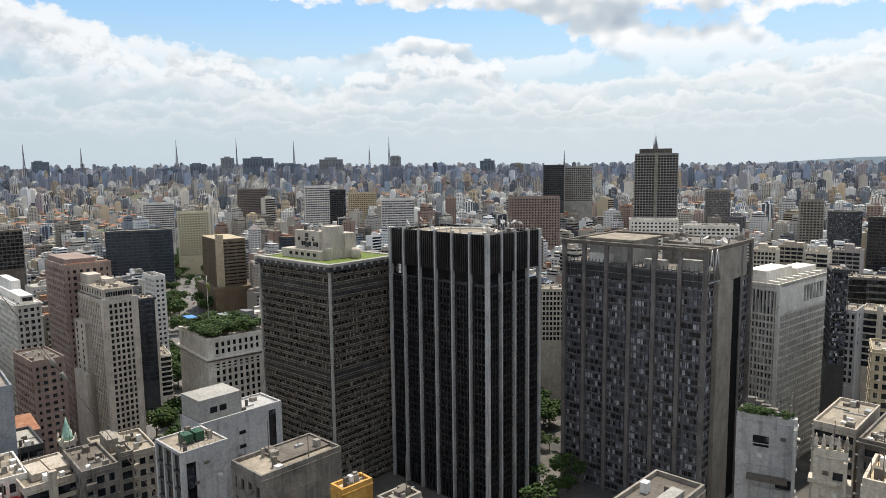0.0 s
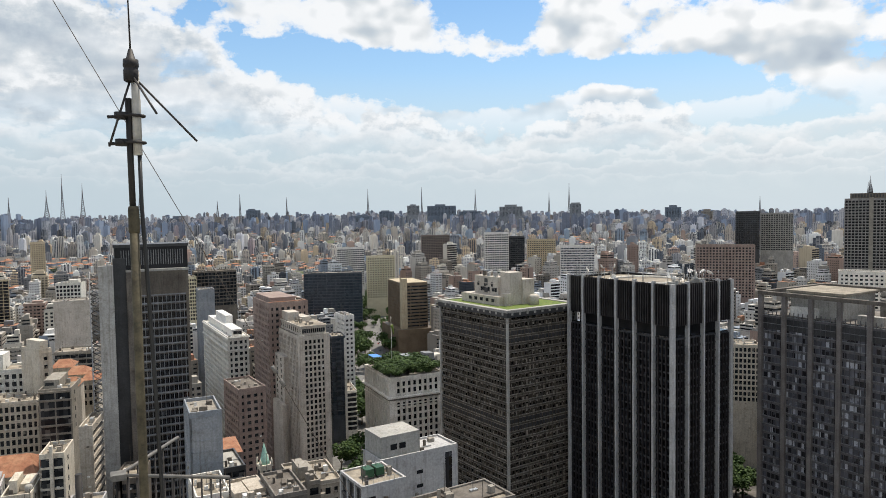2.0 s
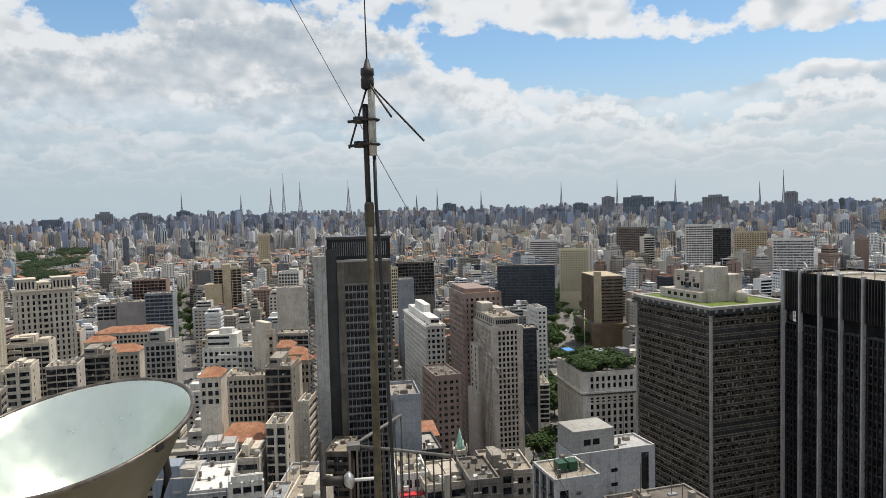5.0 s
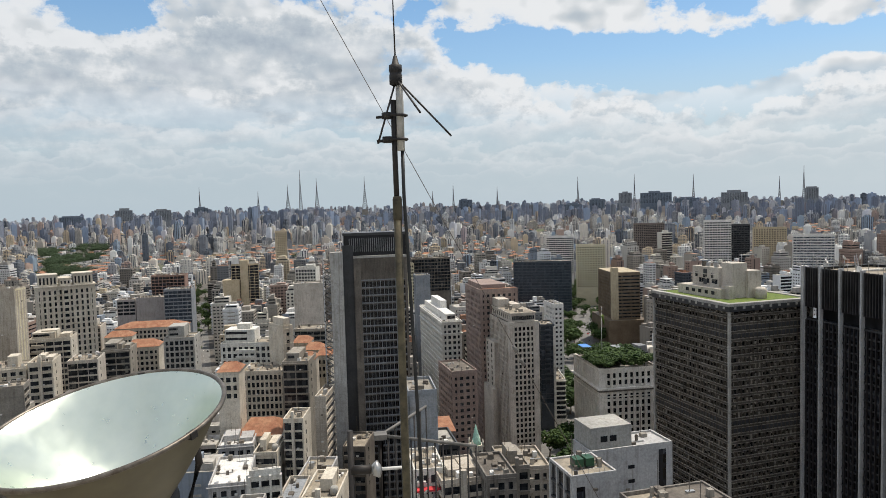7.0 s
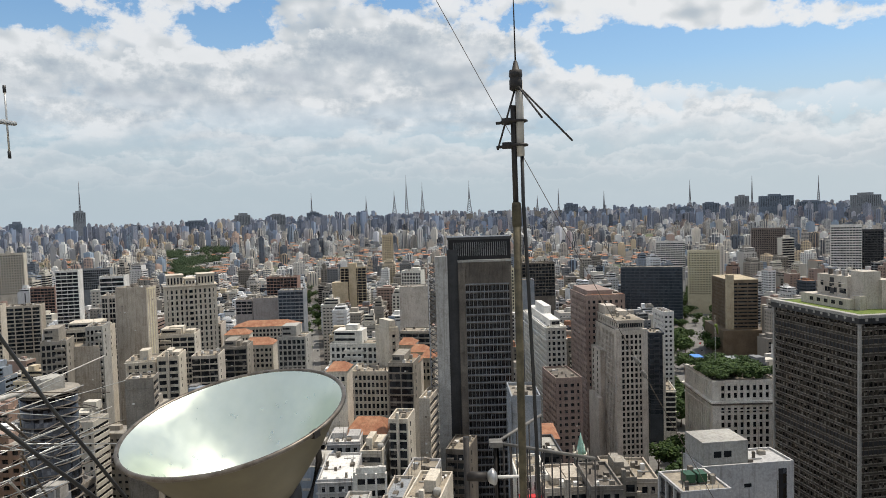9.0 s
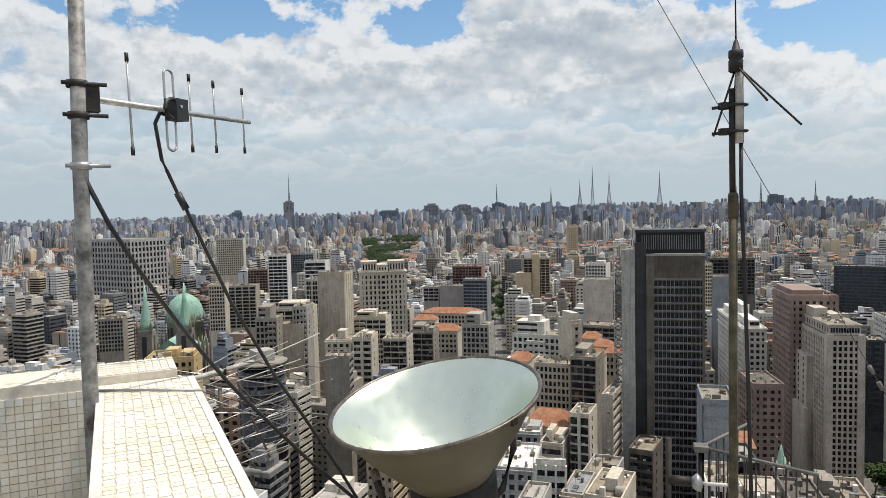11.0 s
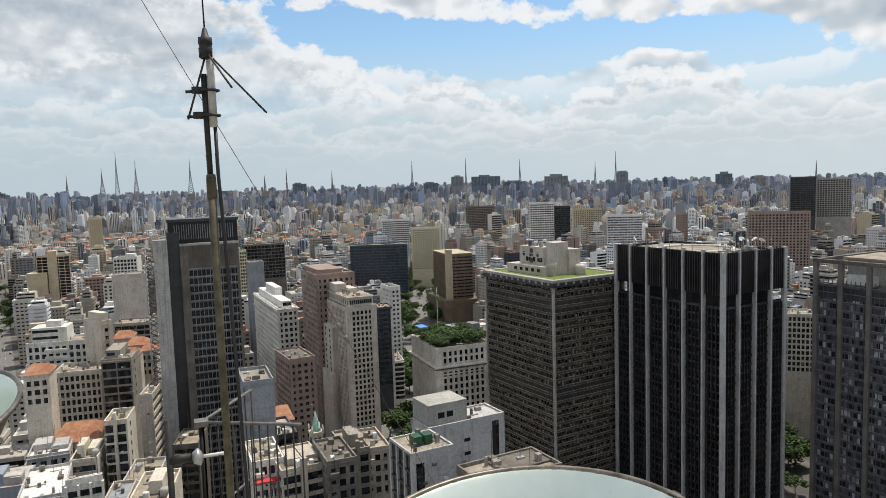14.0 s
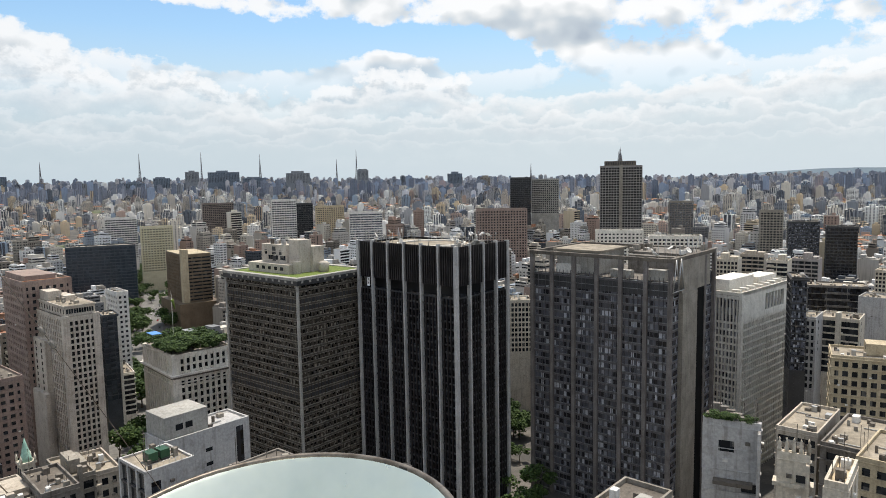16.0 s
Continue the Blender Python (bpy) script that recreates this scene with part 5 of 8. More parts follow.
# ---------------------------------------------------------------- blocks of the old centre that can be told apart
def front(name, label, az_l, az_r, el, d, wall, band=1.6, pier=1.6, step=3.2, turn=None, deep=16.0, fh=3.0, shown=9, glass="window", roof="roofing_plain", tile=0.0, hut=0.0, **kw):
    """A block whose broad face looks at the tower, with optional tiled roof and roof house."""
    turn = turn if turn is not None else (-13.0 if az_l > 40 else 7.0)
    shown = max(shown, 13) if az_l > 40 and el < -8 and not tile else shown
    step, pier, band = step * 0.76, pier * 0.48, band * 0.68
    if not tile and d < 700 and LITTER.random() < 0.4:
        step, pier, band = step * LITTER.uniform(1.6, 2.6), pier * 0.5, band * LITTER.uniform(0.8, 1.05)
    ob, lx, ly, h = tower(name, label, az_l, az_l - 0.02, az_r, d, (az_l + az_r) / 2 + turn, el, fh, M[wall], M[glass], band, pier_w=pier, step_x=step, step_y=step, ly=deep, proud=0.03,
                          shown=shown, roof=M[roof], top=0.9, category=name.replace("_", " "), clutter=not tile, **kw)
    if turn < 0 and not kw:
        cuboid("side_wall", lx - 0.4, lx + 0.06, -0.05, ly + 0.05, 0, h - 0.8, M[wall], ob)
        for k in range(0 if tile else 5 if d < 420 else 0):
            cuboid("side_window", lx + 0.02, lx + 0.09, ly * 0.3, ly * 0.3 + 1.1, h - 3.4 - k * fh, h - 2.0 - k * fh, M["window"], ob)
    if d < 520 and not kw and not tile:
        rows = min(int((h - 4) / fh), 11)
        kind = LITTER.random()
        if kind < 0.4:
            u0, u1 = LITTER.choice(((0.08, 0.36), (0.55, 0.92), (0.3, 0.7)))
            slab = box_mesh("balcony", lx * u0, lx * u1, -1.1, 0.1, 0, 0.95, M[wall])
            for k in range(rows):
                part("balcony", slab, None, ob, m=pose(0, 0, h - 0.9 - fh * (k + 1)))
        elif kind < 0.65:
            for k in (0, 1, 4):
                if k < rows:
                    cuboid("ledge", -0.5, lx + 0.3, -0.5, 0.2, h - 1.1 - fh * k, h - 0.8 - fh * k, M[wall], ob)
        if az_l > 38 and el > -16 and LITTER.random() < 0.4 and h > 20 and lx > 8:
            i, t = LITTER.uniform(1.0, 2.2), LITTER.choice((2.9, 5.6))
            cuboid("set_back_storey", i, lx * LITTER.uniform(0.6, 0.95) - i, i, ly - i, h - 0.6, h + t, M[wall], ob)
            for k in range(int(t / 2.7)):
                cuboid("ribbon_window", i + 0.5, lx * 0.58 - i, i - 0.06, i + 0.2, h + 0.9 + 2.7 * k, h + 2.0 + 2.7 * k, M["window"], ob)
        if 0.65 <= kind < 0.85:
            cuboid("stair_tower", lx * 0.42, lx * 0.56, -0.8, 0.5, 0, h + 2.2, M[wall], ob)
    if tile:
        g = bmesh.new()
        gable(g, lx, ly, h, tile, (0, 0), 0, 0)
        part("tiled_roof", g, M["roof_tile"], ob, "orange clay tile hipped roof")
    if hut:
        u, v, k = LITTER.uniform(0.08, 0.5), LITTER.uniform(0.15, 0.4), LITTER.uniform(0.25, 0.45)
        roof_house(ob, lx * u, lx * (u + k), ly * v, ly * (v + 0.45), h - 0.6, h + hut * LITTER.uniform(0.8, 1.5), M[wall])
        if u + k < 0.7:
            cuboid("roof_house", lx * (u + k + 0.05), lx * 0.94, ly * 0.3, ly * 0.8, h - 0.6, h + hut * 0.5, M[wall], ob)
        if LITTER.random() < 0.35:
            part("water_drum", lathe([(1.0, 0), (1.0, 1.6), (0.7, 1.9), (0.05, 2.0)], 14, (lx * 0.85, ly * 0.2, h - 0.6)), M["concrete_light"], ob)
    return ob, lx, ly, h


def gable(bm, lx, ly, h, rise, at, yaw, z0):
    m = pose(at[0], at[1], z0, 0, 0, yaw)
    e = 0.5
    v = [bm.verts.new(m @ Vector(p)) for p in ((-e, -e, h), (lx + e, -e, h), (lx + e, ly + e, h), (-e, ly + e, h), (lx * 0.2, ly / 2, h + rise), (lx * 0.8, ly / 2, h + rise))]
    for f in ((0, 1, 5, 4), (1, 2, 5), (2, 3, 4, 5), (3, 0, 4), (3, 2, 1, 0)):
        bm.faces.new([v[i] for i in f])


# blank party wall with a balcony side, and the old cream palace next to it
bw, bwx, bwy, bwh = tower("apartment_building", "tall block with a blank grey-beige party wall", 65.89, 63.81, 63.11, 400, 122, -4.9, 3.1, M["party_beige"], M["window"], 1.5, pier_w=1.3, step_x=2.6, step_y=3.0,
                          blind_y=True, blind_x=True, category="apartment building", shown=4)
cuboid("side_panel", 0.6, bwx, -0.14, 0.2, 0, bwh - 0.5, M["yellow"], bw)
front("apartment_building", "brown balcony block beside a blank party wall", 66.9, 65.92, -5.35, 442, "steptone", 1.1, 0.5, 2.4, shown=16)
op, opx, opy, oph = tower("apartment_building", "old cream stone block with tall window bays and a heavy attic", 62.55, 62.5, 58.71, 470, 64, -5.0, 3.5, M["cream"], M["window"], 1.15, pier_w=1.7, step_x=2.75, step_y=2.75,
                          ly=20, category="apartment building", shown=12, top=1.2, proud=0.2)
cuboid("cornice", -0.9, opx + 0.9, -0.9, 20.5, oph - 0.4, oph + 0.3, M["cream"], op)
for x0, x1, z in ((1.5, opx * 0.36, 6.6), (opx * 0.4, opx * 0.6, 4.2), (opx * 0.64, opx - 1.0, 6.6)):
    cuboid("attic", x0, x1, 0.8, 14, oph + 0.3, oph + z, M["cream"], op)
    cuboid("attic_cornice", x0 - 0.5, x1 + 0.5, 0.3, 14.4, oph + z, oph + z + 0.6, M["cream"], op)
    for k in range(int((x1 - x0) / 1.9)):
        cuboid("attic_window", x0 + 0.6 + k * 1.9, x0 + 1.5 + k * 1.9, 0.72, 0.95, oph + 1.3, oph + z - 1.2, M["window"], op)
cuboid("bay", opx * 0.44, opx * 0.56, -1.2, 0.5, 0, oph - 1, M["cream"], op)
for k in range(10):
    cuboid("bay_window", opx * 0.465, opx * 0.535, -1.28, -1.1, oph - 4.4 - k * 3.5, oph - 2.6 - k * 3.5, M["window"], op)
for az in (60.9, 59.0):
    cuboid("balcony_band", opx * 0.06, opx * 0.4, -0.7, 0.3, oph - 5.2, oph - 4.9, M["cream"], op) if az > 60 else cuboid("balcony_band", opx * 0.62, opx * 0.95, -0.7, 0.3, oph - 5.2, oph - 4.9, M["cream"], op)
front("apartment_building", "pale green-white balcony block", 66.95, 65.27, -3.9, 538, "white_paint", 1.2, 0.5, 3.6, shown=14)
front("office_building", "long grey-stone building under a bright orange tiled roof", 57.6, 52.51, -8.45, 510, "steptone", 1.7, 1.9, 3.3, deep=14, tile=3.6, shown=7)
front("office_building", "blank pinkish-grey party-wall block", 57.33, 56.05, -6.3, 627, "pinkgrey", 1.6, 1.6, 3.0, shown=4, hut=0)
front("office_building", "blank pinkish-grey block with a stepped roof", 56.0, 53.95, -6.25, 622, "pinkgrey", 1.6, 1.6, 3.0, shown=4, blind_x=True)
front("office_building", "blue-glazed ribbon window office block", 54.05, 52.04, -5.75, 600, "grey_blue", 1.3, 0.3, 5.0, glass="slab_glass", shown=9)
front("construction_site", "brick-brown unfinished frame building", 54.89, 52.47, -4.65, 700, "brick", 1.0, 0.7, 4.5, shown=6, glass="smoked")
front("apartment_building", "grey narrow block with balconies", 59.84, 58.51, -8.05, 482, "steptone", 1.2, 0.8, 3.0, shown=8)
front("apartment_building", "dusty cream block with rows of shuttered windows", 63.2, 60.49, -8.6, 417, "cream", 1.6, 1.5, 2.7, shown=8, hut=2.6)
front("apartment_building", "low cream rendered block with a rounded stair tower", 65.5, 63.4, -10.3, 342, "cream", 1.9, 2.6, 4.6, shown=6, hut=3.0)
front("apartment_building", "cream block with a blank flank", 63.3, 61.73, -10.2, 336, "cream", 1.9, 2.4, 3.6, shown=6, hut=1.8)
front("apartment_building", "grey block with long balconies", 60.83, 58.81, -10.4, 353, "steptone", 1.0, 0.4, 5.0, shown=8)
front("apartment_building", "sooty grey block with deep loggias", 58.59, 56.61, -9.9, 375, "concrete", 1.2, 1.4, 3.6, shown=8, hut=2.2)
front("house", "cream corner house under hipped orange tiles", 57.0, 54.6, -9.9, 409, "cream", 1.9, 2.0, 3.4, tile=3.4, shown=4, deep=13)
front("house", "old house with an orange tiled roof", 58.3, 56.4, -9.0, 470, "cream", 1.9, 2.0, 3.4, tile=3.0, shown=3, deep=12)
front("office_building", "grey block with square windows under a white roof", 54.21, 52.0, -9.45, 386, "concrete_light", 1.4, 1.5, 3.4, roof="roofing_plain", shown=6)
front("apartment_building", "white-grey tiered apartment block", 68.05, 66.9, -7.5, 370, "concrete_light", 1.5, 1.5, 2.8, shown=12)
front("apartment_building", "grey terraced block with stacked balconies", 69.38, 66.5, -7.6, 386, "cream", 1.3, 1.3, 3.0, shown=6, hut=2.4)
front("apartment_building", "block with a blank ochre flank", 69.4, 67.2, -8.85, 370, "party_beige", 1.6, 1.6, 3.0, shown=3, blind_x=True)
front("office_building", "grey block with a dark rooftop panel", 70.97, 69.3, -8.3, 358, "concrete", 1.3, 1.0, 3.0, shown=8)
front("apartment_building", "blank grey rendered party-wall block", 65.6, 63.6, -11.6, 293, "concrete", 1.8, 2.2, 3.4, shown=6, blind_x=True, deep=10)
front("apartment_building", "slim white block with balcony bands", 69.8, 68.3, -3.3, 640, "white_paint", 1.2, 0.35, 6.0, shown=16)
front("apartment_building", "beige slab tower with a plain flank", 73.7, 71.65, -1.9, 980, "cream", 1.8, 2.2, 3.6, shown=16)
front("apartment_building", "cream tower with orange stripes", 74.4, 73.2, -5.45, 582, "cream", 1.5, 1.2, 2.6, shown=12)
front("apartment_building", "pair of grey-beige blank flanked towers", 72.95, 70.8, -5.6, 627, "party_beige", 1.5, 3.4, 5.0, shown=12)
front("office_building", "dull pink apartment slab", 71.4, 69.85, -4.4, 820, "brick", 1.2, 0.6, 4.0, shown=10)
front("office_building", "long blue-grey gridded slab", 68.25, 66.2, -3.3, 950, "grey_blue", 1.0, 0.9, 2.8, shown=8)
front("apartment_building", "ochre rendered block with roof ventilation boxes", 79.3, 75.7, -10.7, 286, "orange_pale", 1.9, 2.2, 3.6, shown=5, hut=2.0)
front("apartment_building", "dark grey block beside the cathedral", 82.3, 80.6, -7.5, 582, "concrete", 1.4, 1.2, 3.0, shown=8)

# around the street and the red roofs
wl, wlx, wly, wlh = front("apartment_building", "white-blue apartment block with a set-back penthouse", 50.08, 46.14, -10.2, 325, "white_soft", 1.6, 1.9, 3.2, turn=-16, deep=13, shown=7)
roof_house(wl, wlx * 0.12, wlx * 0.62, 2.5, 10, wlh - 0.5, wlh + 5.2, M["white_soft"])
cuboid("roof_house", wlx * 0.3, wlx * 0.55, 3.5, 8, wlh + 5.2, wlh + 8.0, M["white_soft"], wl)
cb, cbx, cby, cbh = tower("apartment_building", "cream block with a blank flank and a water tank", 46.28, 45.2, 44.43, 300, 72, -9.2, 3.1, M["cream"], M["window"], 1.7, pier_w=1.7, step_x=3.2, step_y=3.2, category="apartment building", shown=8, blind_y=True)
cuboid("tank_room", 0.6, cbx * 0.8, 0.6, cby * 0.8, cbh - 0.5, cbh + 3.0, M["cream"], cb)
front("office_building", "long grey slab with ribbon windows", 44.35, 41.7, -9.5, 426, "concrete", 1.5, 0.5, 3.0, shown=7)
for a, b, e, d in ((44.5, 43.2, -10.6, 330), (43.6, 42.3, -11.2, 318), (42.6, 41.5, -11.7, 305), (44.2, 42.9, -12.0, 290), (50.4, 48.8, -12.4, 262), (40.9, 39.9, -13.0, 268)):
    front("house", "old house under a red-orange clay tile roof", a, b, e, d, "cream", 1.8, 1.7, 3.0, tile=2.6, shown=3, deep=11)
front("apartment_building", "narrow grey block with stacked balconies", 45.38, 43.3, -12.0, 280, "concrete", 1.2, 1.5, 3.4, shown=10)
front("apartment_building", "sooty cream block with regular windows", 48.57, 45.42, -12.5, 293, "cream", 1.5, 1.3, 2.5, shown=9, hut=0)
front("apartment_building", "white block behind the red roofs", 44.07, 42.41, -4.6, 620, "white_soft", 1.6, 1.4, 3.2, shown=8, hut=2.0)
front("apartment_building", "blank block with a blue-painted party wall", 34.3, 33.1, -5.6, 538, "grey_blue", 1.6, 1.6, 3.0, shown=3, blind_x=True)
front("apartment_building", "slim yellow-cream rendered apartment tower", 35.3, 34.4, -4.6, 627, "yellow", 1.6, 1.2, 2.8, shown=12)
front("office_building", "brown ribbed office block", 34.6, 31.4, -4.2, 640, "concrete_dark", 1.0, 0.5, 4.0, shown=10)

# the roofs behind the white-walled office block, at the foot of the grey towers
front("building", "beige low building with small roof houses", 32.6, 28.9, -21.9, 168, "party_beige", 1.8, 2.0, 3.4, turn=14, shown=5, roof="roofing_plain", hut=1.2)
front("building", "grey stained building with a dark flat roof", 28.85, 26.3, -21.6, 165, "sooty_brown", 1.7, 1.9, 3.2, turn=14, shown=5, roof="concrete_dark")
front("building", "grey building with a domed roof hut", 27.3, 25.2, -20.9, 178, "concrete", 1.8, 2.2, 3.4, turn=14, shown=4, hut=2.0)
front("building", "low building with a pale flat roof", 25.7, 23.5, -20.9, 182, "party_beige", 1.8, 2.0, 3.2, turn=14, shown=4, roof="roofing_plain")
front("building", "dark slate-clad low block", 34.2, 31.1, -19.3, 196, "slate", 0.9, 0.9, 2.6, turn=10, shown=5, roof="concrete_light")
front("house", "brown house with clay tile roofs", 33.4, 31.4, -18.2, 222, "pink", 1.8, 2.0, 3.2, tile=1.6, shown=3)

# white roofs and small blocks in the hollow before the bank tower
front("hall", "low hall under a bright white flat roof", 51.5, 48.4, -20.6, 198, "grey_white", 1.9, 2.4, 3.6, turn=-8, deep=22, roof="white_paint", shown=3)
front("hall", "white-roofed hall with skylights", 50.6, 47.9, -17.9, 246, "grey_white", 1.9, 2.4, 3.6, turn=-8, deep=16, roof="white_paint", shown=3, hut=1.2)
front("house", "long house under a dark red-brown tiled roof", 49.1, 45.8, -17.4, 256, "cream", 1.9, 2.0, 3.4, tile=4.4, shown=3, deep=17)
front("apartment_building", "narrow cream block with slatted balconies", 45.5, 43.9, -16.4, 222, "cream", 0.9, 0.3, 6.0, shown=10, deep=12)
front("building", "cream block with a rounded roof house", 47.95, 46.1, -18.7, 218, "cream", 1.9, 2.4, 3.8, shown=4, hut=2.4)
front("apartment_building", "cream block with square windows and a cluttered roof", 44.35, 41.4, -22.4, 165, "cream", 1.6, 1.7, 2.8, shown=6, hut=1.6, deep=18)
front("building", "low blue-white block with narrow windows", 44.6, 42.1, -20.9, 192, "grey_white", 1.8, 2.0, 3.2, shown=5)
front("building", "small house with a pale sheet roof", 46.3, 44.5, -22.4, 172, "party_beige", 1.8, 2.0, 3.2, shown=3, roof="grey_blue")
front("building", "small grey block with a flat roof", 50.3, 48.2, -23.6, 152, "concrete_light", 1.8, 2.0, 3.2, shown=4, hut=1.0)
front("building", "grey concrete podium of the bank tower", 40.8, 38.9, -18.9, 238, "concrete_dark", 1.4, 1.0, 3.0, shown=6)
front("apartment_building", "narrow tan party-wall house", 42.9, 42.0, -14.9, 242, "party_beige", 1.8, 2.0, 3.2, shown=3, blind_x=True)
bf, bfx, bfy, bfh = front("office_building", "narrow blue-glazed office block with a white end wall", 24.1, 22.95, -9.8, 425, "blue_slate", 0.6, 0.2, 2.0, turn=9, glass="slab_glass", shown=16)
cuboid("end_wall", bfx - 0.9, bfx + 0.5, -0.6, 7.0, 0, bfh - 1.5, M["white_soft"], bf)
front("office_building", "low white block with long window bands", 23.6, 22.1, -14.2, 430, "white_soft", 1.3, 0.4, 6.0, turn=9, shown=8, deep=26)
front("building", "white old shop building with tall narrow windows", 34.9, 32.3, -21.0, 174, "white_soft", 1.2, 1.5, 2.6, turn=8, shown=4)

# blocks to the side of the white office building
front("apartment_building", "yellow ochre apartment block with small dark windows", -32.06, -37.5, -13.2, 255, "ochre_dull", 1.7, 2.2, 3.4, turn=6, shown=12, hut=2.2)
front("office_building", "beige concrete grid office building", -31.14, -33.75, -10.5, 345, "cream", 1.0, 0.8, 4.2, turn=-8, shown=8)
front("apartment_building", "slim white apartment block", -29.5, -31.0, -10.6, 330, "grey_white", 1.5, 1.6, 3.2, turn=-10, shown=10)
front("office_building", "dark teal glass office block", -29.3, -30.4, -7.8, 300, "slate", 0.8, 0.3, 3.0, glass="office_glass", shown=12)
front("construction_site", "bare concrete frame building under construction", -30.3, -34.2, -8.3, 430, "sooty_brown", 0.6, 0.8, 6.0, glass="smoked", shown=5, fh=3.6)
front("office_building", "white blank-walled block with a low wing", -33.57, -37.5, -8.9, 410, "grey_white", 1.6, 1.8, 3.2, turn=-10, shown=3, blind_x=True)
front("building", "long low block with a grey roof", -28.6, -31.4, -18.6, 180, "party_beige", 1.7, 1.8, 3.2, turn=-14, deep=22, shown=4)
front("hall", "brown-walled hall with a grey sheet roof", -31.6, -34.7, -19.3, 172, "sooty_brown", 1.9, 2.6, 5.0, turn=-12, deep=24, shown=3)
front("building", "brown low block with a flat parapet roof", -33.9, -38.5, -19.9, 160, "ochre_dull", 1.9, 2.4, 4.0, turn=-10, deep=20, shown=4)
front("office_building", "pale gridded block at the end of the street", -7.7, -9.8, -10.2, 405, "cream", 1.4, 1.4, 3.0, turn=8, shown=10)
for a, b, e, d, w in ((-24.0, -25.6, -6.6, 520, "cream"), (-25.7, -27.4, -6.2, 560, "party_beige"), (-27.5, -29.0, -6.6, 500, "cream"), (-29.2, -31.0, -6.4, 560, "pinkgrey"), (-34.5, -37.0, -7.0, 600, "cream"), (-36.0, -39.0, -10.5, 330, "grey_white")):
    front("apartment_building", "mid-rise apartment block with a stained flat roof", a, b, e, d, w, 1.6, 1.5, 3.0, turn=-9, shown=7, hut=2.4)

# ---------------------------------------------------------------- trees
def crown_mesh(name, seed, lobes=9, leaves=420):
    rng = random.Random(seed)
    co, faces = [], []
    cs = [(rng.uniform(-0.55, 0.55), rng.uniform(-0.55, 0.55), rng.uniform(-0.25, 0.45), rng.uniform(0.28, 0.5)) for _ in range(lobes)]
    for _ in range(leaves):
        cx, cy, cz, r = rng.choice(cs)
        v = Vector((rng.gauss(0, 1), rng.gauss(0, 1), rng.gauss(0, 1))).normalized() * r * rng.uniform(0.75, 1.05)
        p = Vector((cx, cy, cz)) + v
        a = Vector((rng.gauss(0, 1), rng.gauss(0, 1), rng.gauss(0, 0.6))).normalized()
        b = a.cross(v.normalized() + Vector((0.01, 0, 0))).normalized()
        s = rng.uniform(0.07, 0.15)
        n = len(co)
        co += [p + a * s, p + b * s * 0.8, p - a * s, p - b * s * 0.8, p + v.normalized() * s * 0.8]
        faces += [(n, n + 1, n + 4), (n + 1, n + 2, n + 4), (n + 2, n + 3, n + 4), (n + 3, n, n + 4)]
    me = bpy.data.meshes.new(name)
    me.from_pydata(co, [], faces)
    me.shade_flat()
    me.materials.append(M["foliage"])
    return me


CROWNS = [crown_mesh("crown", s) for s in (1, 2, 3)]


def limb_mesh():
    bm = tube([(0, 0, 0), (0.03, 0.02, 0.3), (0.0, 0.03, 0.62)], 0.05, 7, 0.03)
    for q in ((0.25, 0.1, 0.9), (-0.22, 0.12, 0.95), (0.02, -0.26, 0.92)):
        tb = tube([(0, 0.02, 0.5), (q[0] * 0.5, q[1] * 0.5, 0.74), q], 0.025, 5, 0.012)
        me = bpy.data.meshes.new("t")
        tb.to_mesh(me)
        tb.free()
        bm.from_mesh(me)
        bpy.data.meshes.remove(me)
    me = bpy.data.meshes.new("trunk")
    bm.to_mesh(me)
    bm.free()
    me.materials.append(M["bark"])
    return me


TRUNK = limb_mesh()
tree_rng = random.Random(31)


def tree(x, y, z, height, label="leafy green street tree", group="street trees", spread=0.62):
    ob = thing("tree", label, "tree", pose(x, y, z, 0, 0, tree_rng.uniform(0, 360)), group=group)
    s = height
    part("trunk", TRUNK, None, ob, m=Matrix.Diagonal((s * 0.6, s * 0.6, s * 0.62, 1)))
    part("crown", tree_rng.choice(CROWNS), None, ob, m=Matrix.Translation((0, 0, s * 0.66)) @ Matrix.Diagonal((s * spread, s * spread, s * 0.46, 1)))
    return ob


# garden on the stone building: trees, shed roofs and a flag
gm = GD.matrix_basis
deck = gh - 0.6
for i in range(46):
    p = gm @ Vector((tree_rng.uniform(1.5, gx - 1.5), tree_rng.uniform(1.5, gy - 3), deck))
    hgt = tree_rng.choice((3.2, 4.5, 6.0, 8.0, 9.5)) * tree_rng.uniform(0.85, 1.15)
    tree(p.x, p.y, p.z - hgt * 0.22, hgt, "dense dark green tree in the roof garden" if hgt > 4 else "low bush at the edge of the roof garden", "roof garden trees", 0.85)
for nm, x0, x1, y0, y1, mat, lab in (("canopy", 0.8, 6, gy - 12, gy - 3, "blue_sheet", "bright blue sheet canopy on the garden roof"), ("pavilion", gx * 0.55, gx * 0.72, gy * 0.55, gy * 0.75, "grey_blue", "pale blue roofed garden pavilion")):
    p = thing(nm, lab, nm, gm @ pose(x0, y0, deck))
    cuboid("roof", 0, x1 - x0, 0, y1 - y0, 6.4, 6.7, M[mat], p)
    for x, y in ((0.3, 0.3), (x1 - x0 - 0.3, 0.3), (0.3, y1 - y0 - 0.3), (x1 - x0 - 0.3, y1 - y0 - 0.3)):
        cuboid("post", x - 0.12, x + 0.12, y - 0.12, y + 0.12, 0, 6.4, M["steel"], p)
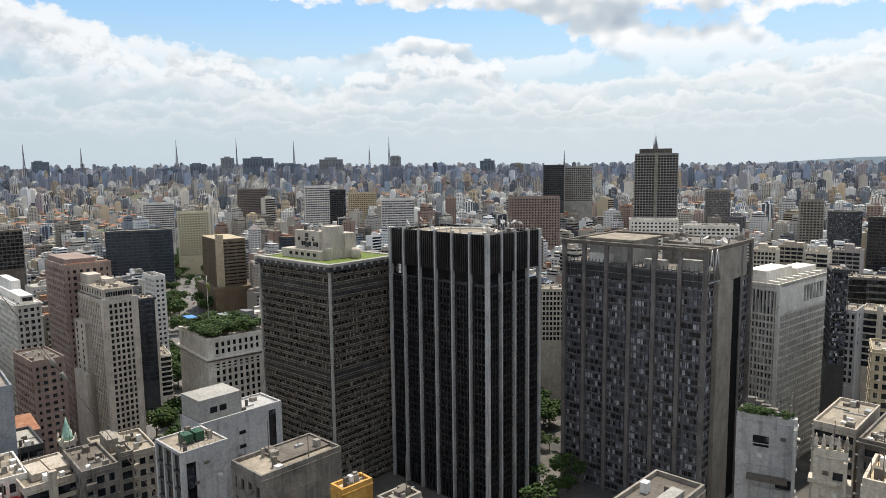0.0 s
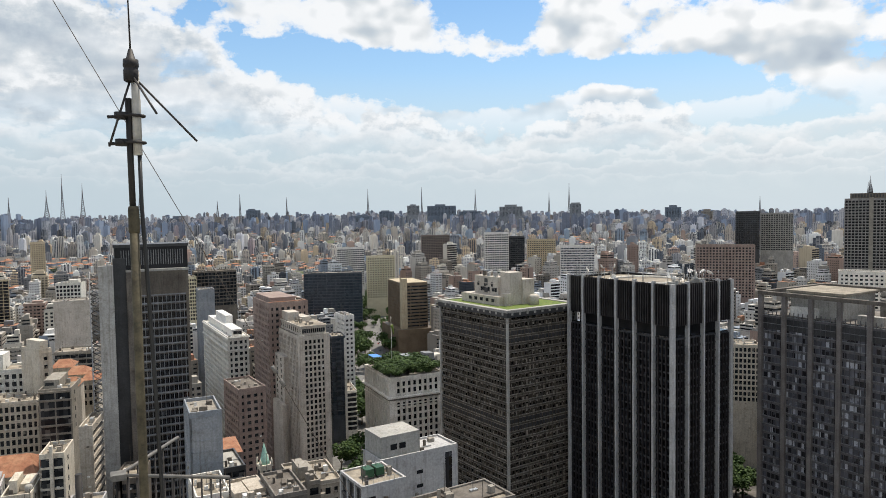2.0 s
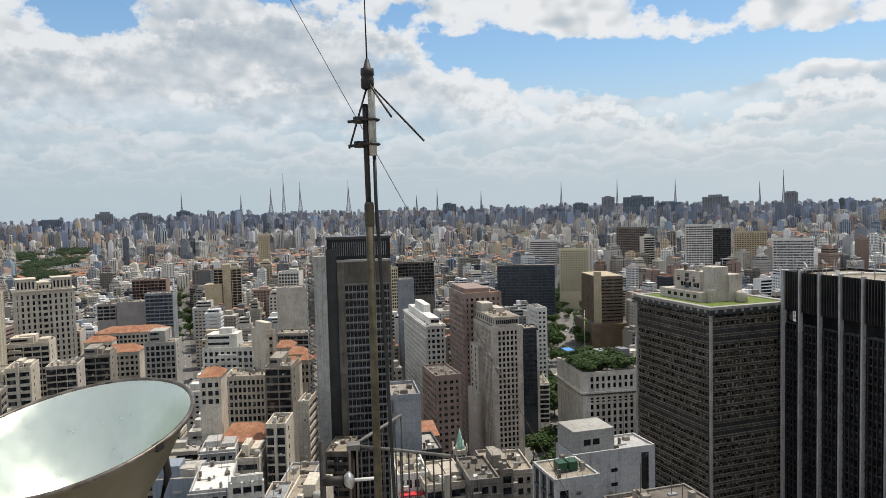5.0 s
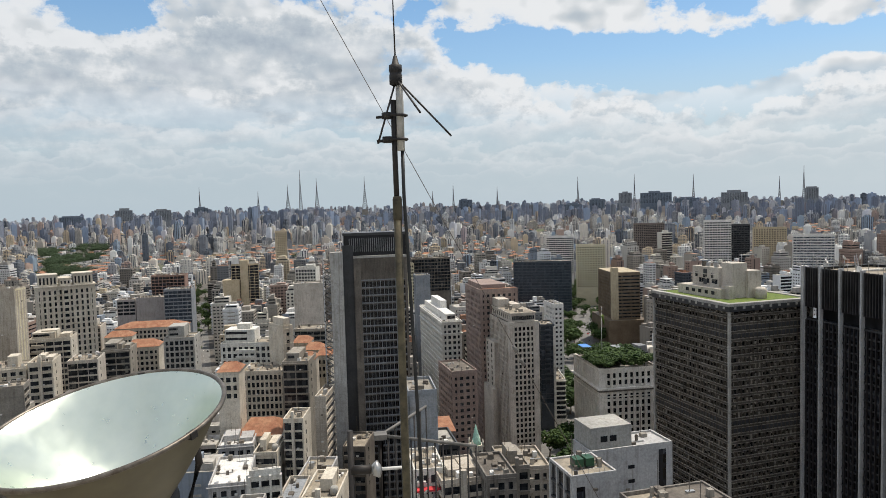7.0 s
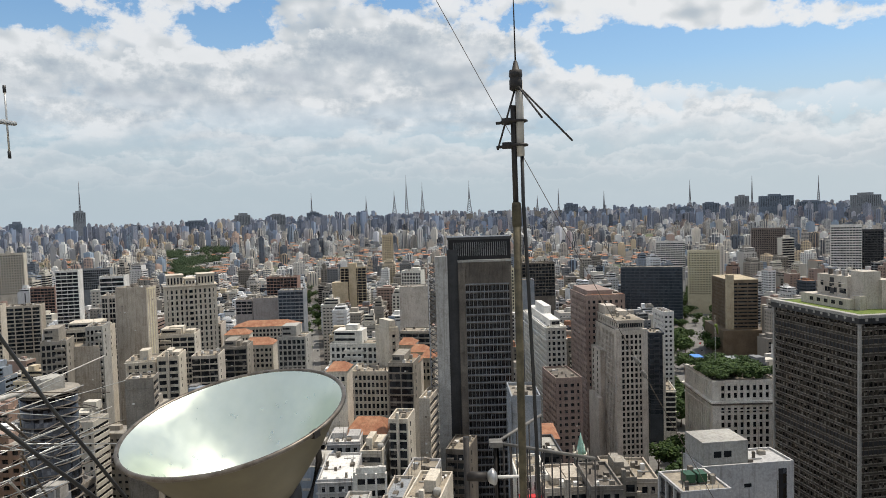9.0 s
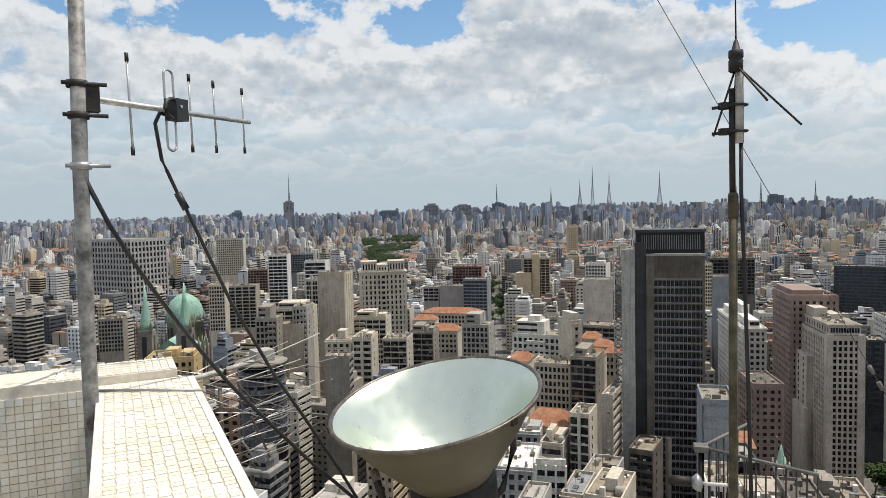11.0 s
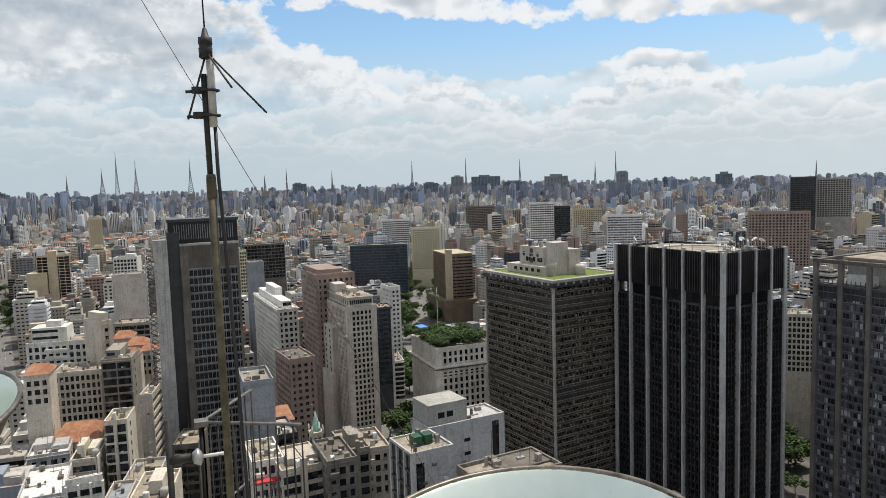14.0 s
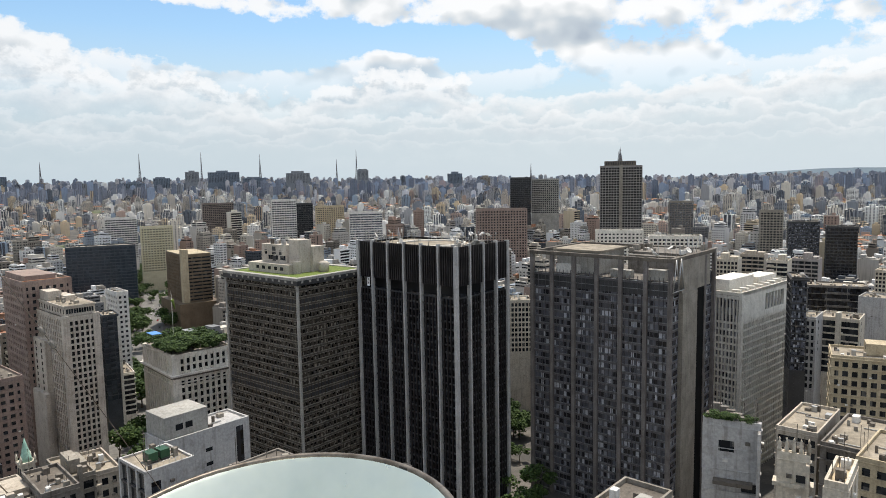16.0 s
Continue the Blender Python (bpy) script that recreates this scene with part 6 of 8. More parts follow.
fp = thing("flagpole", "white flagpole with a small green and yellow flag", "flagpole", gm @ pose(gx * 0.28, gy * 0.5, deck))
part("pole", tube([(0, 0, 0), (0, 0, 31.0)], 0.22, 8, 0.08), M["white_paint"], fp)
part("flag", tube([(0.3, 0.1, 26.0), (1.1, 0.2, 23.5), (1.6, 0.3, 20.6)], 0.9, 6, 0.3), M["lawn"], fp)

for i in range(11):
    v = heading(tree_rng.uniform(22.0, 23.9)) * tree_rng.choice((tree_rng.uniform(372, 410), tree_rng.uniform(430, 520)))
    tree(v.x, v.y, 0, tree_rng.uniform(12, 20))

# avenue trees and far green
for i in range(64):
    v = avenue(tree_rng.uniform(-20, AVENUE_LENGTH), tree_rng.choice((-1, -1, 1)) * tree_rng.uniform(15, 30))
    tree(v.x, v.y, 0, tree_rng.uniform(10, 19))
for d0, d1, many in ((285, 350, 9), (440, 520, 9), (585, 760, 12)):
    for i in range(many):
        v = heading(tree_rng.uniform(21.2, 22.7)) * tree_rng.uniform(d0, d1)
        tree(v.x, v.y, 0, tree_rng.uniform(13, 20))
for i in range(16):
    d = tree_rng.uniform(215, 390)
    v = heading(-8.8) * d + Vector((math.cos(radians(-8.8)), math.sin(radians(-8.8)), 0)) * tree_rng.uniform(-8, 8)
    tree(v.x, v.y, 0, tree_rng.uniform(8, 15))
for i in range(9):
    v = heading(tree_rng.uniform(79.5, 83.5)) * tree_rng.uniform(430, 500)
    tree(v.x, v.y, 0, tree_rng.uniform(12, 18), "leafy tree on the cathedral square")
for i in range(40):
    az, d = tree_rng.uniform(20, 70), tree_rng.uniform(700, 1050)
    v = heading(az) * d
    tree(v.x, v.y, 0, tree_rng.uniform(8, 15), "leafy tree between the blocks")


def park():
    """Groves of the far park and single trees between the houses."""
    rng = random.Random(8)
    bm_co, bm_f = [], []
    src = CROWNS[0]
    vs = np.array([v.co for v in src.vertices])[:450]
    fs = [tuple(p.vertices) for p in src.polygons if max(p.vertices) < 450]
    for i in range(1150):
        az0, d0, wide, deep = GROVES[i % len(GROVES)]
        az, d = az0 + rng.gauss(0, wide * 0.5), d0 + rng.gauss(0, deep * 0.5)
        if noise.noise(Vector((az * 2.2, d / 70, 3))) < -0.16:
            continue
        if i > 800:
            az, d = rng.uniform(-40, 90), rng.uniform(1100, 3600)
        v = heading(az) * d
        s = rng.uniform(9, 18)
        n = len(bm_co)
        z = terrain(v.x, v.y) + s * 0.35
        q = vs * (s * 0.8, s * 0.8, s * 0.6) + (v.x, v.y, z)
        bm_co += q.tolist()
        bm_f += [tuple(k + n for k in f) for f in fs]
    me = bpy.data.meshes.new("park_trees")
    me.from_pydata(bm_co, [], bm_f)
    me.shade_flat()
    me.materials.append(M["park_leaves"])
    tagged(part("park_trees", me, None, None), "dense green trees of a distant park", "trees", kind="stuff")


park()


# ---------------------------------------------------------------- cars on the avenue
def car(paint, m):
    ob = thing("car", f"{paint} car on the asphalt avenue", "car", m, group="cars on the avenue")
    b = prism([(-2.1, -0.85), (2.1, -0.85), (2.1, 0.85), (-2.1, 0.85)], 0.3, 0.85)
    part("body", b, M[{"white": "white_paint", "silver": "steel", "black": "black_metal", "red": "red_cloth"}[paint]], ob)
    bm = bmesh.new()
    lo = [bm.verts.new(p) for p in ((-1.5, -0.75, 0.85), (1.0, -0.75, 0.85), (1.0, 0.75, 0.85), (-1.5, 0.75, 0.85))]
    hi = [bm.verts.new(p) for p in ((-1.1, -0.62, 1.42), (0.4, -0.62, 1.42), (0.4, 0.62, 1.42), (-1.1, 0.62, 1.42))]
    skin(bm, [lo, hi])
    part("cabin", bm, M["smoked"], ob)
    for x in (-1.3, 1.3):
        for y in (-0.8, 0.8):
            part("wheel", lathe([(0.31, -0.1), (0.31, 0.1)], 12), M["cable"], ob, m=pose(x, y, 0.31, 90))
    return ob


M["cable"] = plain("black_rubber", (0.010, 0.010, 0.010), (0.02, 0.02, 0.02), 0.5)
protos = [car(p, pose(*avenue(40 + 13 * i, 3 * (-1) ** i), 0, 0, AVENUE_TURN)) for i, p in enumerate(("white", "silver", "black", "red"))]
for i in range(40):
    v = avenue(tree_rng.uniform(0, 640), tree_rng.choice((-10, -7, -4, 4, 7, 10)))
    copy_thing(protos[tree_rng.choice((0, 0, 1, 1, 2, 3))], pose(v.x, v.y, 0, 0, 0, AVENUE_TURN + tree_rng.uniform(-3, 3)))

for i in range(12):
    d, off = tree_rng.uniform(560, 1200), tree_rng.choice((-4, -1.5, 1.5, 4))
    v = heading(51.35) * d + Vector((math.cos(radians(51.35)), math.sin(radians(51.35)), 0)) * off
    copy_thing(protos[tree_rng.choice((0, 0, 1, 2))], pose(v.x, v.y, 0, 0, 0, 141.35))
for i in range(16):
    d = tree_rng.uniform(760, 1300)
    v = heading(51.35) * d + Vector((math.cos(radians(51.35)), math.sin(radians(51.35)), 0)) * tree_rng.choice((-7, 7))
    tree(v.x, v.y, 0, tree_rng.uniform(9, 16))


def road():
    k = material("avenue_asphalt", 0.9, 0.0, 0.2)
    f = k.noise(k.pos, 0.4, 5.0)
    k.put(k.bsdf.inputs["Base Color"], k.ramp(f, [(0.3, (0.13, 0.126, 0.12)), (0.7, (0.21, 0.205, 0.195))]))
    for i, (p0, p1, half) in enumerate(((NEAR_END - (FAR_END - NEAR_END) * 0.1, FAR_END, 13.0), (heading(51.35) * 470, heading(51.35) * 1400, 6.0))):
        v = (p1 - p0).normalized()
        r = Vector((v.y, -v.x, 0))
        bm = bmesh.new()
        q = [bm.verts.new(p + r * s) for p, s in ((p0, -half), (p0, half), (p1, half), (p1, -half))]
        for c in q:
            c.co.z = 0.06
        bm.faces.new(q)
        bmesh.ops.recalc_face_normals(bm, faces=bm.faces)
        road_ob = part("road" if i == 0 else "road_2", bm, k.mat, None)
        tagged(road_ob, "grey asphalt avenue with cars", "road", kind="structure")
        mark = box_mesh("lane_mark", -0.12, 0.12, -3, 3, 0.066, 0.075, M["white_paint"])
        for n in range(int((p1 - p0).length / 26)):
            p = p0 + v * (13 + n * 26)
            part("lane_mark", mark, None, road_ob, m=pose(p.x, p.y, 0, 0, 0, math.degrees(math.atan2(-v.x, v.y))))


road()

# ---------------------------------------------------------------- roofs below, along the lower edge of the view
lb, lbx, lby, lbh = tower("office_building", "white-walled office block with dark window strips and generators on its roof", 23.54, 21.74, 18.11, 125, 47, -21.5, 3.3, M["grey_white"], M["smoked"], 0.35,
                          band_mat=M["slate"], pier_w=0.5, step_x=40, step_y=3.4, proud=0.1, top=0.5, blind_x=True, roof=M["roofing_plain"])
cuboid("window_strip", 0.9, 2.6, -0.12, 0.2, 0, lbh - 2.2, M["smoked"], lb)
for k, x in enumerate((2.4, 4.6)):
    g = thing("generator", "green cabinet generator on the flat roof", "generator", lb.matrix_basis @ pose(x, 3.4, lbh - 0.25))
    cuboid("cabinet", 0, 1.7, 0, 2.3, 0.25, 1.75, M["generator_green"], g)
    cuboid("skid", 0.1, 1.6, -0.2, 2.5, 0, 0.25, M["slate"], g)
    part("exhaust", tube([(0.8, 1.8, 1.7), (0.8, 1.8, 2.3)], 0.09, 8), M["steel"], g)
    for j in range(3):
        cuboid("vent", -0.02, 0.04, 0.3 + j * 0.65, 0.8 + j * 0.65, 0.6, 1.4, M["slate"], g)
for k in range(9):
    part("roof_post", tube([(0.2 + k * (lbx - 0.4) / 8, 0.15, lbh), (0.2 + k * (lbx - 0.4) / 8, 0.15, lbh + 0.9)], 0.03, 5), M["steel"], lb)
part("roof_rail", tube([(0.2, 0.15, lbh + 0.9), (lbx - 0.2, 0.15, lbh + 0.9)], 0.03, 5), M["steel"], lb)
wb, wbx, wby, wbh = tower("office_building", "blank white party-wall office block", 21.6, 20.2, 13.8, 150, 47, -19.6, 3.3, M["grey_white"], M["smoked"], 0.5, pier_w=0, top=0.6, blind_x=True, blind_y=True, roof=M["grey_white"])
cuboid("lift_house", 0.6, 10.5, 1.0, 9.0, wbh - 0.4, wbh + 4.6, M["concrete_light"], wb)
for k in range(2):
    cuboid("lift_window", 3.0 + k * 2.2, 4.6 + k * 2.2, 0.9, 1.1, wbh + 1.3, wbh + 2.6, M["window"], wb)
for k in range(3):
    cuboid("slot_window", wbx * 0.45, wbx * 0.45 + 1.6, -0.1, 0.1, wbh - 5 - 3.2 * k, wbh - 4.2 - 3.2 * k, M["window"], wb)
cuboid("window_strip", wbx - 3.4, wbx - 1.6, -0.12, 0.2, 0, wbh - 1.5, M["smoked"], wb)
gb, gbx, gby, gbh = tower("office_building", "grey stained concrete block with a flat roof", 17.9, 15.6, 9.0, 106, 47, -23.9, 3.3, M["sooty_brown"], M["window"], 1.4, pier_w=1.2, step_x=30, step_y=2.4, proud=0.05, top=0.8, blind_x=True, roof=M["roofing_plain"])
cuboid("lower_roof", gbx * 0.35, gbx, gby * 0.3, gby, gbh - 0.5, gbh - 0.3, M["concrete_dark"], gb)
tower("building", "orange ochre rendered roof block", 9.9, 8.95, 6.4, 97, 44, -25.5, 3.2, M["orange"], M["window"], 1.8, pier_w=0, top=0.7, blind_x=True, blind_y=True, category="building", roof=M["tan"])
tower("building", "grey roof with a pale parapet", 6.0, 4.6, 2.2, 92, 44, -26.8, 3.2, M["concrete"], M["window"], 1.8, pier_w=0, top=0.7, blind_x=True, blind_y=True, category="building", roof=M["concrete_dark"])
ra, rax, ray_, rah = tower("building", "low grey concrete block with a cluttered flat roof", -10.2, -14.6, -21.2, 84, 46, -29.6, 3.2, M["concrete"], M["window"], 1.6, pier_w=1.2, step_x=3, step_y=3, top=0.9, category="building", roof=M["concrete_dark"])
cuboid("hatch", rax * 0.3, rax * 0.45, ray_ * 0.5, ray_ * 0.75, rah - 0.3, rah + 0.9, M["concrete_dark"], ra)
cuboid("hatch", rax * 0.55, rax * 0.8, ray_ * 0.1, ray_ * 0.35, rah - 0.3, rah + 0.6, M["concrete_light"], ra)
rg, rgx, rgy, rgh = tower("apartment_building", "white apartment block with an overgrown roof terrace", -23.42, -27.6, -28.8, 118, 62, -18.7, 3.6, M["grey_white"], M["window"], 2.0, pier_w=3.2, step_x=6, step_y=5.0, proud=0.05, top=1.0, category="apartment building")
cuboid("white_wall", -0.1, 0.3, -0.1, rgy + 0.1, rgh - 8.5, rgh - 0.9, M["grey_white"], rg)
cuboid("wall_opening", -0.16, 0.1, rgy * 0.45, rgy * 0.72, rgh - 5.2, rgh - 3.4, M["window"], rg)
cuboid("balcony", -1.6, 0.2, 1.0, rgy * 0.8, rgh - 10.4, rgh - 9.8, M["concrete_dark"], rg)
for k in range(9):
    p = rg.matrix_basis @ Vector((tree_rng.uniform(1, rgx - 1), tree_rng.uniform(1, rgy - 1), rgh - 0.3))
    tree(p.x, p.y, p.z - 0.4, tree_rng.uniform(1.0, 2.4), "shrub in a roof terrace pot", "roof terrace shrubs", 0.8)
for k in range(5):
    cuboid("planter", 0.6 + k * 1.5, 1.5 + k * 1.5, rgy * (0.2 + 0.13 * k), rgy * (0.2 + 0.13 * k) + 1.4, rgh - 0.5, rgh + 0.5, M["sooty_brown"], rg)
    cuboid("pergola_post", 0.5 + k * 1.7, 0.65 + k * 1.7, 0.9, 1.05, rgh - 0.5, rgh + 2.0, M["concrete"], rg)
    cuboid("pergola_beam", 0.4, rgx - 0.4, 1 + k * 1.6, 1.15 + k * 1.6, rgh + 1.9, rgh + 2.05, M["concrete_light"], rg)
on, onx, ony, onh = tower("apartment_building", "ornate old stone building with a tiled roof terrace and finials", -28.8, -31.0, -32.3, 112, 58, -20.4, 3.8, M["cream"], M["window"], 2.2, pier_w=2.6, step_x=4.2, step_y=4.2, proud=0.06, top=1.1, category="apartment building", roof=M["tan"])
for k in range(5):
    for x, y in ((0.2, 0.2 + k * (ony - 0.4) / 4), (0.2 + k * (onx - 0.4) / 4, 0.2)):
        part("finial", lathe([(0.3, 0), (0.3, 0.6), (0.18, 0.7), (0.32, 1.1), (0.1, 1.7), (0.16, 1.9), (0.02, 2.2)], 12, (x, y, onh)), M["cream"], on)
cuboid("cornice", -0.6, onx + 0.6, -0.6, ony + 0.6, onh - 5.2, onh - 4.6, M["cream"], on)
tower("building", "low block with a warm terracotta roof terrace", -32.0, -33.5, -40.0, 104, 50, -21.9, 3.4, M["cream"], M["window"], 1.9, pier_w=2.2, step_x=4, step_y=4, top=1.0, category="building", roof=M["tan"])
tower("apartment_building", "white apartment block with deep raking window boxes", 49.9, 48.3, 45.85, 176, 44, -20.0, 3.1, M["white_soft"], M["window"], 1.5, pier_w=0.5, step_x=2.6, step_y=2.6, proud=0.9, category="apartment building", roof=M["concrete_light"])
ch = thing("church_tower", "slim stone church tower with a green copper spire", "church tower", pose(*(heading(29.62) * 190), 0, 0, 47))
cuboid("shaft", -1.5, 1.5, -1.5, 1.5, 0, 73.4, M["cream"], ch)
for z in (67.2, 73.4):
    cuboid("cornice", -1.8, 1.8, -1.8, 1.8, z, z + 0.5, M["cream"], ch)
for k in range(4):
    for x in (-0.6, 0.6):
        part("arch_opening", box_mesh("arch_opening", x - 0.35, x + 0.35, -1.56, -1.4, 68.6, 72.4, M["slate"]), None, ch, m=pose(0, 0, 0, 0, 0, 90 * k))
    part("pinnacle", lathe([(0.3, 73.9), (0.28, 74.8), (0.03, 75.8)], 6, (1.5 * (1 if k % 2 else -1), 1.5 * (1 if k > 1 else -1), 0)), M["cream"], ch)
part("spire", lathe([(1.55, 73.9), (1.2, 75.0), (0.55, 77.6), (0.04, 79.6)], 8), M["copper_green"], ch)
part("cross", tube([(0, 0, 79.6), (0, 0, 80.8)], 0.05, 5), M["slate"], ch)
TAKEN.append((ch.matrix_basis.translation.x, ch.matrix_basis.translation.y, 8))
aw = thing("awning", "red shop awning over a pavement", "awning", pose(heading(34.7).x * 171, heading(34.7).y * 171, 68.3, 0, 0, 41))
part("cloth", prism([(0, 0), (9, 0), (9, 2.4), (0, 2.4)], 0, 0.5), M["red_cloth"], aw)
part("frame", tube([(0, 0, 0), (9, 0, 0)], 0.08, 6), M["steel"], aw)
part("wall_strut", tube([(4.5, 1.2, -68.3), (4.5, 1.2, 0)], 0.3, 6), M["steel"], aw)


# dark round tower with ribbed floors
def round_tower():
    c = heading(70.6) * 258
    h = top_at(-12.1, 250)
    ob = thing("round_office_tower", "dark curved office tower ringed with ribbed floor slabs", "office building", pose(c.x, c.y, 0))
    part("glazing", lathe([(8.4, 0), (8.4, h)], 40), M["smoked"], ob)
    rib = lathe([(8.3, 0), (9.0, 0.05), (9.05, 0.28), (8.3, 0.33)], 48, caps=False)
    me = bpy.data.meshes.new("floor_ring")
    rib.to_mesh(me)
    rib.free()
    me.materials.append(M["concrete_dark"])
    for k in range(int(h / 3.1)):
        part("floor_ring", me, None, ob, m=pose(0, 0, h - 0.85 - k * 3.1))
    part("roof", lathe([(9.2, h), (9.2, h + 0.6), (0.1, h + 0.6)], 40), M["concrete"], ob)
    cuboid("roof_house", -4, 3, -3, 4, h + 0.6, h + 4.5, M["concrete_light"], ob)
    TAKEN.append((c.x, c.y, 15))


round_tower()


# domed cathedral with two green spires
def cathedral():
    c = heading(76.4) * 655
    TAKEN.append((c.x, c.y, 52))
    for d in (590, 545, 500, 455):
        v = heading(77.9) * d
        TAKEN.append((v.x, v.y, 30))
    ob = thing("cathedral", "grey stone cathedral with a green copper dome and two spires", "cathedral", pose(c.x, c.y, -25, 0, 0, 60) @ Matrix.Scale(1.2, 4))
    st_, cg = M["concrete"], M["copper_green"]
    cuboid("nave", -16, 16, -34, 20, 0, 40, st_, ob)
    bm = bmesh.new()
    lo = [bm.verts.new(p) for p in ((-16, -34, 40), (16, -34, 40), (16, 20, 40), (-16, 20, 40))]
    hi = [bm.verts.new(p) for p in ((0, -34, 52), (0, 20, 52))]
    for f in ((lo[0], lo[1], hi[0]), (lo[1], lo[2], hi[1], hi[0]), (lo[2], lo[3], hi[1]), (lo[3], lo[0], hi[0], hi[1])):
        bm.faces.new(f)
    part("nave_roof", bm, cg, ob)
    for y in (-28, -18, -8, 2, 12):
        for s in (-1, 1):
            cuboid("buttress", s * 16 - 1.2, s * 16 + 1.2, y - 1, y + 1, 0, 44, st_, ob)
            part("pinnacle", lathe([(1.0, 44), (0.8, 46), (0.05, 51)], 6, (s * 16, y, 0)), st_, ob)
            cuboid("lancet", s * 16.05 - 0.1, s * 16.05 + 0.1, y + 3, y + 6, 14, 34, M["slate"], ob)
    part("drum", lathe([(13, 36), (13, 58), (13.8, 58.2), (13.8, 59.6)], 16, (0, 8, 0)), st_, ob)
    for k in range(16):
        a = 2 * math.pi * (k + 0.5) / 16
        part("drum_window", box_mesh("drum_window", 12.7, 13.1, -1.0, 1.0, 46, 55, M["slate"]), None, ob, m=pose(0, 8, 0, 0, 0, math.degrees(a)))
        part("drum_pinnacle", lathe([(0.8, 58), (0.7, 61), (0.05, 65)], 6, (13.8 * math.cos(a + 0.2), 8 + 13.8 * math.sin(a + 0.2), 0)), st_, ob)
    part("dome", lathe([(13.4, 59), (13.2, 64), (12.2, 69), (10.0, 73.5), (6.4, 77), (2.4, 79), (0.3, 79.6)], 32, (0, 8, 0)), cg, ob)
    for k in range(16):
        a = 2 * math.pi * k / 16
        part("dome_rib", tube([(13.5 * math.cos(a), 8 + 13.5 * math.sin(a), 59), (13.3 * math.cos(a), 8 + 13.3 * math.sin(a), 64), (10.1 * math.cos(a), 8 + 10.1 * math.sin(a), 73.6), (2.2 * math.cos(a), 8 + 2.2 * math.sin(a), 79.1)], 0.3, 5), cg, ob)
    part("lantern", lathe([(1.6, 79), (1.6, 83), (0.1, 87)], 10, (0, 8, 0)), cg, ob)
    for s in (-1, 1):
        x, y = s * 13, -38
        cuboid("tower", x - 5, x + 5, y - 5, y + 5, 0, 60, st_, ob)
        for k in range(4):
            part("belfry_slit", box_mesh("belfry_slit", -1.6, 1.6, -5.1, -4.9, 40, 56, M["slate"]), None, ob, m=pose(x, y, 0, 0, 0, 90 * k))
        for dx in (-4.5, 4.5):
            for dy in (-4.5, 4.5):
                part("tower_pinnacle", lathe([(0.9, 58), (0.8, 64), (0.05, 70)], 6, (x + dx, y + dy, 0)), st_, ob)
        part("spire", lathe([(4.6, 60), (4.0, 64), (1.6, 80), (0.1, 92)], 8, (x, y, 0)), cg, ob)


cathedral()

# ---------------------------------------------------------------- towers that stand out in the middle distance
for az_l, az_r, el, d, paint, glass, band, pw, lab in (
        (-8.05, -9.7, -0.15, 1150, "slate", "smoked", 1.0, 0.4, "dark glazed tower beside its twin"), (-9.75, -11.95, -0.3, 1180, "concrete_light", "window", 1.2, 1.0, "grey tower with a pale flank"),
        (-5.2, -9.4, -2.7, 820, "pink", "window", 1.4, 1.5, "wide pinkish apartment slab block"), (5.2, 2.5, -2.75, 900, "white_paint", "office_glass", 1.3, 0.3, "blue-glazed slab with white bands"),
        (11.35, 9.4, -1.6, 980, "white_paint", "window", 1.5, 0.6, "white stepped apartment tower block"), (9.45, 8.1, -1.95, 1040, "slate", "window", 1.2, 0.5, "dark green-grey office tower"),
        (7.9, 5.6, -2.2, 1120, "tan", "window", 1.6, 1.4, "tan rendered apartment tower"), (16.6, 14.25, -1.75, 1300, "haze_brown", "window", 1.2, 1.0, "brown concrete tower under construction"),
        (23.5, 21.3, -2.65, 1080, "white_paint", "window", 1.5, 0.4, "white office block with ribbon windows"), (21.1, 18.8, -3.4, 960, "yellow", "window", 1.6, 1.4, "pair of cream apartment blocks"),
        (69.7, 68.3, -3.4, 930, "grey_blue", "window", 1.5, 0.4, "slim white apartment tower"), (45.5, 44.6, -1.6, 1250, "tan", "window", 1.7, 1.5, "slender yellow apartment tower"),
        (-20.5, -22.3, -2.2, 1000, "concrete", "office_glass", 1.0, 0.6, "grey gridded office slab"), (-27.0, -28.6, -2.9, 900, "concrete", "window", 1.4, 1.2, "pale grey slab tower"),
        (-31.4, -33.4, -4.0, 760, "slate", "smoked", 0.8, 0.3, "dark glass office tower"), (-28.9, -31.0, -3.7, 800, "slate", "office_glass", 0.9, 0.5, "smoked glass office block"),
        (-14.9, -18.6, -4.5, 640, "stone", "window", 1.6, 1.6, "row of pale apartment blocks"), (-19.0, -23.0, -4.9, 600, "stone", "window", 1.6, 1.2, "beige rendered apartment slab")):
    tower("tower_block", lab, az_l, az_l - 0.02, az_r, d, (az_l + az_r) / 2 + 4, el, 3.1, M[paint], M[glass], band, pier_w=pw, step_x=3.4, step_y=3.4, ly=18, proud=0.05, category="tower block", shown=18)

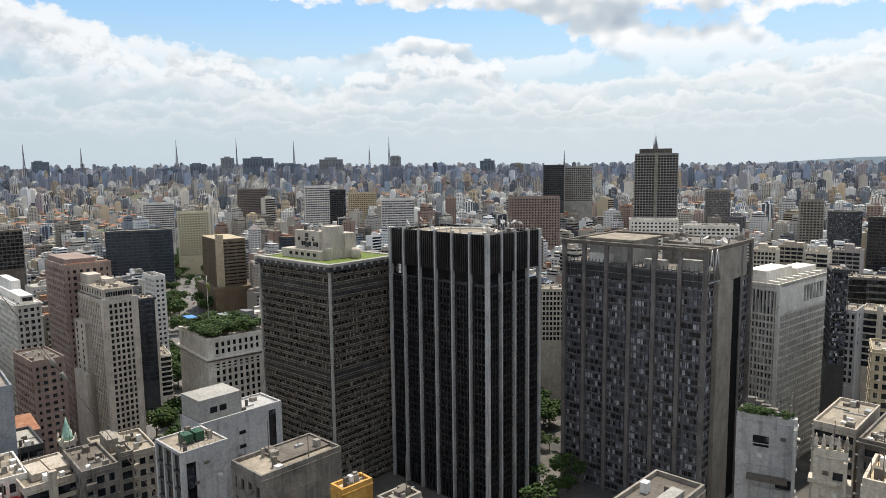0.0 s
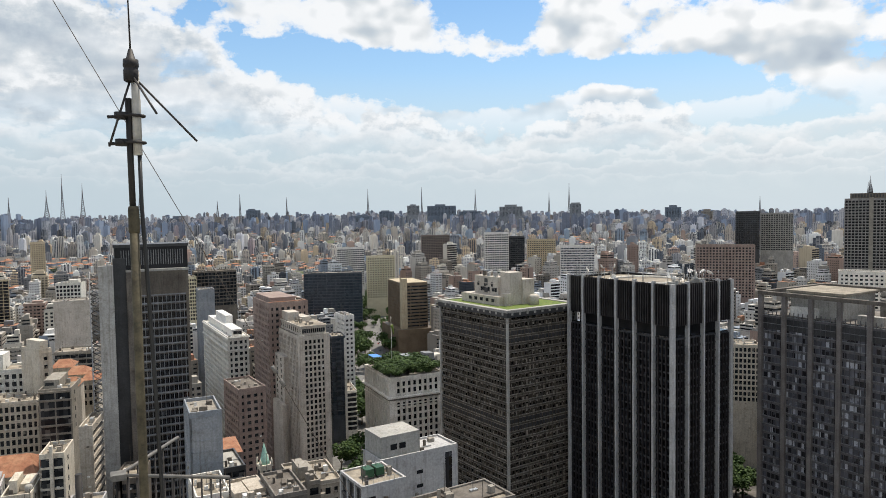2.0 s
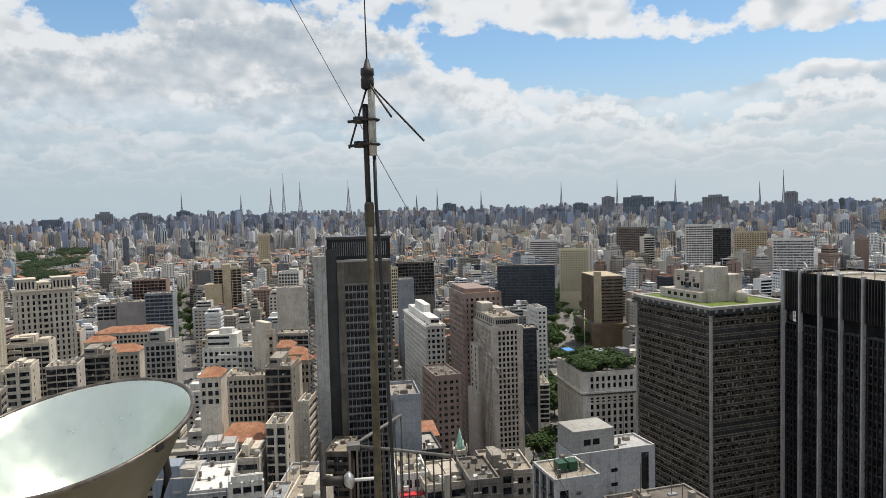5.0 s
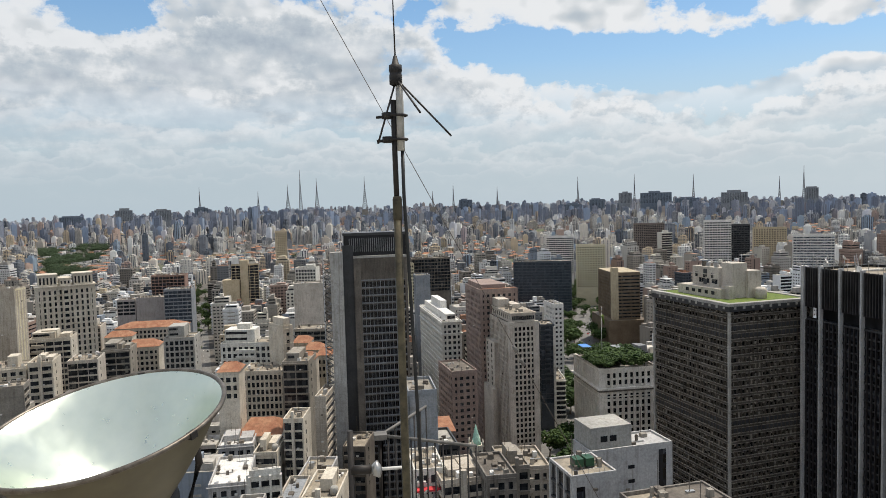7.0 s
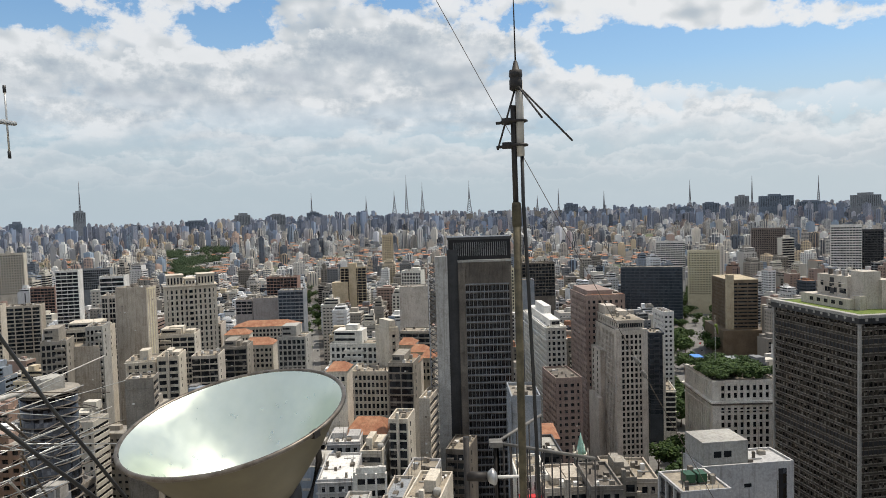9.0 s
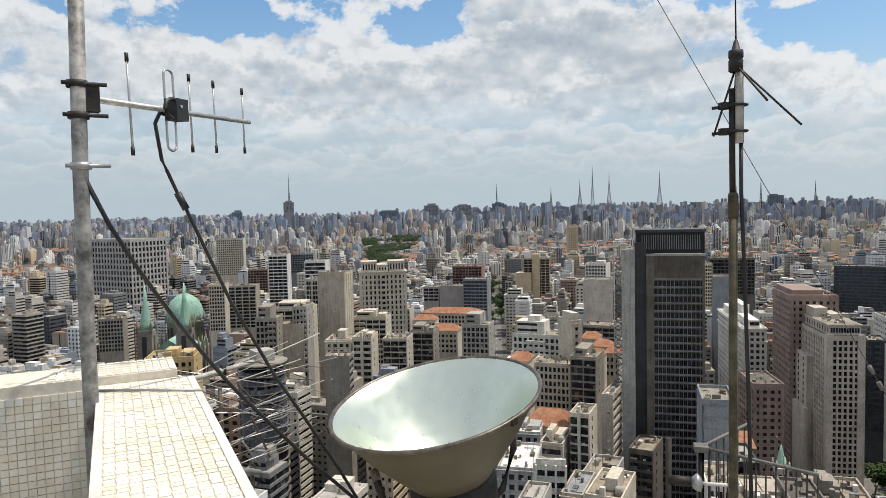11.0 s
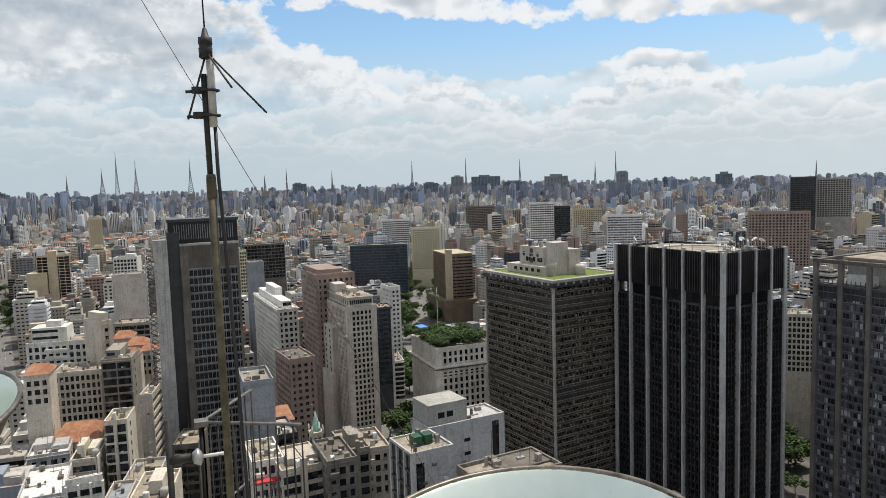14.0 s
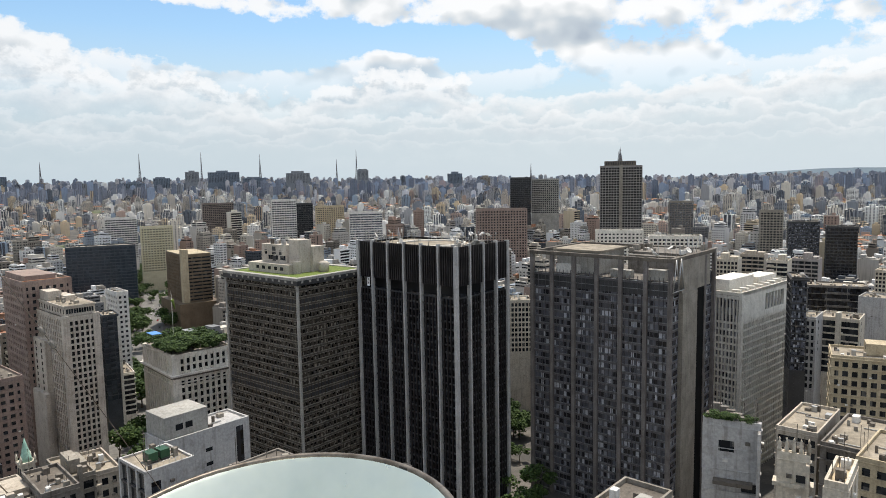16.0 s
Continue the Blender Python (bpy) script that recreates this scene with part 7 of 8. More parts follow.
# cap and mast on the tall dark tower
cap = thing("roof_plant", "two-storey roof plant with a cluster of antennas", "roof plant", pose(*(heading(-16.75) * 940), 0, 0, -17))
cap.location.z = top_at(0.65, 930)
cuboid("plant_room", -20, 20, 1, 16, 0, 6.0, M["concrete_dark"], cap)
for k in range(12):
    cuboid("louvre", -18 + k * 3, -16.6 + k * 3, 0.8, 1.1, 1.2, 5.0, M["slate"], cap)
for k in range(7):
    part("antenna", tube([(k * 0.9 - 3, 8, 6), (k * 0.6 - 2, 8, 12 + (7, 3, 9, 14, 10, 5, 2)[k])], 0.45, 5, 0.2), M["lattice"], cap)


# ---------------------------------------------------------------- broadcasting masts on the ridge
def tv_mast(az, el, d, wide, levels=14):
    v = heading(az) * d
    z0, z1 = terrain(v.x, v.y) + 45, top_at(el, d)
    h = z1 - z0
    ob = thing("broadcast_mast", "tall red and white lattice broadcasting mast", "mast", pose(v.x, v.y, z0, 0, 0, az), group="masts on the ridge")
    half = lambda t: wide / 2 * (1 - t) ** 1.5 + 0.5
    cs = [(-1, -1), (1, -1), (1, 1), (-1, 1)]
    for sx_, sy_ in cs:
        part("leg", tube([(sx_ * half(t), sy_ * half(t), h * t * 0.8) for t in np.linspace(0, 1, 9)], 1.25, 5), M["lattice"], ob)
    bm = bmesh.new()
    for k in range(levels):
        t0, t1 = k / levels, (k + 1) / levels
        for i in range(4):
            (ax, ay), (bx, by) = cs[i], cs[(i + 1) % 4]
            for p, q in (((ax * half(t0), ay * half(t0), h * 0.8 * t0), (bx * half(t1), by * half(t1), h * 0.8 * t1)), ((bx * half(t0), by * half(t0), h * 0.8 * t0), (ax * half(t1), ay * half(t1), h * 0.8 * t1))):
                tb = tube([p, q], 0.8, 4)
                me = bpy.data.meshes.new("t")
                tb.to_mesh(me)
                tb.free()
                bm.from_mesh(me)
                bpy.data.meshes.remove(me)
    part("bracing", bm, M["lattice"], ob)
    part("top_pole", tube([(0, 0, h * 0.78), (0, 0, h)], 1.5, 6, 0.8), M["lattice"], ob)
    cuboid("base_building", -15, 15, -12, 12, -60, 2, M["concrete"], ob)


for az, el, wd in ((44.4, 2.1, 26), (43.4, 3.25, 18), (42.1, 2.6, 24), (38.25, 2.65, 26), (46.7, 1.6, 16), (32.7, 1.3, 12), (31.0, 1.8, 8), (51.1, 2.0, 12), (67.95, 3.1, 16), (20.9, 2.1, 12), (16.5, 2.2, 8), (12.1, 2.0, 14), (6.1, 1.6, 10),
                   (4.5, 2.3, 12), (-9.7, 1.0, 8), (27.4, 1.5, 8)):
    tv_mast(az, el, 3300, wd)

# the tallest roofs of the skyline, most in blue-grey that stands for haze
sky_rng = random.Random(77)
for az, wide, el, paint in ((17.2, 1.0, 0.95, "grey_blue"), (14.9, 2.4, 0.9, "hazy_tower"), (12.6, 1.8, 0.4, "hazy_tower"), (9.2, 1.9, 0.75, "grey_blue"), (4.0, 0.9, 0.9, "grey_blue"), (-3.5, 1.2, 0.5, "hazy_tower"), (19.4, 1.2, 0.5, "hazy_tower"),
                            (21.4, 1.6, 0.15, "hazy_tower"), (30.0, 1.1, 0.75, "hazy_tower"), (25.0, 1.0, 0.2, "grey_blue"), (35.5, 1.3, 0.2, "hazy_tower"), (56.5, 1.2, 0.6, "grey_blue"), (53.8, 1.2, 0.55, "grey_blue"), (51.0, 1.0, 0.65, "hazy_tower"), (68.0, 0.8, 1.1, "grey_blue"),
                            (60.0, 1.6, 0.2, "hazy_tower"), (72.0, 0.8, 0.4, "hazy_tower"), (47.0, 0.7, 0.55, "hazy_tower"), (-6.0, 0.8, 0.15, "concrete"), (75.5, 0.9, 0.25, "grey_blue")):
    tw, tx, ty, th = tower("tower_block", "tall tower on the skyline, tinted blue-grey for haze", az + wide * 0.5, az + wide * 0.47, az - wide * 0.5, 3000, az + 5, el - 0.25, 3.6, M[paint], M["window"], 2.0, pier_w=2.4, step_x=6, step_y=8, ly=28, proud=0.1, category="tower block", shown=11)
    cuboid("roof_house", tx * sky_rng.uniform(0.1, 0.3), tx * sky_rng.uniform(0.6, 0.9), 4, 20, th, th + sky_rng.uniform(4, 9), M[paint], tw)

# ---------------------------------------------------------------- the roof that the camera stands over: masts, lamps, parapet
STAND = Vector((-0.175, -0.077, 140.089))


def seen(az, el, d, eye=STAND):
    """A point d metres away (along the ground) from the eye, on that bearing and height."""
    v = heading(az)
    return Vector((eye.x + v.x * d, eye.y + v.y * d, eye.z + d * math.tan(radians(el))))


M["dark_iron"] = plain("sooted_iron", (0.018, 0.016, 0.015), (0.04, 0.034, 0.03), 0.6, 0.3, 14)
M["old_pipe"] = plain("lichen_stained_pipe", (0.045, 0.037, 0.021), (0.125, 0.105, 0.062), 0.75, 0.2, 9, bump=0.4)
M["rust"] = plain("rusty_steel", (0.075, 0.055, 0.042), (0.17, 0.145, 0.12), 0.75, 0.3, 12)
M["alu"] = plain("dull_aluminium", (0.42, 0.41, 0.38), (0.60, 0.59, 0.56), 0.4, 0.7, 10)
M["fibreglass"] = plain("worn_white_sleeve", (0.34, 0.32, 0.28), (0.55, 0.53, 0.49), 0.6, 0, 7)
M["rim_steel"] = plain("worn_rim_steel", (0.090, 0.073, 0.057), (0.204, 0.179, 0.151), 0.4, 0.6, 9.0)
M["lamp_inside"] = plain("lamp_reflector_enamel", (0.66, 0.72, 0.625), (0.75, 0.80, 0.70), 0.30, 0.9, 1.3, 0.7)
M["lamp_outside"] = plain("lamp_olive_paint", (0.106, 0.090, 0.052), (0.145, 0.126, 0.076), 0.55, 0, 2.0)
M["pole_paint"] = plain("flaking_grey_paint", (0.07, 0.065, 0.06), (0.40, 0.39, 0.37), 0.6, 0.1, 9)
M["rail_paint"] = plain("weathered_rail_paint", (0.10, 0.095, 0.085), (0.19, 0.18, 0.165), 0.7, 0.2, 12)
M["mortar"] = plain("tile_joint", (0.575, 0.519, 0.425), (0.713, 0.661, 0.562), 0.9, 0, 20)


def tile_paint():
    k = material("cream_ceramic_tile", 0.45, 0.0, 0.4)
    rnd = k.n("ShaderNodeObjectInfo").outputs["Random"]
    isl = k.n("ShaderNodeNewGeometry").outputs["Random Per Island"]
    mixv = k.m("FRACT", k.m("ADD", rnd, isl))
    col = k.ramp(mixv, [(0.0, (0.72, 0.66, 0.53)), (0.5, (0.79, 0.74, 0.63)), (1.0, (0.82, 0.79, 0.71))])
    col = k.mix(k.ramp(k.noise(k.pos, 3.0, 5.0), [(0.4, 0.0), (0.75, 0.5)]), col, (0.42, 0.37, 0.28, 1))
    k.put(k.bsdf.inputs["Base Color"], col)
    return k.mat


M["tile"] = tile_paint()


def radio_mast():
    x, y, z = -2.765, 3.905, 139.965
    ob = thing("radio_mast", "stained steel pipe mast with a ground-plane whip antenna", "antenna mast", pose(x, y, z))
    right = Vector((math.cos(radians(34.5)), math.sin(radians(34.5)), 0))
    away = Vector((-right.y, right.x, 0))
    part("lower_pipe", tube([(0, 0, -3.5), (0.004, 0, -2.2), (0, 0, -1.0), (0, 0, 0.19)], 0.0265, 14), M["old_pipe"], ob)
    part("coupling", lathe([(0.030, 0.03), (0.032, 0.05), (0.032, 0.17), (0.028, 0.19), (0.020, 0.195)], 18), M["old_pipe"], ob)
    part("upper_pipe", tube([(-0.004, 0, 0.18), (-0.008, 0, 0.5), (-0.01, 0, 0.84)], 0.0185, 12), M["dark_iron"], ob)
    o = right * 0.036
    part("sleeve", lathe([(0.026, 0.5), (0.026, 0.83), (0.024, 0.84), (0.0235, 1.0)], 18, (o.x, o.y, 0)), M["fibreglass"], ob)
    part("whip_base", lathe([(0.030, 0.965), (0.043, 0.975), (0.044, 1.035), (0.040, 1.04), (0.040, 1.05), (0.045, 1.06), (0.043, 1.10), (0.026, 1.105), (0.012, 1.16), (0.006, 1.165)], 20, (o.x * 0.4, o.y * 0.4, -0.03)), M["dark_iron"], ob)
    part("whip", tube([(o.x * 0.4, o.y * 0.4, 1.12), (o.x * 0.2, o.y * 0.2, 1.8)], 0.0055, 8, 0.0025), M["dark_iron"], ob)
    hub = Vector((o.x * 0.5, o.y * 0.5, 0.98))
    for tip in (right * 0.375 - away * 0.06 + Vector((0, 0, 0.585)), right * 0.165 - away * 0.40 + Vector((0, 0, 0.70)), right * -0.115 - away * 0.05 + Vector((0, 0, 0.545)), right * 0.01 + away * 0.42 + Vector((0, 0, 0.66))):
        part("radial", tube([hub, hub.lerp(tip, 0.5), tip], 0.0065, 8), M["dark_iron"], ob)
    for zc in (0.735, 0.575):
        u = [Vector((math.cos(a), math.sin(a), 0)) for a in np.linspace(0, 2 * math.pi, 15)[:-1]]
        part("clamp", tube([Vector((o.x * 0.5, o.y * 0.5, zc)) + right * (q.x * 0.062) + away * (q.y * 0.045) for q in u + u[:1]], 0.009, 8), M["dark_iron"], ob)
        part("clamp_block", lathe([(0.038, -0.02), (0.038, 0.02)], 10, (-right.x * 0.05, -right.y * 0.05, zc)), M["dark_iron"], ob)
        part("clamp_bolt", tube([right * 0.01 + Vector((0, 0, zc)), right * -0.125 + Vector((0, 0, zc - 0.01))], 0.010, 8), M["dark_iron"], ob)
    part("feed_cable", tube([right * 0.045 + Vector((0, 0, 0.5)), right * 0.046 + Vector((0, 0, 0.2)), right * 0.062 + Vector((0, 0, -0.2)), right * 0.085 + Vector((0, 0, -0.9)), right * 0.115 + Vector((0, 0, -2.0)), right * 0.12 + Vector((0, 0, -3.45))], 0.0125, 10), M["cable"], ob)
    WIRE = [Vector((-4.372, 3.102, 144.0)), Vector((-1.36, 5.66, 136.52))]
    wire = thing("guy_wire", "thin slack steel guy wire", "wire")
    part("strand", tube(sag(WIRE[0], WIRE[1], 0.01, 10), 0.0027, 6), M["rust"], wire)
    knot, along = Vector((-2.33, 4.835, 138.92)), (WIRE[1] - WIRE[0]).normalized()
    for k in (-0.06, 0.06):
        part("insulator", tube([knot + along * (k - 0.03), knot + along * k, knot + along * (k + 0.03)], 0.014, 8), M["rail_paint"], wire)
    for t_ in (0.0, 1.0):
        p = sag(WIRE[0], WIRE[1], 0.02, 10)[0 if t_ == 0 else -1]
        part("end_eye", lathe([(0.006, -0.02), (0.012, 0), (0.006, 0.02)], 8, p), M["dark_iron"], wire)


def flood_lamp(name, centre, lean, r, turn, clip):
    """A wide bowl-shaped floodlight that points up from a yoke."""
    ax = Vector((lean[0], lean[1], 1)).normalized()
    m = Matrix.Translation(centre) @ ax.to_track_quat("Z", "Y").to_matrix().to_4x4() @ pose(0, 0, 0, 0, 0, turn)
    ob = thing(name, "large bowl-shaped floodlight with a pale enamelled reflector, pointing up", "floodlight", m)
    outer = [(r * 0.34, -r * 0.80), (r * 0.40, -r * 0.79), (r * 0.56, -r * 0.60), (r * 0.75, -r * 0.36), (r * 0.89, -r * 0.15), (r * 0.985, -0.012), (r * 0.99, 0.0)]
    inner = [(r * 0.985, 0.004), (r * 0.96, -0.012), (r * 0.87, -r * 0.15), (r * 0.73, -r * 0.35), (r * 0.54, -r * 0.585), (r * 0.36, -r * 0.74), (r * 0.02, -r * 0.76)]
    part("shell", lathe(outer, 64, caps=False), M["lamp_outside"], ob, "olive-beige painted outer shell")
    part("reflector", lathe(inner, 64, caps=False), M["lamp_inside"], ob, "glossy pale grey reflector")
    bm = bmesh.new()
    rings = []
    for i in range(72):
        a = 2 * math.pi * i / 72
        d = Vector((math.cos(a), math.sin(a), 0))
        rings.append([bm.verts.new(d * (r + 0.019 * math.cos(b)) + Vector((0, 0, 0.019 * math.sin(b)))) for b in np.linspace(0, 2 * math.pi, 9)[:-1]])
    skin(bm, rings, False, True)
    part("rim", bm, M["rim_steel"], ob, "worn rolled steel rim")
    q = m.inverted() @ clip
    first = math.degrees(math.atan2(q.y, q.x))
    for a in (first, first + 120, first + 240):
        c = part("rim_clip", box_mesh("rim_clip", r - 0.02, r + 0.024, -0.03, 0.03, -0.035, 0.014, M["dark_iron"]), None, ob, m=pose(0, 0, 0, 0, 0, a))
        part("clip_screw", tube([(r + 0.005, -0.06, -0.012), (r + 0.005, 0.06, -0.012)], 0.008, 8), M["rust"], c)
    part("neck", lathe([(r * 0.20, -r * 1.30), (r * 0.36, -r * 1.24), (r * 0.41, -r * 1.05), (r * 0.43, -r * 0.86), (r * 0.40, -r * 0.785)], 32), M["dark_iron"], ob)
    for s in (-1, 1):
        part("yoke_arm", tube([(s * r * 0.72, 0, -r * 0.50), (s * r * 0.70, 0, -r * 0.78), (s * r * 0.5, 0, -r * 1.15), (0, 0, -r * 1.42)], 0.032, 8), M["dark_iron"], ob)
        part("pivot", lathe([(0.05, -0.03), (0.05, 0.03)], 14), M["rust"], ob, m=pose(s * r * 0.72, 0, -r * 0.5, 0, 90, 0))
    foot = m @ Vector((0, 0, -r * 1.42))
    post = part("post", tube([(0, 0, 0), (0, 0, -(foot.z - 136.5))], 0.05, 12), M["dark_iron"], ob)
    post.matrix_basis = m.inverted() @ Matrix.Translation(foot)
    for s in (-1, 1):
        leg = part("leg", tube([(0, 0, -0.05), (s * 0.55, -0.2, -(foot.z - 136.5))], 0.03, 8), M["rust"], ob)
        leg.matrix_basis = m.inverted() @ Matrix.Translation(foot)
    return ob


def yagi():
    foot = seen(82.9, 0, 2.72)
    ob = thing("yagi_antenna", "five-element aluminium yagi antenna on a flaking grey pole", "antenna", pose(foot.x, foot.y, 0))
    loc = lambda p: p - Vector((foot.x, foot.y, 0))
    top, low = loc(seen(82.5, 17.0, 2.70)), loc(seen(82.9, -30.0, 2.72))
    low.z = 138.196
    part("pole", tube([low, loc(seen(82.9, -7.2, 2.72)), loc(seen(82.8, 3.8, 2.715)), top], 0.0255, 16), M["pole_paint"], ob)
    a, b = loc(seen(82.0, 8.62, 2.75)), loc(seen(70.8, 7.2, 3.80))
    eye = loc(STAND)

    def along(az):
        h, d = heading(az), b - a
        return ((a.x - eye.x) * h.y - (a.y - eye.y) * h.x) / (d.y * h.x - d.x * h.y)
    part("boom", tube([a, b], 0.0115, 12), M["alu"], ob)
    up = Vector((0.0, 0.0, 1.0)) - (b - a).normalized() * 0.035
    for az, half in ((79.15, 0.190), (74.95, 0.168), (73.22, 0.165), (71.13, 0.162)):
        p = a.lerp(b, along(az))
        q = p + Vector((0.012, -0.012, 0))
        el_ = part("element", tube([q - up * half, q + up * half], 0.0045, 8), M["alu"], ob)
        for s in (-1, 1):
            part("cap", tube([q + up * s * (half - 0.03), q + up * s * (half + 0.003)], 0.0075, 8), M["cable"], el_)
    p = a.lerp(b, along(76.55))
    ax = (b - a).normalized()
    loop = []
    for i in range(49):
        u = i / 48 * 2 * math.pi
        cx, cz = math.cos(u), math.sin(u)
        loop.append(p + ax * (0.034 * cx) + up * (0.145 * (1 if cz >= 0 else -1) * min(1, abs(cz) * 4) if abs(cz) < 0.25 else 0.145 * (1 if cz > 0 else -1) + 0.022 * cz))
    part("folded_dipole", tube(loop, 0.005, 8), M["alu"], ob)
    side = ax.cross(up).normalized()
    bx = part("feed_box", box_mesh("feed_box", -0.044, 0.044, -0.028, 0.028, -0.045, 0.045, M["cable"]), None, ob)
    bx.matrix_basis = Matrix.Translation(p + side * 0.03) @ Matrix((ax, side, up)).transposed().to_4x4()
    part("box_screw", lathe([(0.007, 0), (0.006, 0.005)], 10), M["alu"], bx, m=pose(-0.012, 0.028, 0.012, -90))
    part("cable_loop", tube([p + ax * (-0.04 + 0.055 * math.cos(t) - 0.02) + up * (0.0 + 0.04 * math.sin(t)) + side * 0.05 for t in np.linspace(-0.6, 4.6, 16)], 0.0085, 8), M["cable"], ob)
    # clamps on the pole
    for el_, s in ((9.6, 1.0), (7.4, 1.0), (3.8, 0.9)):
        c = loc(seen(82.75, el_, 2.715))
        part("clamp", lathe([(0.034, -0.012), (0.036, 0), (0.034, 0.012)], 16, c), M["dark_iron"] if el_ > 5 else M["steel"], ob)
        part("clamp_bolt", tube([c + Vector((0.02, -0.05, 0)), c + Vector((0.02, 0.09, 0))], 0.007, 8), M["dark_iron"] if el_ > 5 else M["steel"], ob)
    part("clamp_block", box_mesh("clamp_block", -0.022, 0.022, 0.0, 0.045, -0.045, 0.045, M["dark_iron"]), None, ob, m=Matrix.Translation(loc(seen(82.3, 8.6, 2.72))))
    run1 = [loc(seen(az, el, d)) for az, el, d in ((76.6, 7.6, 3.16), (77.3, 7.75, 3.12), (77.65, 7.0, 3.1), (77.3, 4.3, 3.12), (76.3, 1.8, 3.15), (75.7, 0.5, 3.15), (72.7, -6.8, 3.2), (69.6, -12.7, 3.25), (67.2, -16.4, 3.3), (64.6, -20.4, 3.35), (62.0, -24.5, 3.4), (59, -29, 3.45))]
    part("feed_cable", tube([run1[i // 3].lerp(run1[i // 3 + 1], (i % 3) / 3) for i in range(3 * (len(run1) - 1))] + run1[-1:], 0.0078, 8), M["cable"], ob)
    part("cable_joint", tube([run1[4], run1[5]], 0.016, 10), M["cable"], ob)
    run2 = [loc(seen(az, el, d)) for az, el, d in ((82.6, 3.0, 2.70), (81.1, -0.5, 2.75), (79.5, -3.5, 2.8), (77.9, -6.2, 2.85), (76.0, -9.2, 2.95), (73.0, -13.2, 3.05), (69.8, -16.7, 3.15), (66.8, -19.7, 3.25), (63.4, -22.6, 3.35), (58, -30, 3.5))]
    part("second_cable", tube(run2, 0.0085, 8), M["cable"], ob)
    ob.matrix_basis = Matrix.Translation(STAND) @ Matrix.Scale(1.9, 4) @ Matrix.Translation(-STAND) @ ob.matrix_basis


def tiled_parapet():
    ang = math.degrees(math.atan2(-0.155, 0.988))
    top = 138.86
    o = Vector((-5.80, 0.672, 0))
    wall = tagged(part("parapet_wall", box_mesh("parapet_wall", 0, 4.6, 0.0, 0.66, 136.5, top - 0.008, M["mortar"]), None, None, m=pose(o.x, o.y, 0, 0, 0, ang)), "low parapet faced with small cream ceramic tiles", "parapet", kind="structure")
    back = tagged(part("parapet_wall_2", box_mesh("parapet_wall_2", -0.5, -0.003, -5.0, 0.55, 136.5, top + 0.06, M["mortar"]), None, None, m=pose(o.x, o.y, 0, 0, 0, ang)), "low parapet faced with small cream ceramic tiles", "parapet", kind="structure")
    tw, tl = 0.0565, 0.049
    bm = bmesh.new()
    bmesh.ops.create_cube(bm, size=1, matrix=Matrix.Diagonal((tl - 0.0035, tw - 0.003, 0.01, 1)))
    for v in bm.verts:
        if v.co.z > 0:
            v.co.x *= 0.95
            v.co.y *= 0.92
    me = bpy.data.meshes.new("tile")
    bm.to_mesh(me)
    bm.free()
    me.materials.append(M["tile"])
    rng = random.Random(4)
    rest, count = Boxes(), 0
    for i in range(62):
        for j in range(10):
            x, y = 3.02 - i * tl, 0.075 + j * tw + (0.0 if i % 2 else 0.003)
            if count < 300 and i < 30:
                part("tile", me, None, wall, m=pose(x, y, top - 0.005 + rng.uniform(-0.001, 0.002), rng.uniform(-0.6, 0.6), rng.uniform(-0.6, 0.6), rng.uniform(-0.3, 0.3)))
                count += 1
            elif x > 0.02:
                rest.add(x - tl / 2 + 0.002, x + tl / 2 - 0.002, y - tw / 2 + 0.0017, y + tw / 2 - 0.0017, top - 0.008, top + rng.uniform(-0.001, 0.002))
    for y0, y1 in ((-0.004, 0.044), (0.615, 0.664)):
        part("edge_strip", box_mesh("edge_strip", 0.02, 4.6, y0, y1, top - 0.02, top + 0.003, M["white_paint"]), None, wall, "white painted edge")
    tagged(part("coping_tiles", rest.mesh("coping_tiles", [M["tile"]]), None, wall), "cream coping tiles", kind="stuff")
    face = Boxes()
    for i in range(14):
        for j in range(30):
            face.add(-0.003, 0.006, -0.03 - (j + 1) * 0.055, -0.035 - j * 0.055, top - 0.02 - (i + 1) * 0.055, top - 0.025 - i * 0.055)
    for i in range(16):
        for j in range(6):
            face.add(-0.49 + j * 0.08, -0.42 + j * 0.08, 0.5 - i * 0.055, 0.545 - i * 0.055, top + 0.058, top + 0.068)
    tagged(part("wall_tiles", face.mesh("wall_tiles", [M["tile"]]), None, back), "square beige wall tiles", kind="stuff")
    tagged(part("flashing", tube([(-5.60, 0.64, top + 0.012), (-5.36, 0.95, top + 0.014), (-5.13, 1.24, top + 0.012)], 0.009, 6), M["steel"], None), "dark seam strip across the coping", "flashing", kind="structure")


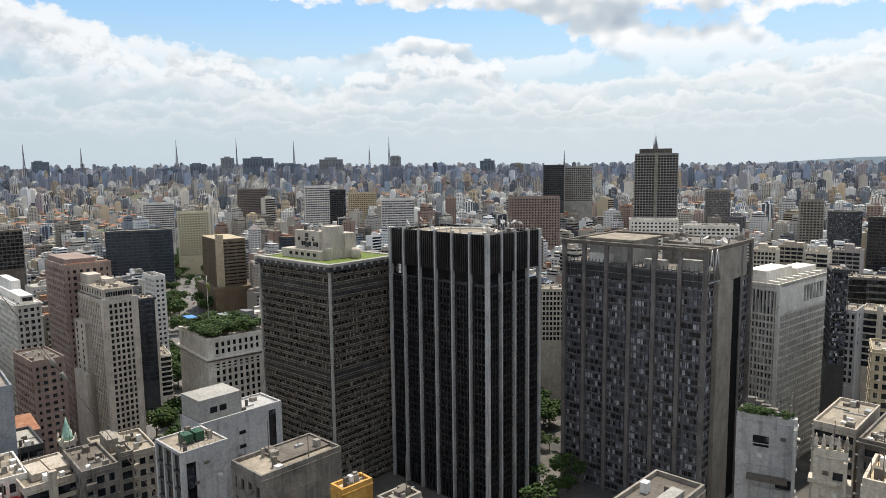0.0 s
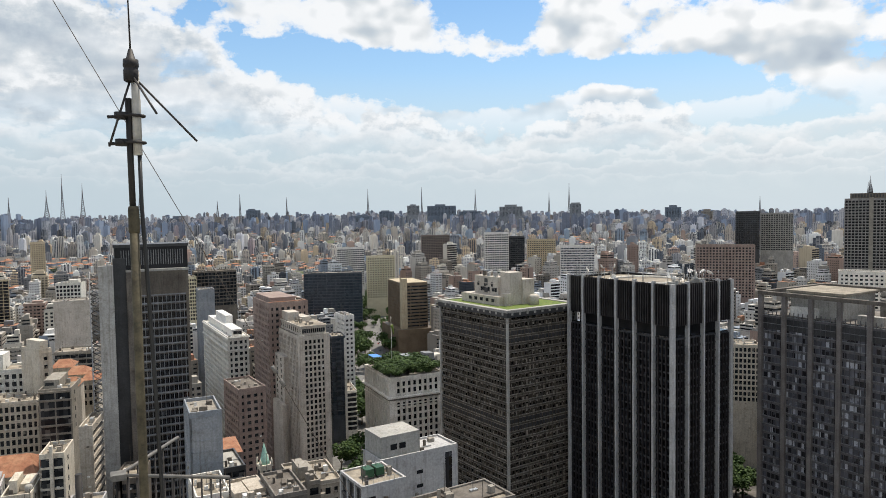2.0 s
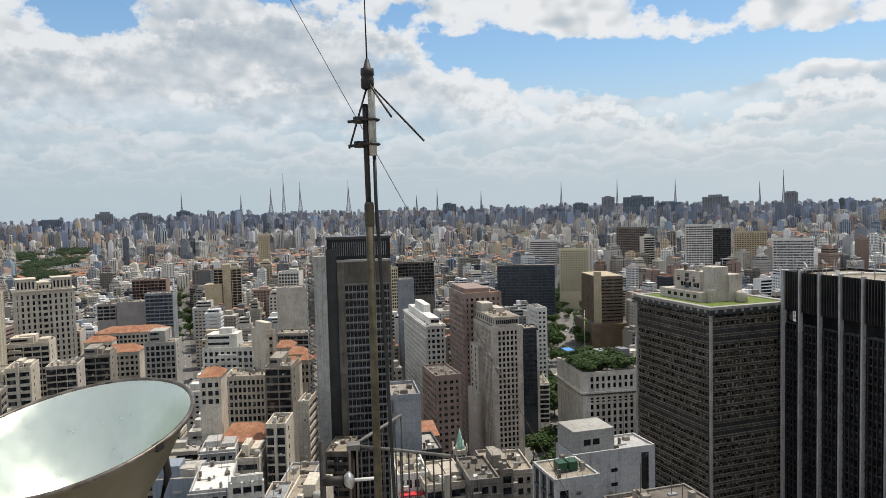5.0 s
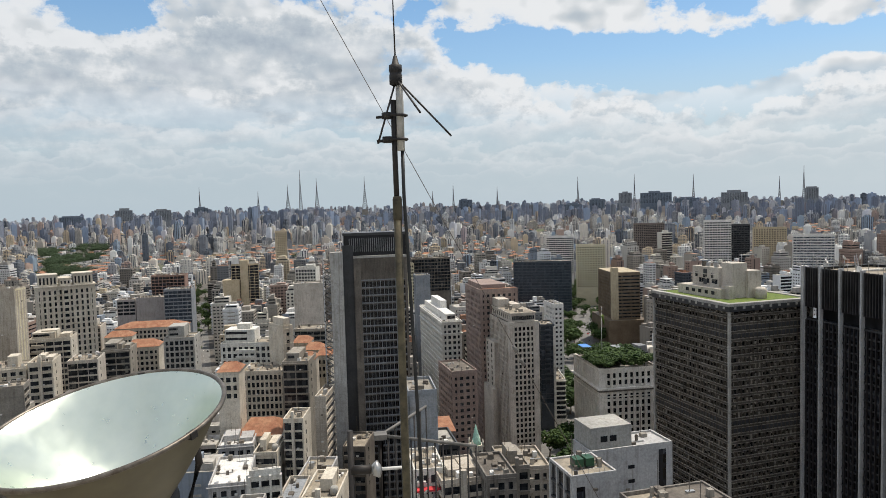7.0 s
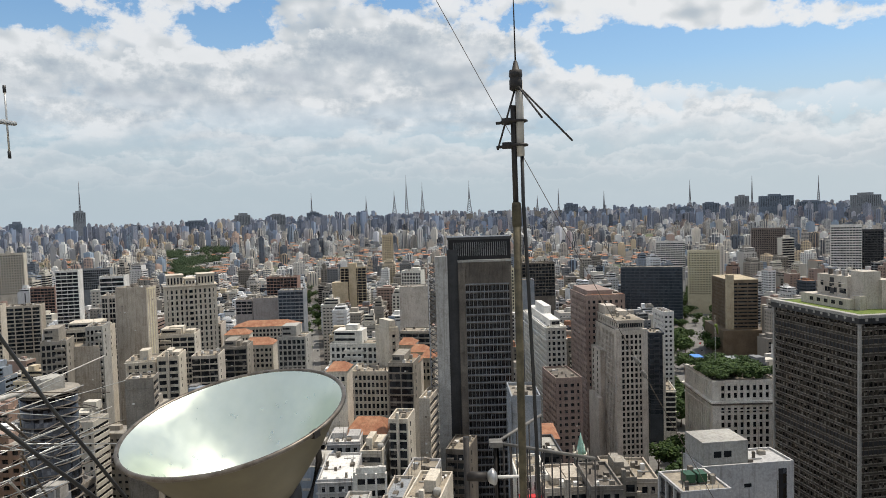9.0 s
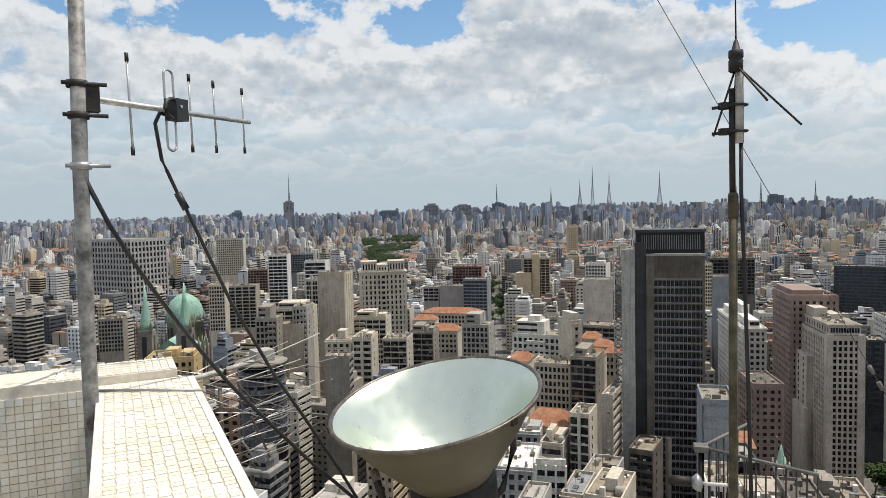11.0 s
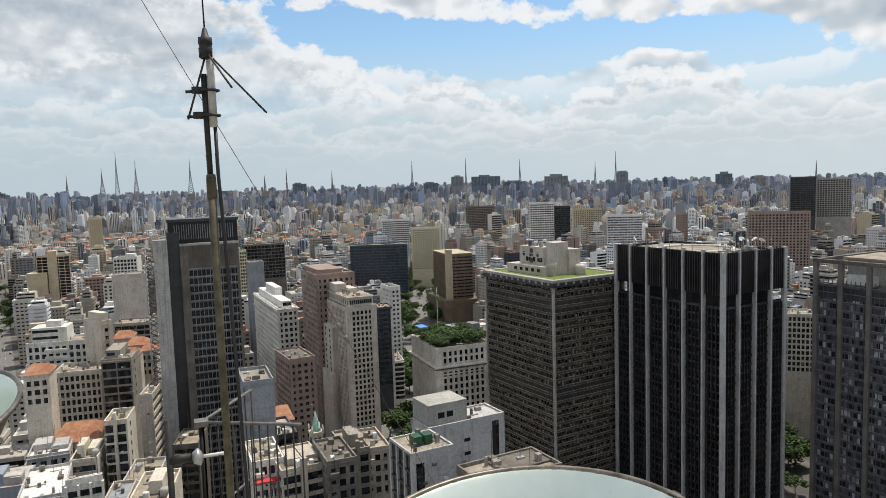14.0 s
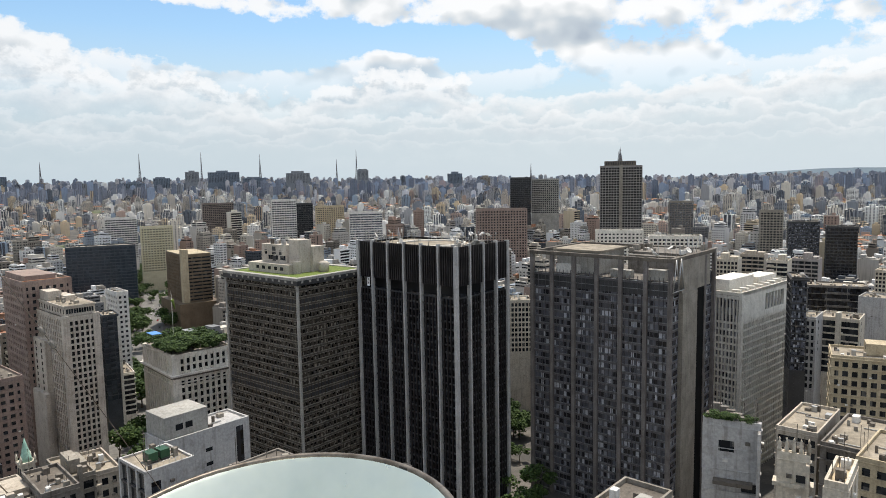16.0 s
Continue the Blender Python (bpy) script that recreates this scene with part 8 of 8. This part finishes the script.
def old_aerials():
    ob = thing("tv_aerial", "fallen rusty television aerials with many thin rods", "antenna")
    rods = ((79.1, -11.2, 65.8, -14.3), (78.7, -11.7, 67.0, -13.3), (76.9, -12.1, 68.9, -15.3), (75.4, -13.4, 69.1, -15.7), (75.2, -13.8, 68.5, -16.9), (74.8, -17.5, 68.2, -14.5),
            (73.1, -17.5, 66.3, -16.2), (72.8, -18.7, 65.8, -16.6), (72.4, -19.1, 66.8, -17.7), (75.0, -16.4, 69.0, -14.0), (74.2, -15.2, 67.3, -15.9), (73.6, -18.1, 67.5, -15.4))
    for i, (a0, e0, a1, e1) in enumerate(rods):
        part("rod", tube([seen(a0, e0, 6.3), seen(a1, e1, 7.4)], 0.005, 6), M["rust"] if i % 2 else M["alu"], ob)
    tangle = random.Random(17)
    for i in range(26):
        a0, e0 = tangle.uniform(70.5, 78.5), tangle.uniform(-19.5, -11.5)
        slant = tangle.choice((-1, 1, 1))
        part("rod", tube([seen(a0, e0, tangle.uniform(6.2, 6.8)), seen(a0 - tangle.uniform(3.5, 6.5), e0 + slant * tangle.uniform(0.8, 2.4), tangle.uniform(6.8, 7.6))], tangle.choice((0.004, 0.005, 0.006)), 5), M[tangle.choice(("alu", "alu", "rust", "fibreglass"))], ob)
    for i in range(7):
        a0, e0 = tangle.uniform(70.5, 76.5), tangle.uniform(-19.0, -13.0)
        part("cross_boom", tube([seen(a0, e0, 6.4), seen(a0 - tangle.uniform(1, 2), e0 - tangle.uniform(1.5, 3.5), 7.2)], 0.011, 6), M[tangle.choice(("alu", "rust"))], ob)
    part("boom", tube([seen(76.4, -12.6, 6.2), seen(71.2, -11.6, 7.3)], 0.024, 8), M["fibreglass"], ob)
    part("boom", tube([seen(73.5, -19.3, 6.3), seen(71.0, -20.0, 6.6)], 0.03, 8), M["alu"], ob)
    part("upright", tube([seen(73.8, -13.0, 6.7), seen(73.8, -31, 6.7)], 0.02, 8), M["rust"], ob)
    part("upright", tube([seen(71.6, -19.8, 6.6), seen(71.6, -32, 6.6)], 0.02, 8), M["rust"], ob)
    part("clamp", lathe([(0.03, -0.05), (0.03, 0.05)], 10, seen(73.5, -12.0, 6.75)), M["dark_iron"], ob)


def corner_rail():
    eye = Vector((0, 0.07, 140.08))
    z = 140.08 - 5.3 * math.tan(radians(18.3))
    pts = [seen(az, 0, d, eye) for az, d in ((33.9, 6.02), (37.8, 5.3), (29.8, 4.98))]
    for p in pts:
        p.z = z
    ob = thing("corner_railing", "weathered grey steel balcony railing with thin bars", "railing")
    part("handrail", tube([pts[0], pts[1]], 0.013, 8), M["rail_paint"], ob)
    part("handrail", tube([pts[1], pts[2]], 0.013, 8), M["rail_paint"], ob)
    part("corner_plate", box_mesh("corner_plate", -0.05, 0.05, -0.05, 0.05, -0.025, 0.016, M["rail_paint"]), None, ob, m=Matrix.Translation(pts[1]) @ pose(0, 0, 0, 0, 0, 40))
    for a, b, n in ((pts[1], pts[2], 12), (pts[1], pts[0], 7)):
        for k in range(n + 1):
            p = a.lerp(b, k / n)
            part("bar", tube([p, Vector((p.x, p.y, 136.5))], 0.006 if k else 0.02, 6), M["dark_iron"], ob)
    low = [p - Vector((0, 0, 0.75)) for p in pts]
    part("lower_rail", tube([low[0], low[1]], 0.009, 8), M["rail_paint"], ob)
    part("lower_rail", tube([low[1], low[2]], 0.009, 8), M["rail_paint"], ob)
    lamp = thing("bulkhead_lamp", "round white beacon lamp on a bracket arm", "lamp", Matrix.Translation(seen(38.15, -20.85, 5.1, eye)))
    part("globe", lathe([(0.01, -0.045), (0.04, -0.035), (0.062, 0.0), (0.062, 0.012), (0.03, 0.03), (0.01, 0.034)], 24), M["steel"], lamp, m=pose(0, 0, 0, 0, 80, 35))
    part("arm", tube([(0.03, 0.02, 0), (0.16, 0.11, 0.005)], 0.012, 10), M["white_paint"], lamp)
    part("bracket", tube([(-0.16, -0.11, 0.0), (-0.04, -0.025, 0)], 0.035, 10), M["dark_iron"], lamp)
    part("bracket_post", tube([(-0.16, -0.11, 0.3), (-0.16, -0.11, -1.72)], 0.022, 8), M["dark_iron"], lamp)


def tower_top():
    m = pose(0, 0, 0, 0, 0, 33)
    bm = prism([((m @ Vector((x, y, 0))).x, (m @ Vector((x, y, 0))).y) for x, y in ((-4.4, -5), (3.4, -5), (3.4, 3.2), (2.0, 6.4), (-2.2, 6.9), (-4.4, 5.2))], 0, 136.5)
    tagged(part("terrace", bm, M["concrete_light"], None), "pale roof terrace on top of the viewing tower", "terrace", kind="structure")
    TAKEN.append((0, 0, 30))


radio_mast()
flood_lamp("floodlight", Vector((-4.93, 3.06, 138.532)), (0.0126, -0.2243), 0.8775, 75, Vector((-4.08, 3.16, 138.53)))
flood_lamp("floodlight", Vector((-0.49, 3.06, 138.34)), (-0.05, -0.05), 0.8775, 20, Vector((-0.2, 2.0, 138.4)))
yagi()
tiled_parapet()
old_aerials()
corner_rail()
tower_top()

# ---------------------------------------------------------------- the many other houses
STREETS = [(51.35, 480, 1400, 8.0), (-8.8, 180, 395, 11.0)]     # bearing, from, to, half width


def open_ground(x, y, r):
    d, az = math.hypot(x, y), math.degrees(math.atan2(-x, y))
    for b, d0, d1, half in STREETS:
        off = abs(math.sin(radians(az - b))) * d
        if d0 < d < d1 and off < half + r and abs(az - b) < 60:
            return True
    if any(((az - a) / w) ** 2 + ((d - b) / e) ** 2 < 0.8 for a, b, w, e in GROVES):
        return True
    v = (FAR_END - NEAR_END).normalized()
    along = (x - NEAR_END.x) * v.x + (y - NEAR_END.y) * v.y
    if -60 < along < AVENUE_LENGTH and abs((x - NEAR_END.x) * v.y - (y - NEAR_END.y) * v.x) < 26 + r:
        return True
    return any((x - a) ** 2 + (y - b) ** 2 < (r + q) ** 2 for a, b, q in TAKEN)


def crest(d):
    """How high, in degrees, an ordinary roof may show at that distance."""
    return float(np.interp(d, [150, 230, 330, 500, 760, 1100, 1600, 2300, 3000, 4200], [-27, -20.5, -15.5, -10.5, -7.2, -4.4, -2.6, -1.2, -0.5, -0.05]))


def facade(b, lx, ly, h, z0, at, yaw, tone, rng, full=True):
    """One house: glazed core, floor bands, piers, blind sides and things on the roof, as boxes of slots wall 0, glass 1, roof 2."""
    fh, style = rng.choice((3.0, 3.1, 3.3)), rng.random()
    add = lambda *a, m=0: b.add(*a[:4], a[4] + z0, a[5] + z0, m, tone, at, yaw)
    n = max(1, int(h / fh))
    add(0.3, lx - 0.3, 0.3, ly - 0.3, -20, h - 0.6, m=1)
    band = 1.1 if style < 0.14 else rng.uniform(1.45, 2.0)
    out = 0.9 if 0.9 < style else 0.0
    for k in range(n + 1):
        z = h - 0.6 - k * fh
        add(-out, lx, -out, ly, z - band, z + (0.02 if k else 0.6))
    step = rng.uniform(2.1, 3.6)
    if style >= 0.14:
        wide = rng.uniform(0.42, 0.68) * step
        for k in range(int(lx / step) + 1):
            x = lx * k / max(1, int(lx / step))
            add(max(0, x - wide / 2), min(lx, x + wide / 2), -0.03, 0.4, -20, h - 0.5)
        for k in range(int(ly / step) + 1):
            y = ly * k / max(1, int(ly / step))
            add(-0.03, 0.4, max(0, y - wide / 2), min(ly, y + wide / 2), -20, h - 0.5)
    if rng.random() < 0.4:
        add(-0.07, 0.5, -0.07, ly + 0.07, -20, h)
    elif rng.random() < 0.25:
        add(-0.07, lx + 0.07, -0.07, 0.5, -20, h)
    add(0.4, lx - 0.4, 0.4, ly - 0.4, h - 0.55, h + 0.1, m=2)
    if rng.random() < 0.4:
        # a stack of balconies on one face
        u, v = sorted((rng.uniform(0.05, 0.5), rng.uniform(0.45, 0.95)))
        for k in range(min(n, 9)):
            z = h - 0.9 - fh * (k + 1)
            if rng.random() < 0.5 or not full:
                add(lx * u, lx * v, -1.1, 0.1, z, z + 0.95)
            else:
                add(lx * u, lx * v, -1.0, 0.1, z, z + 0.16)
                add(lx * u, lx * v, -1.0, -0.94, z + 0.16, z + 1.0, m=2)
    if rng.random() < 0.3:
        # a dark slot that lights the stairs
        x = rng.uniform(0.2, 0.75) * lx
        add(x, x + 1.1, -0.1, 0.4, -20, h - 1.2, m=1)
    if h > 22 and rng.random() < 0.35:
        # set-back top storeys with windows of their own
        i_, t_ = rng.uniform(1.2, 2.4), rng.choice((3.0, 5.8))
        add(i_, lx - i_, i_, ly - i_, h, h + t_)
        for k in range(int(t_ / 2.8)):
            add(i_ + 0.6, lx - i_ - 0.6, i_ - 0.06, i_ + 0.3, h + 1.0 + 2.8 * k, h + 2.2 + 2.8 * k, m=1)
            add(i_ - 0.06, i_ + 0.3, i_ + 0.6, ly - i_ - 0.6, h + 1.0 + 2.8 * k, h + 2.2 + 2.8 * k, m=1)
        h = h + t_
    for _ in range(rng.choice((1, 2, 2, 3))):
        w, e = rng.uniform(2.5, lx * 0.55), rng.uniform(2.5, ly * 0.55)
        x, y = rng.uniform(0.5, lx - w - 0.5), rng.uniform(0.5, ly - e - 0.5)
        add(x, x + w, y, y + e, h, h + rng.uniform(1.5, 4.2), m=0 if rng.random() < 0.75 else 2)
    if rng.random() < 0.5:
        x, y = rng.uniform(1, lx - 1), rng.uniform(1, ly - 1)
        add(x, x + 0.14, y, y + 0.14, h, h + rng.uniform(4, 8), m=2)
    for _ in range(rng.randint(2, 6)):
        x, y, s = rng.uniform(1, lx - 2), rng.uniform(1, ly - 2), rng.uniform(0.5, 1.6)
        add(x, x + s, y, y + s * rng.uniform(0.6, 1.4), h, h + rng.uniform(0.5, 1.4), m=2)


def fill():
    rng = random.Random(21)
    spots = []
    for yaw, lo, hi in ((47, -42, 36), (38, 36, 96)):
        c, s = math.cos(radians(yaw)), math.sin(radians(yaw))
        pitch = 18.5
        for i in range(-78, 79):
            for j in range(-78, 79):
                u = i * pitch + (i // 5) * 8 + rng.uniform(-1, 1)
                v = j * pitch + (j // 4) * 8 + rng.uniform(-1, 1)
                lx, ly = rng.uniform(9.5, 18.5), rng.uniform(9.5, 18.5)
                x, y = u * c - v * s, u * s + v * c
                mx, my = x + (lx * c - ly * s) / 2, y + (lx * s + ly * c) / 2
                d, az = math.hypot(mx, my), math.degrees(math.atan2(-mx, my))
                if lo <= az < hi and 175 < d < 1080:
                    spots.append((d, az, x, y, mx, my, lx, ly, yaw))
    spots.sort()
    near, done = Boxes(), 0
    far_b, tiles = Boxes(), bmesh.new()
    for d, az, x, y, mx, my, lx, ly, yaw in spots:
        if open_ground(mx, my, 0.5 * max(lx, ly)):
            continue
        lift = 0.0
        if d > 560 and not 50.5 < az < 63.5 and rng.random() < 0.4:
            lift = rng.uniform(0.5, 2.6)
        elif d > 300 and rng.random() < 0.35:
            lift = rng.uniform(0.3, 1.3)
        cap = top_at(crest(d - 8) + lift, d - 8)
        if az > 51 and d < 360:
            cap = top_at(float(np.interp(d - 8, [175, 250, 340], [-19.5, -15.0, -11.8])) - rng.uniform(0, 1.6), d - 8)
        if 36 < az < 51 and d < 300:
            cap = min(cap, top_at(-21.5, d))
        if 13.0 < az < 35.5 and d < 400:
            cap = min(cap, top_at(-21.5, d))
        if 21.3 < az < 27.0 and d < 870:
            cap = min(cap, top_at(-8.2, d))
        if 15.5 < az < 23.5 and d < 900:
            cap = min(cap, top_at(-11.8, d))
        if -31 < az < 14 and d < 345:
            continue
        tall = rng.random()
        h = min(cap * rng.uniform(0.8, 1.0), rng.uniform(6, 15) if tall < 0.16 else rng.uniform(22, 45) if tall < 0.5 else rng.uniform(45, 96))
        if h < 4:
            continue
        tone = rng.random()
        if done < 12:
            b = Boxes()
            facade(b, lx, ly, h, 0, (0, 0), 0, tone, rng)
            kind = "house" if h < 14 else "apartment building"
            ob = thing("house" if h < 14 else "apartment_building", town_label(tone, h, rng), kind, pose(x, y, 0, 0, 0, yaw), group="ordinary buildings of the old centre")
            cache = {}
            for r in b.rows:
                nm = ("floor_band" if r[1] - r[0] > 8 and r[3] - r[2] > 8 else "pier" if r[5] - r[4] > 8 else "roof_house", "glazing", "roof_deck" if r[1] - r[0] > 8 else "roof_box")[r[6]]
                key = (nm, *[round(v, 2) for v in (r[1] - r[0], r[3] - r[2], r[5] - r[4])])
                if key not in cache:
                    cache[key] = box_mesh(nm, 0, r[1] - r[0], 0, r[3] - r[2], 0, r[5] - r[4], (M["plaster"], M["window"], M["roofing"])[r[6]], tone)
                part(nm, cache[key], None, ob, m=pose(r[0], r[2], r[4]))
            if h < 20 and rng.random() < 0.45:
                g = bmesh.new()
                gable(g, lx, ly, h + 0.2, 2.6, (0, 0), 0, 0)
                part("tiled_roof", g, M["roof_tile"], ob, "weathered red clay tile roof")
            done += 1
        else:
            facade(far_b, lx, ly, h, 0, (x, y), yaw, tone, rng)
            if h < 20 and rng.random() < 0.62:
                gable(tiles, lx, ly, h + 0.2, 2.6, (x, y), yaw, 0)
    tagged(part("city_blocks", far_b.mesh("city_blocks", [M["plaster"], M["window"], M["roofing"]], False), None, None), "dense pale and grey apartment and office blocks", "buildings", kind="stuff")

    # the sea of houses and towers out to the horizon
    out = Boxes()
    for _ in range(26000):
        az = rng.uniform(-44, 98)
        d = 1060 + 3500 * rng.random() ** 0.85
        v = heading(az) * d
        if open_ground(v.x, v.y, 6):
            continue
        z0 = terrain(v.x, v.y)
        cl = noise.noise(Vector((v.x / 300, v.y / 300, 7.1))) + 0.6 * noise.noise(Vector((v.x / 80, v.y / 80, 2.2)))
        yaw, tone = 47 + 60 * round(noise.noise(Vector((v.x / 500, v.y / 500, 4.0))) * 3) / 3 + rng.uniform(-6, 6), rng.random()
        lim = top_at(crest(d) + rng.choice((-1.2, -0.8, -0.5, -0.2, 0.1, 0.5)), d) - z0
        if 57.5 < az < 62.4 and d < 2300:
            lim = min(lim, rng.uniform(4, 9) if d > 1600 else top_at(-4.2, d) - z0)
        want = cl + rng.uniform(-0.45, 0.5) + (d - 2000) / 7000 - (0.35 if 24 < az < 50 and d < 2000 else 0.0)
        # the farther off, the likelier the paint with blue haze in it
        in_haze = 2 if d > rng.uniform(1900, 3500) else 0
        if want > 0.34:
            w, e, h = rng.uniform(10, 17), rng.uniform(11, 24), rng.uniform(32, 72)
        elif want > 0.05:
            w, e, h = rng.uniform(10, 19), rng.uniform(10, 22), rng.uniform(13, 34)
        else:
            w, e, h = rng.uniform(8, 17), rng.uniform(8, 22), rng.uniform(4, 10)
        h = min(h, lim * rng.uniform(0.8, 1.0))
        if h < 3.5:
            continue
        at = (v.x, v.y)
        low = h < 11
        out.add(-w / 2, w / 2, -e / 2, e / 2, z0 - 15, z0 + h, in_haze, tone, at, yaw)
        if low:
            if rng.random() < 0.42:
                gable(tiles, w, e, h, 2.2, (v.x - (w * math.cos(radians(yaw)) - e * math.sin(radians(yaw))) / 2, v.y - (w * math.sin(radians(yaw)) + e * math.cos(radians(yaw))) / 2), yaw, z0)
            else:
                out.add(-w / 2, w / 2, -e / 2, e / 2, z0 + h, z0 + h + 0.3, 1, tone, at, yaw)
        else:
            out.add(-w * 0.25, w * 0.3, -e * 0.3, e * 0.22, z0 + h, z0 + h + rng.uniform(2, 6), in_haze, tone, at, yaw)
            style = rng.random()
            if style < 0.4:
                out.add(-w / 2 - 0.9, w / 2 + 0.9, -e * 0.28, e * 0.28, z0 - 15, z0 + h - rng.uniform(0, 6), in_haze, tone, at, yaw)
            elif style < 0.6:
                out.add(-w * 0.22, w * 0.22, -e / 2 - 1.2, e / 2 + 1.2, z0 - 15, z0 + h + rng.uniform(-2, 2), in_haze, tone, at, yaw)
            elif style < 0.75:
                out.add(-w * 0.75, -w * 0.3, -e * 0.4, e * 0.4, z0 - 15, z0 + h * rng.uniform(0.55, 0.85), in_haze, rng.random(), at, yaw)
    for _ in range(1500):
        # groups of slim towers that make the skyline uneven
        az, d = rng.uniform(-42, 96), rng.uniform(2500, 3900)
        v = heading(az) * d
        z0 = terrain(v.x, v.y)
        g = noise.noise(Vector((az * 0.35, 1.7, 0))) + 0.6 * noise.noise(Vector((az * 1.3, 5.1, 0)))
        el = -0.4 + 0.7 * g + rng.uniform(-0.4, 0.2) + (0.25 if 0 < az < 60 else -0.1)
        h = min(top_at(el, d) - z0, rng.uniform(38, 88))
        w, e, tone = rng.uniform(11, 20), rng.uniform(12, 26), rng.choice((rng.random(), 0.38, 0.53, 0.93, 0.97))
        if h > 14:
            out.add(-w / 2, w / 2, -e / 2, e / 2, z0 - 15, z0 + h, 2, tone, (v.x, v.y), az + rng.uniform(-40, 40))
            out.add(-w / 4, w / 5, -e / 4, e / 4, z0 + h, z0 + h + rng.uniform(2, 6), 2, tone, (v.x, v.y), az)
    tagged(part("distant_city", out.mesh("distant_city", [M["plaster_far"], M["roofing"], M["plaster_haze"]], False), None, None), "countless pale, haze-tinted high-rises and low houses out to the horizon", "buildings", kind="stuff")
    tagged(part("tiled_roofs", tiles, M["roof_tile"], None), "red and brown clay tile roofs of low houses", "roofs", kind="stuff")


def town_label(tone, h, rng):
    i = sum(tone >= p for p, _ in PALETTE) - 1
    paint = ("pale grey", "beige", "off-white", "brown-grey", "ochre", "dark grey", "cream", "brick-brown", "white", "blue-grey", "charcoal")[i]
    return f"{paint} rendered {'low house' if h < 14 else 'mid-rise block' if h < 36 else 'tall block'} with recessed windows"


fill()
tagged(part("roof_clutter", CLUTTER.mesh("roof_clutter", [M["concrete"], M["concrete_dark"], M["white_paint"], M["steel"]]), None, None), "tanks, vents, aerials and cooling boxes on roofs and walls", "roof clutter", kind="stuff")
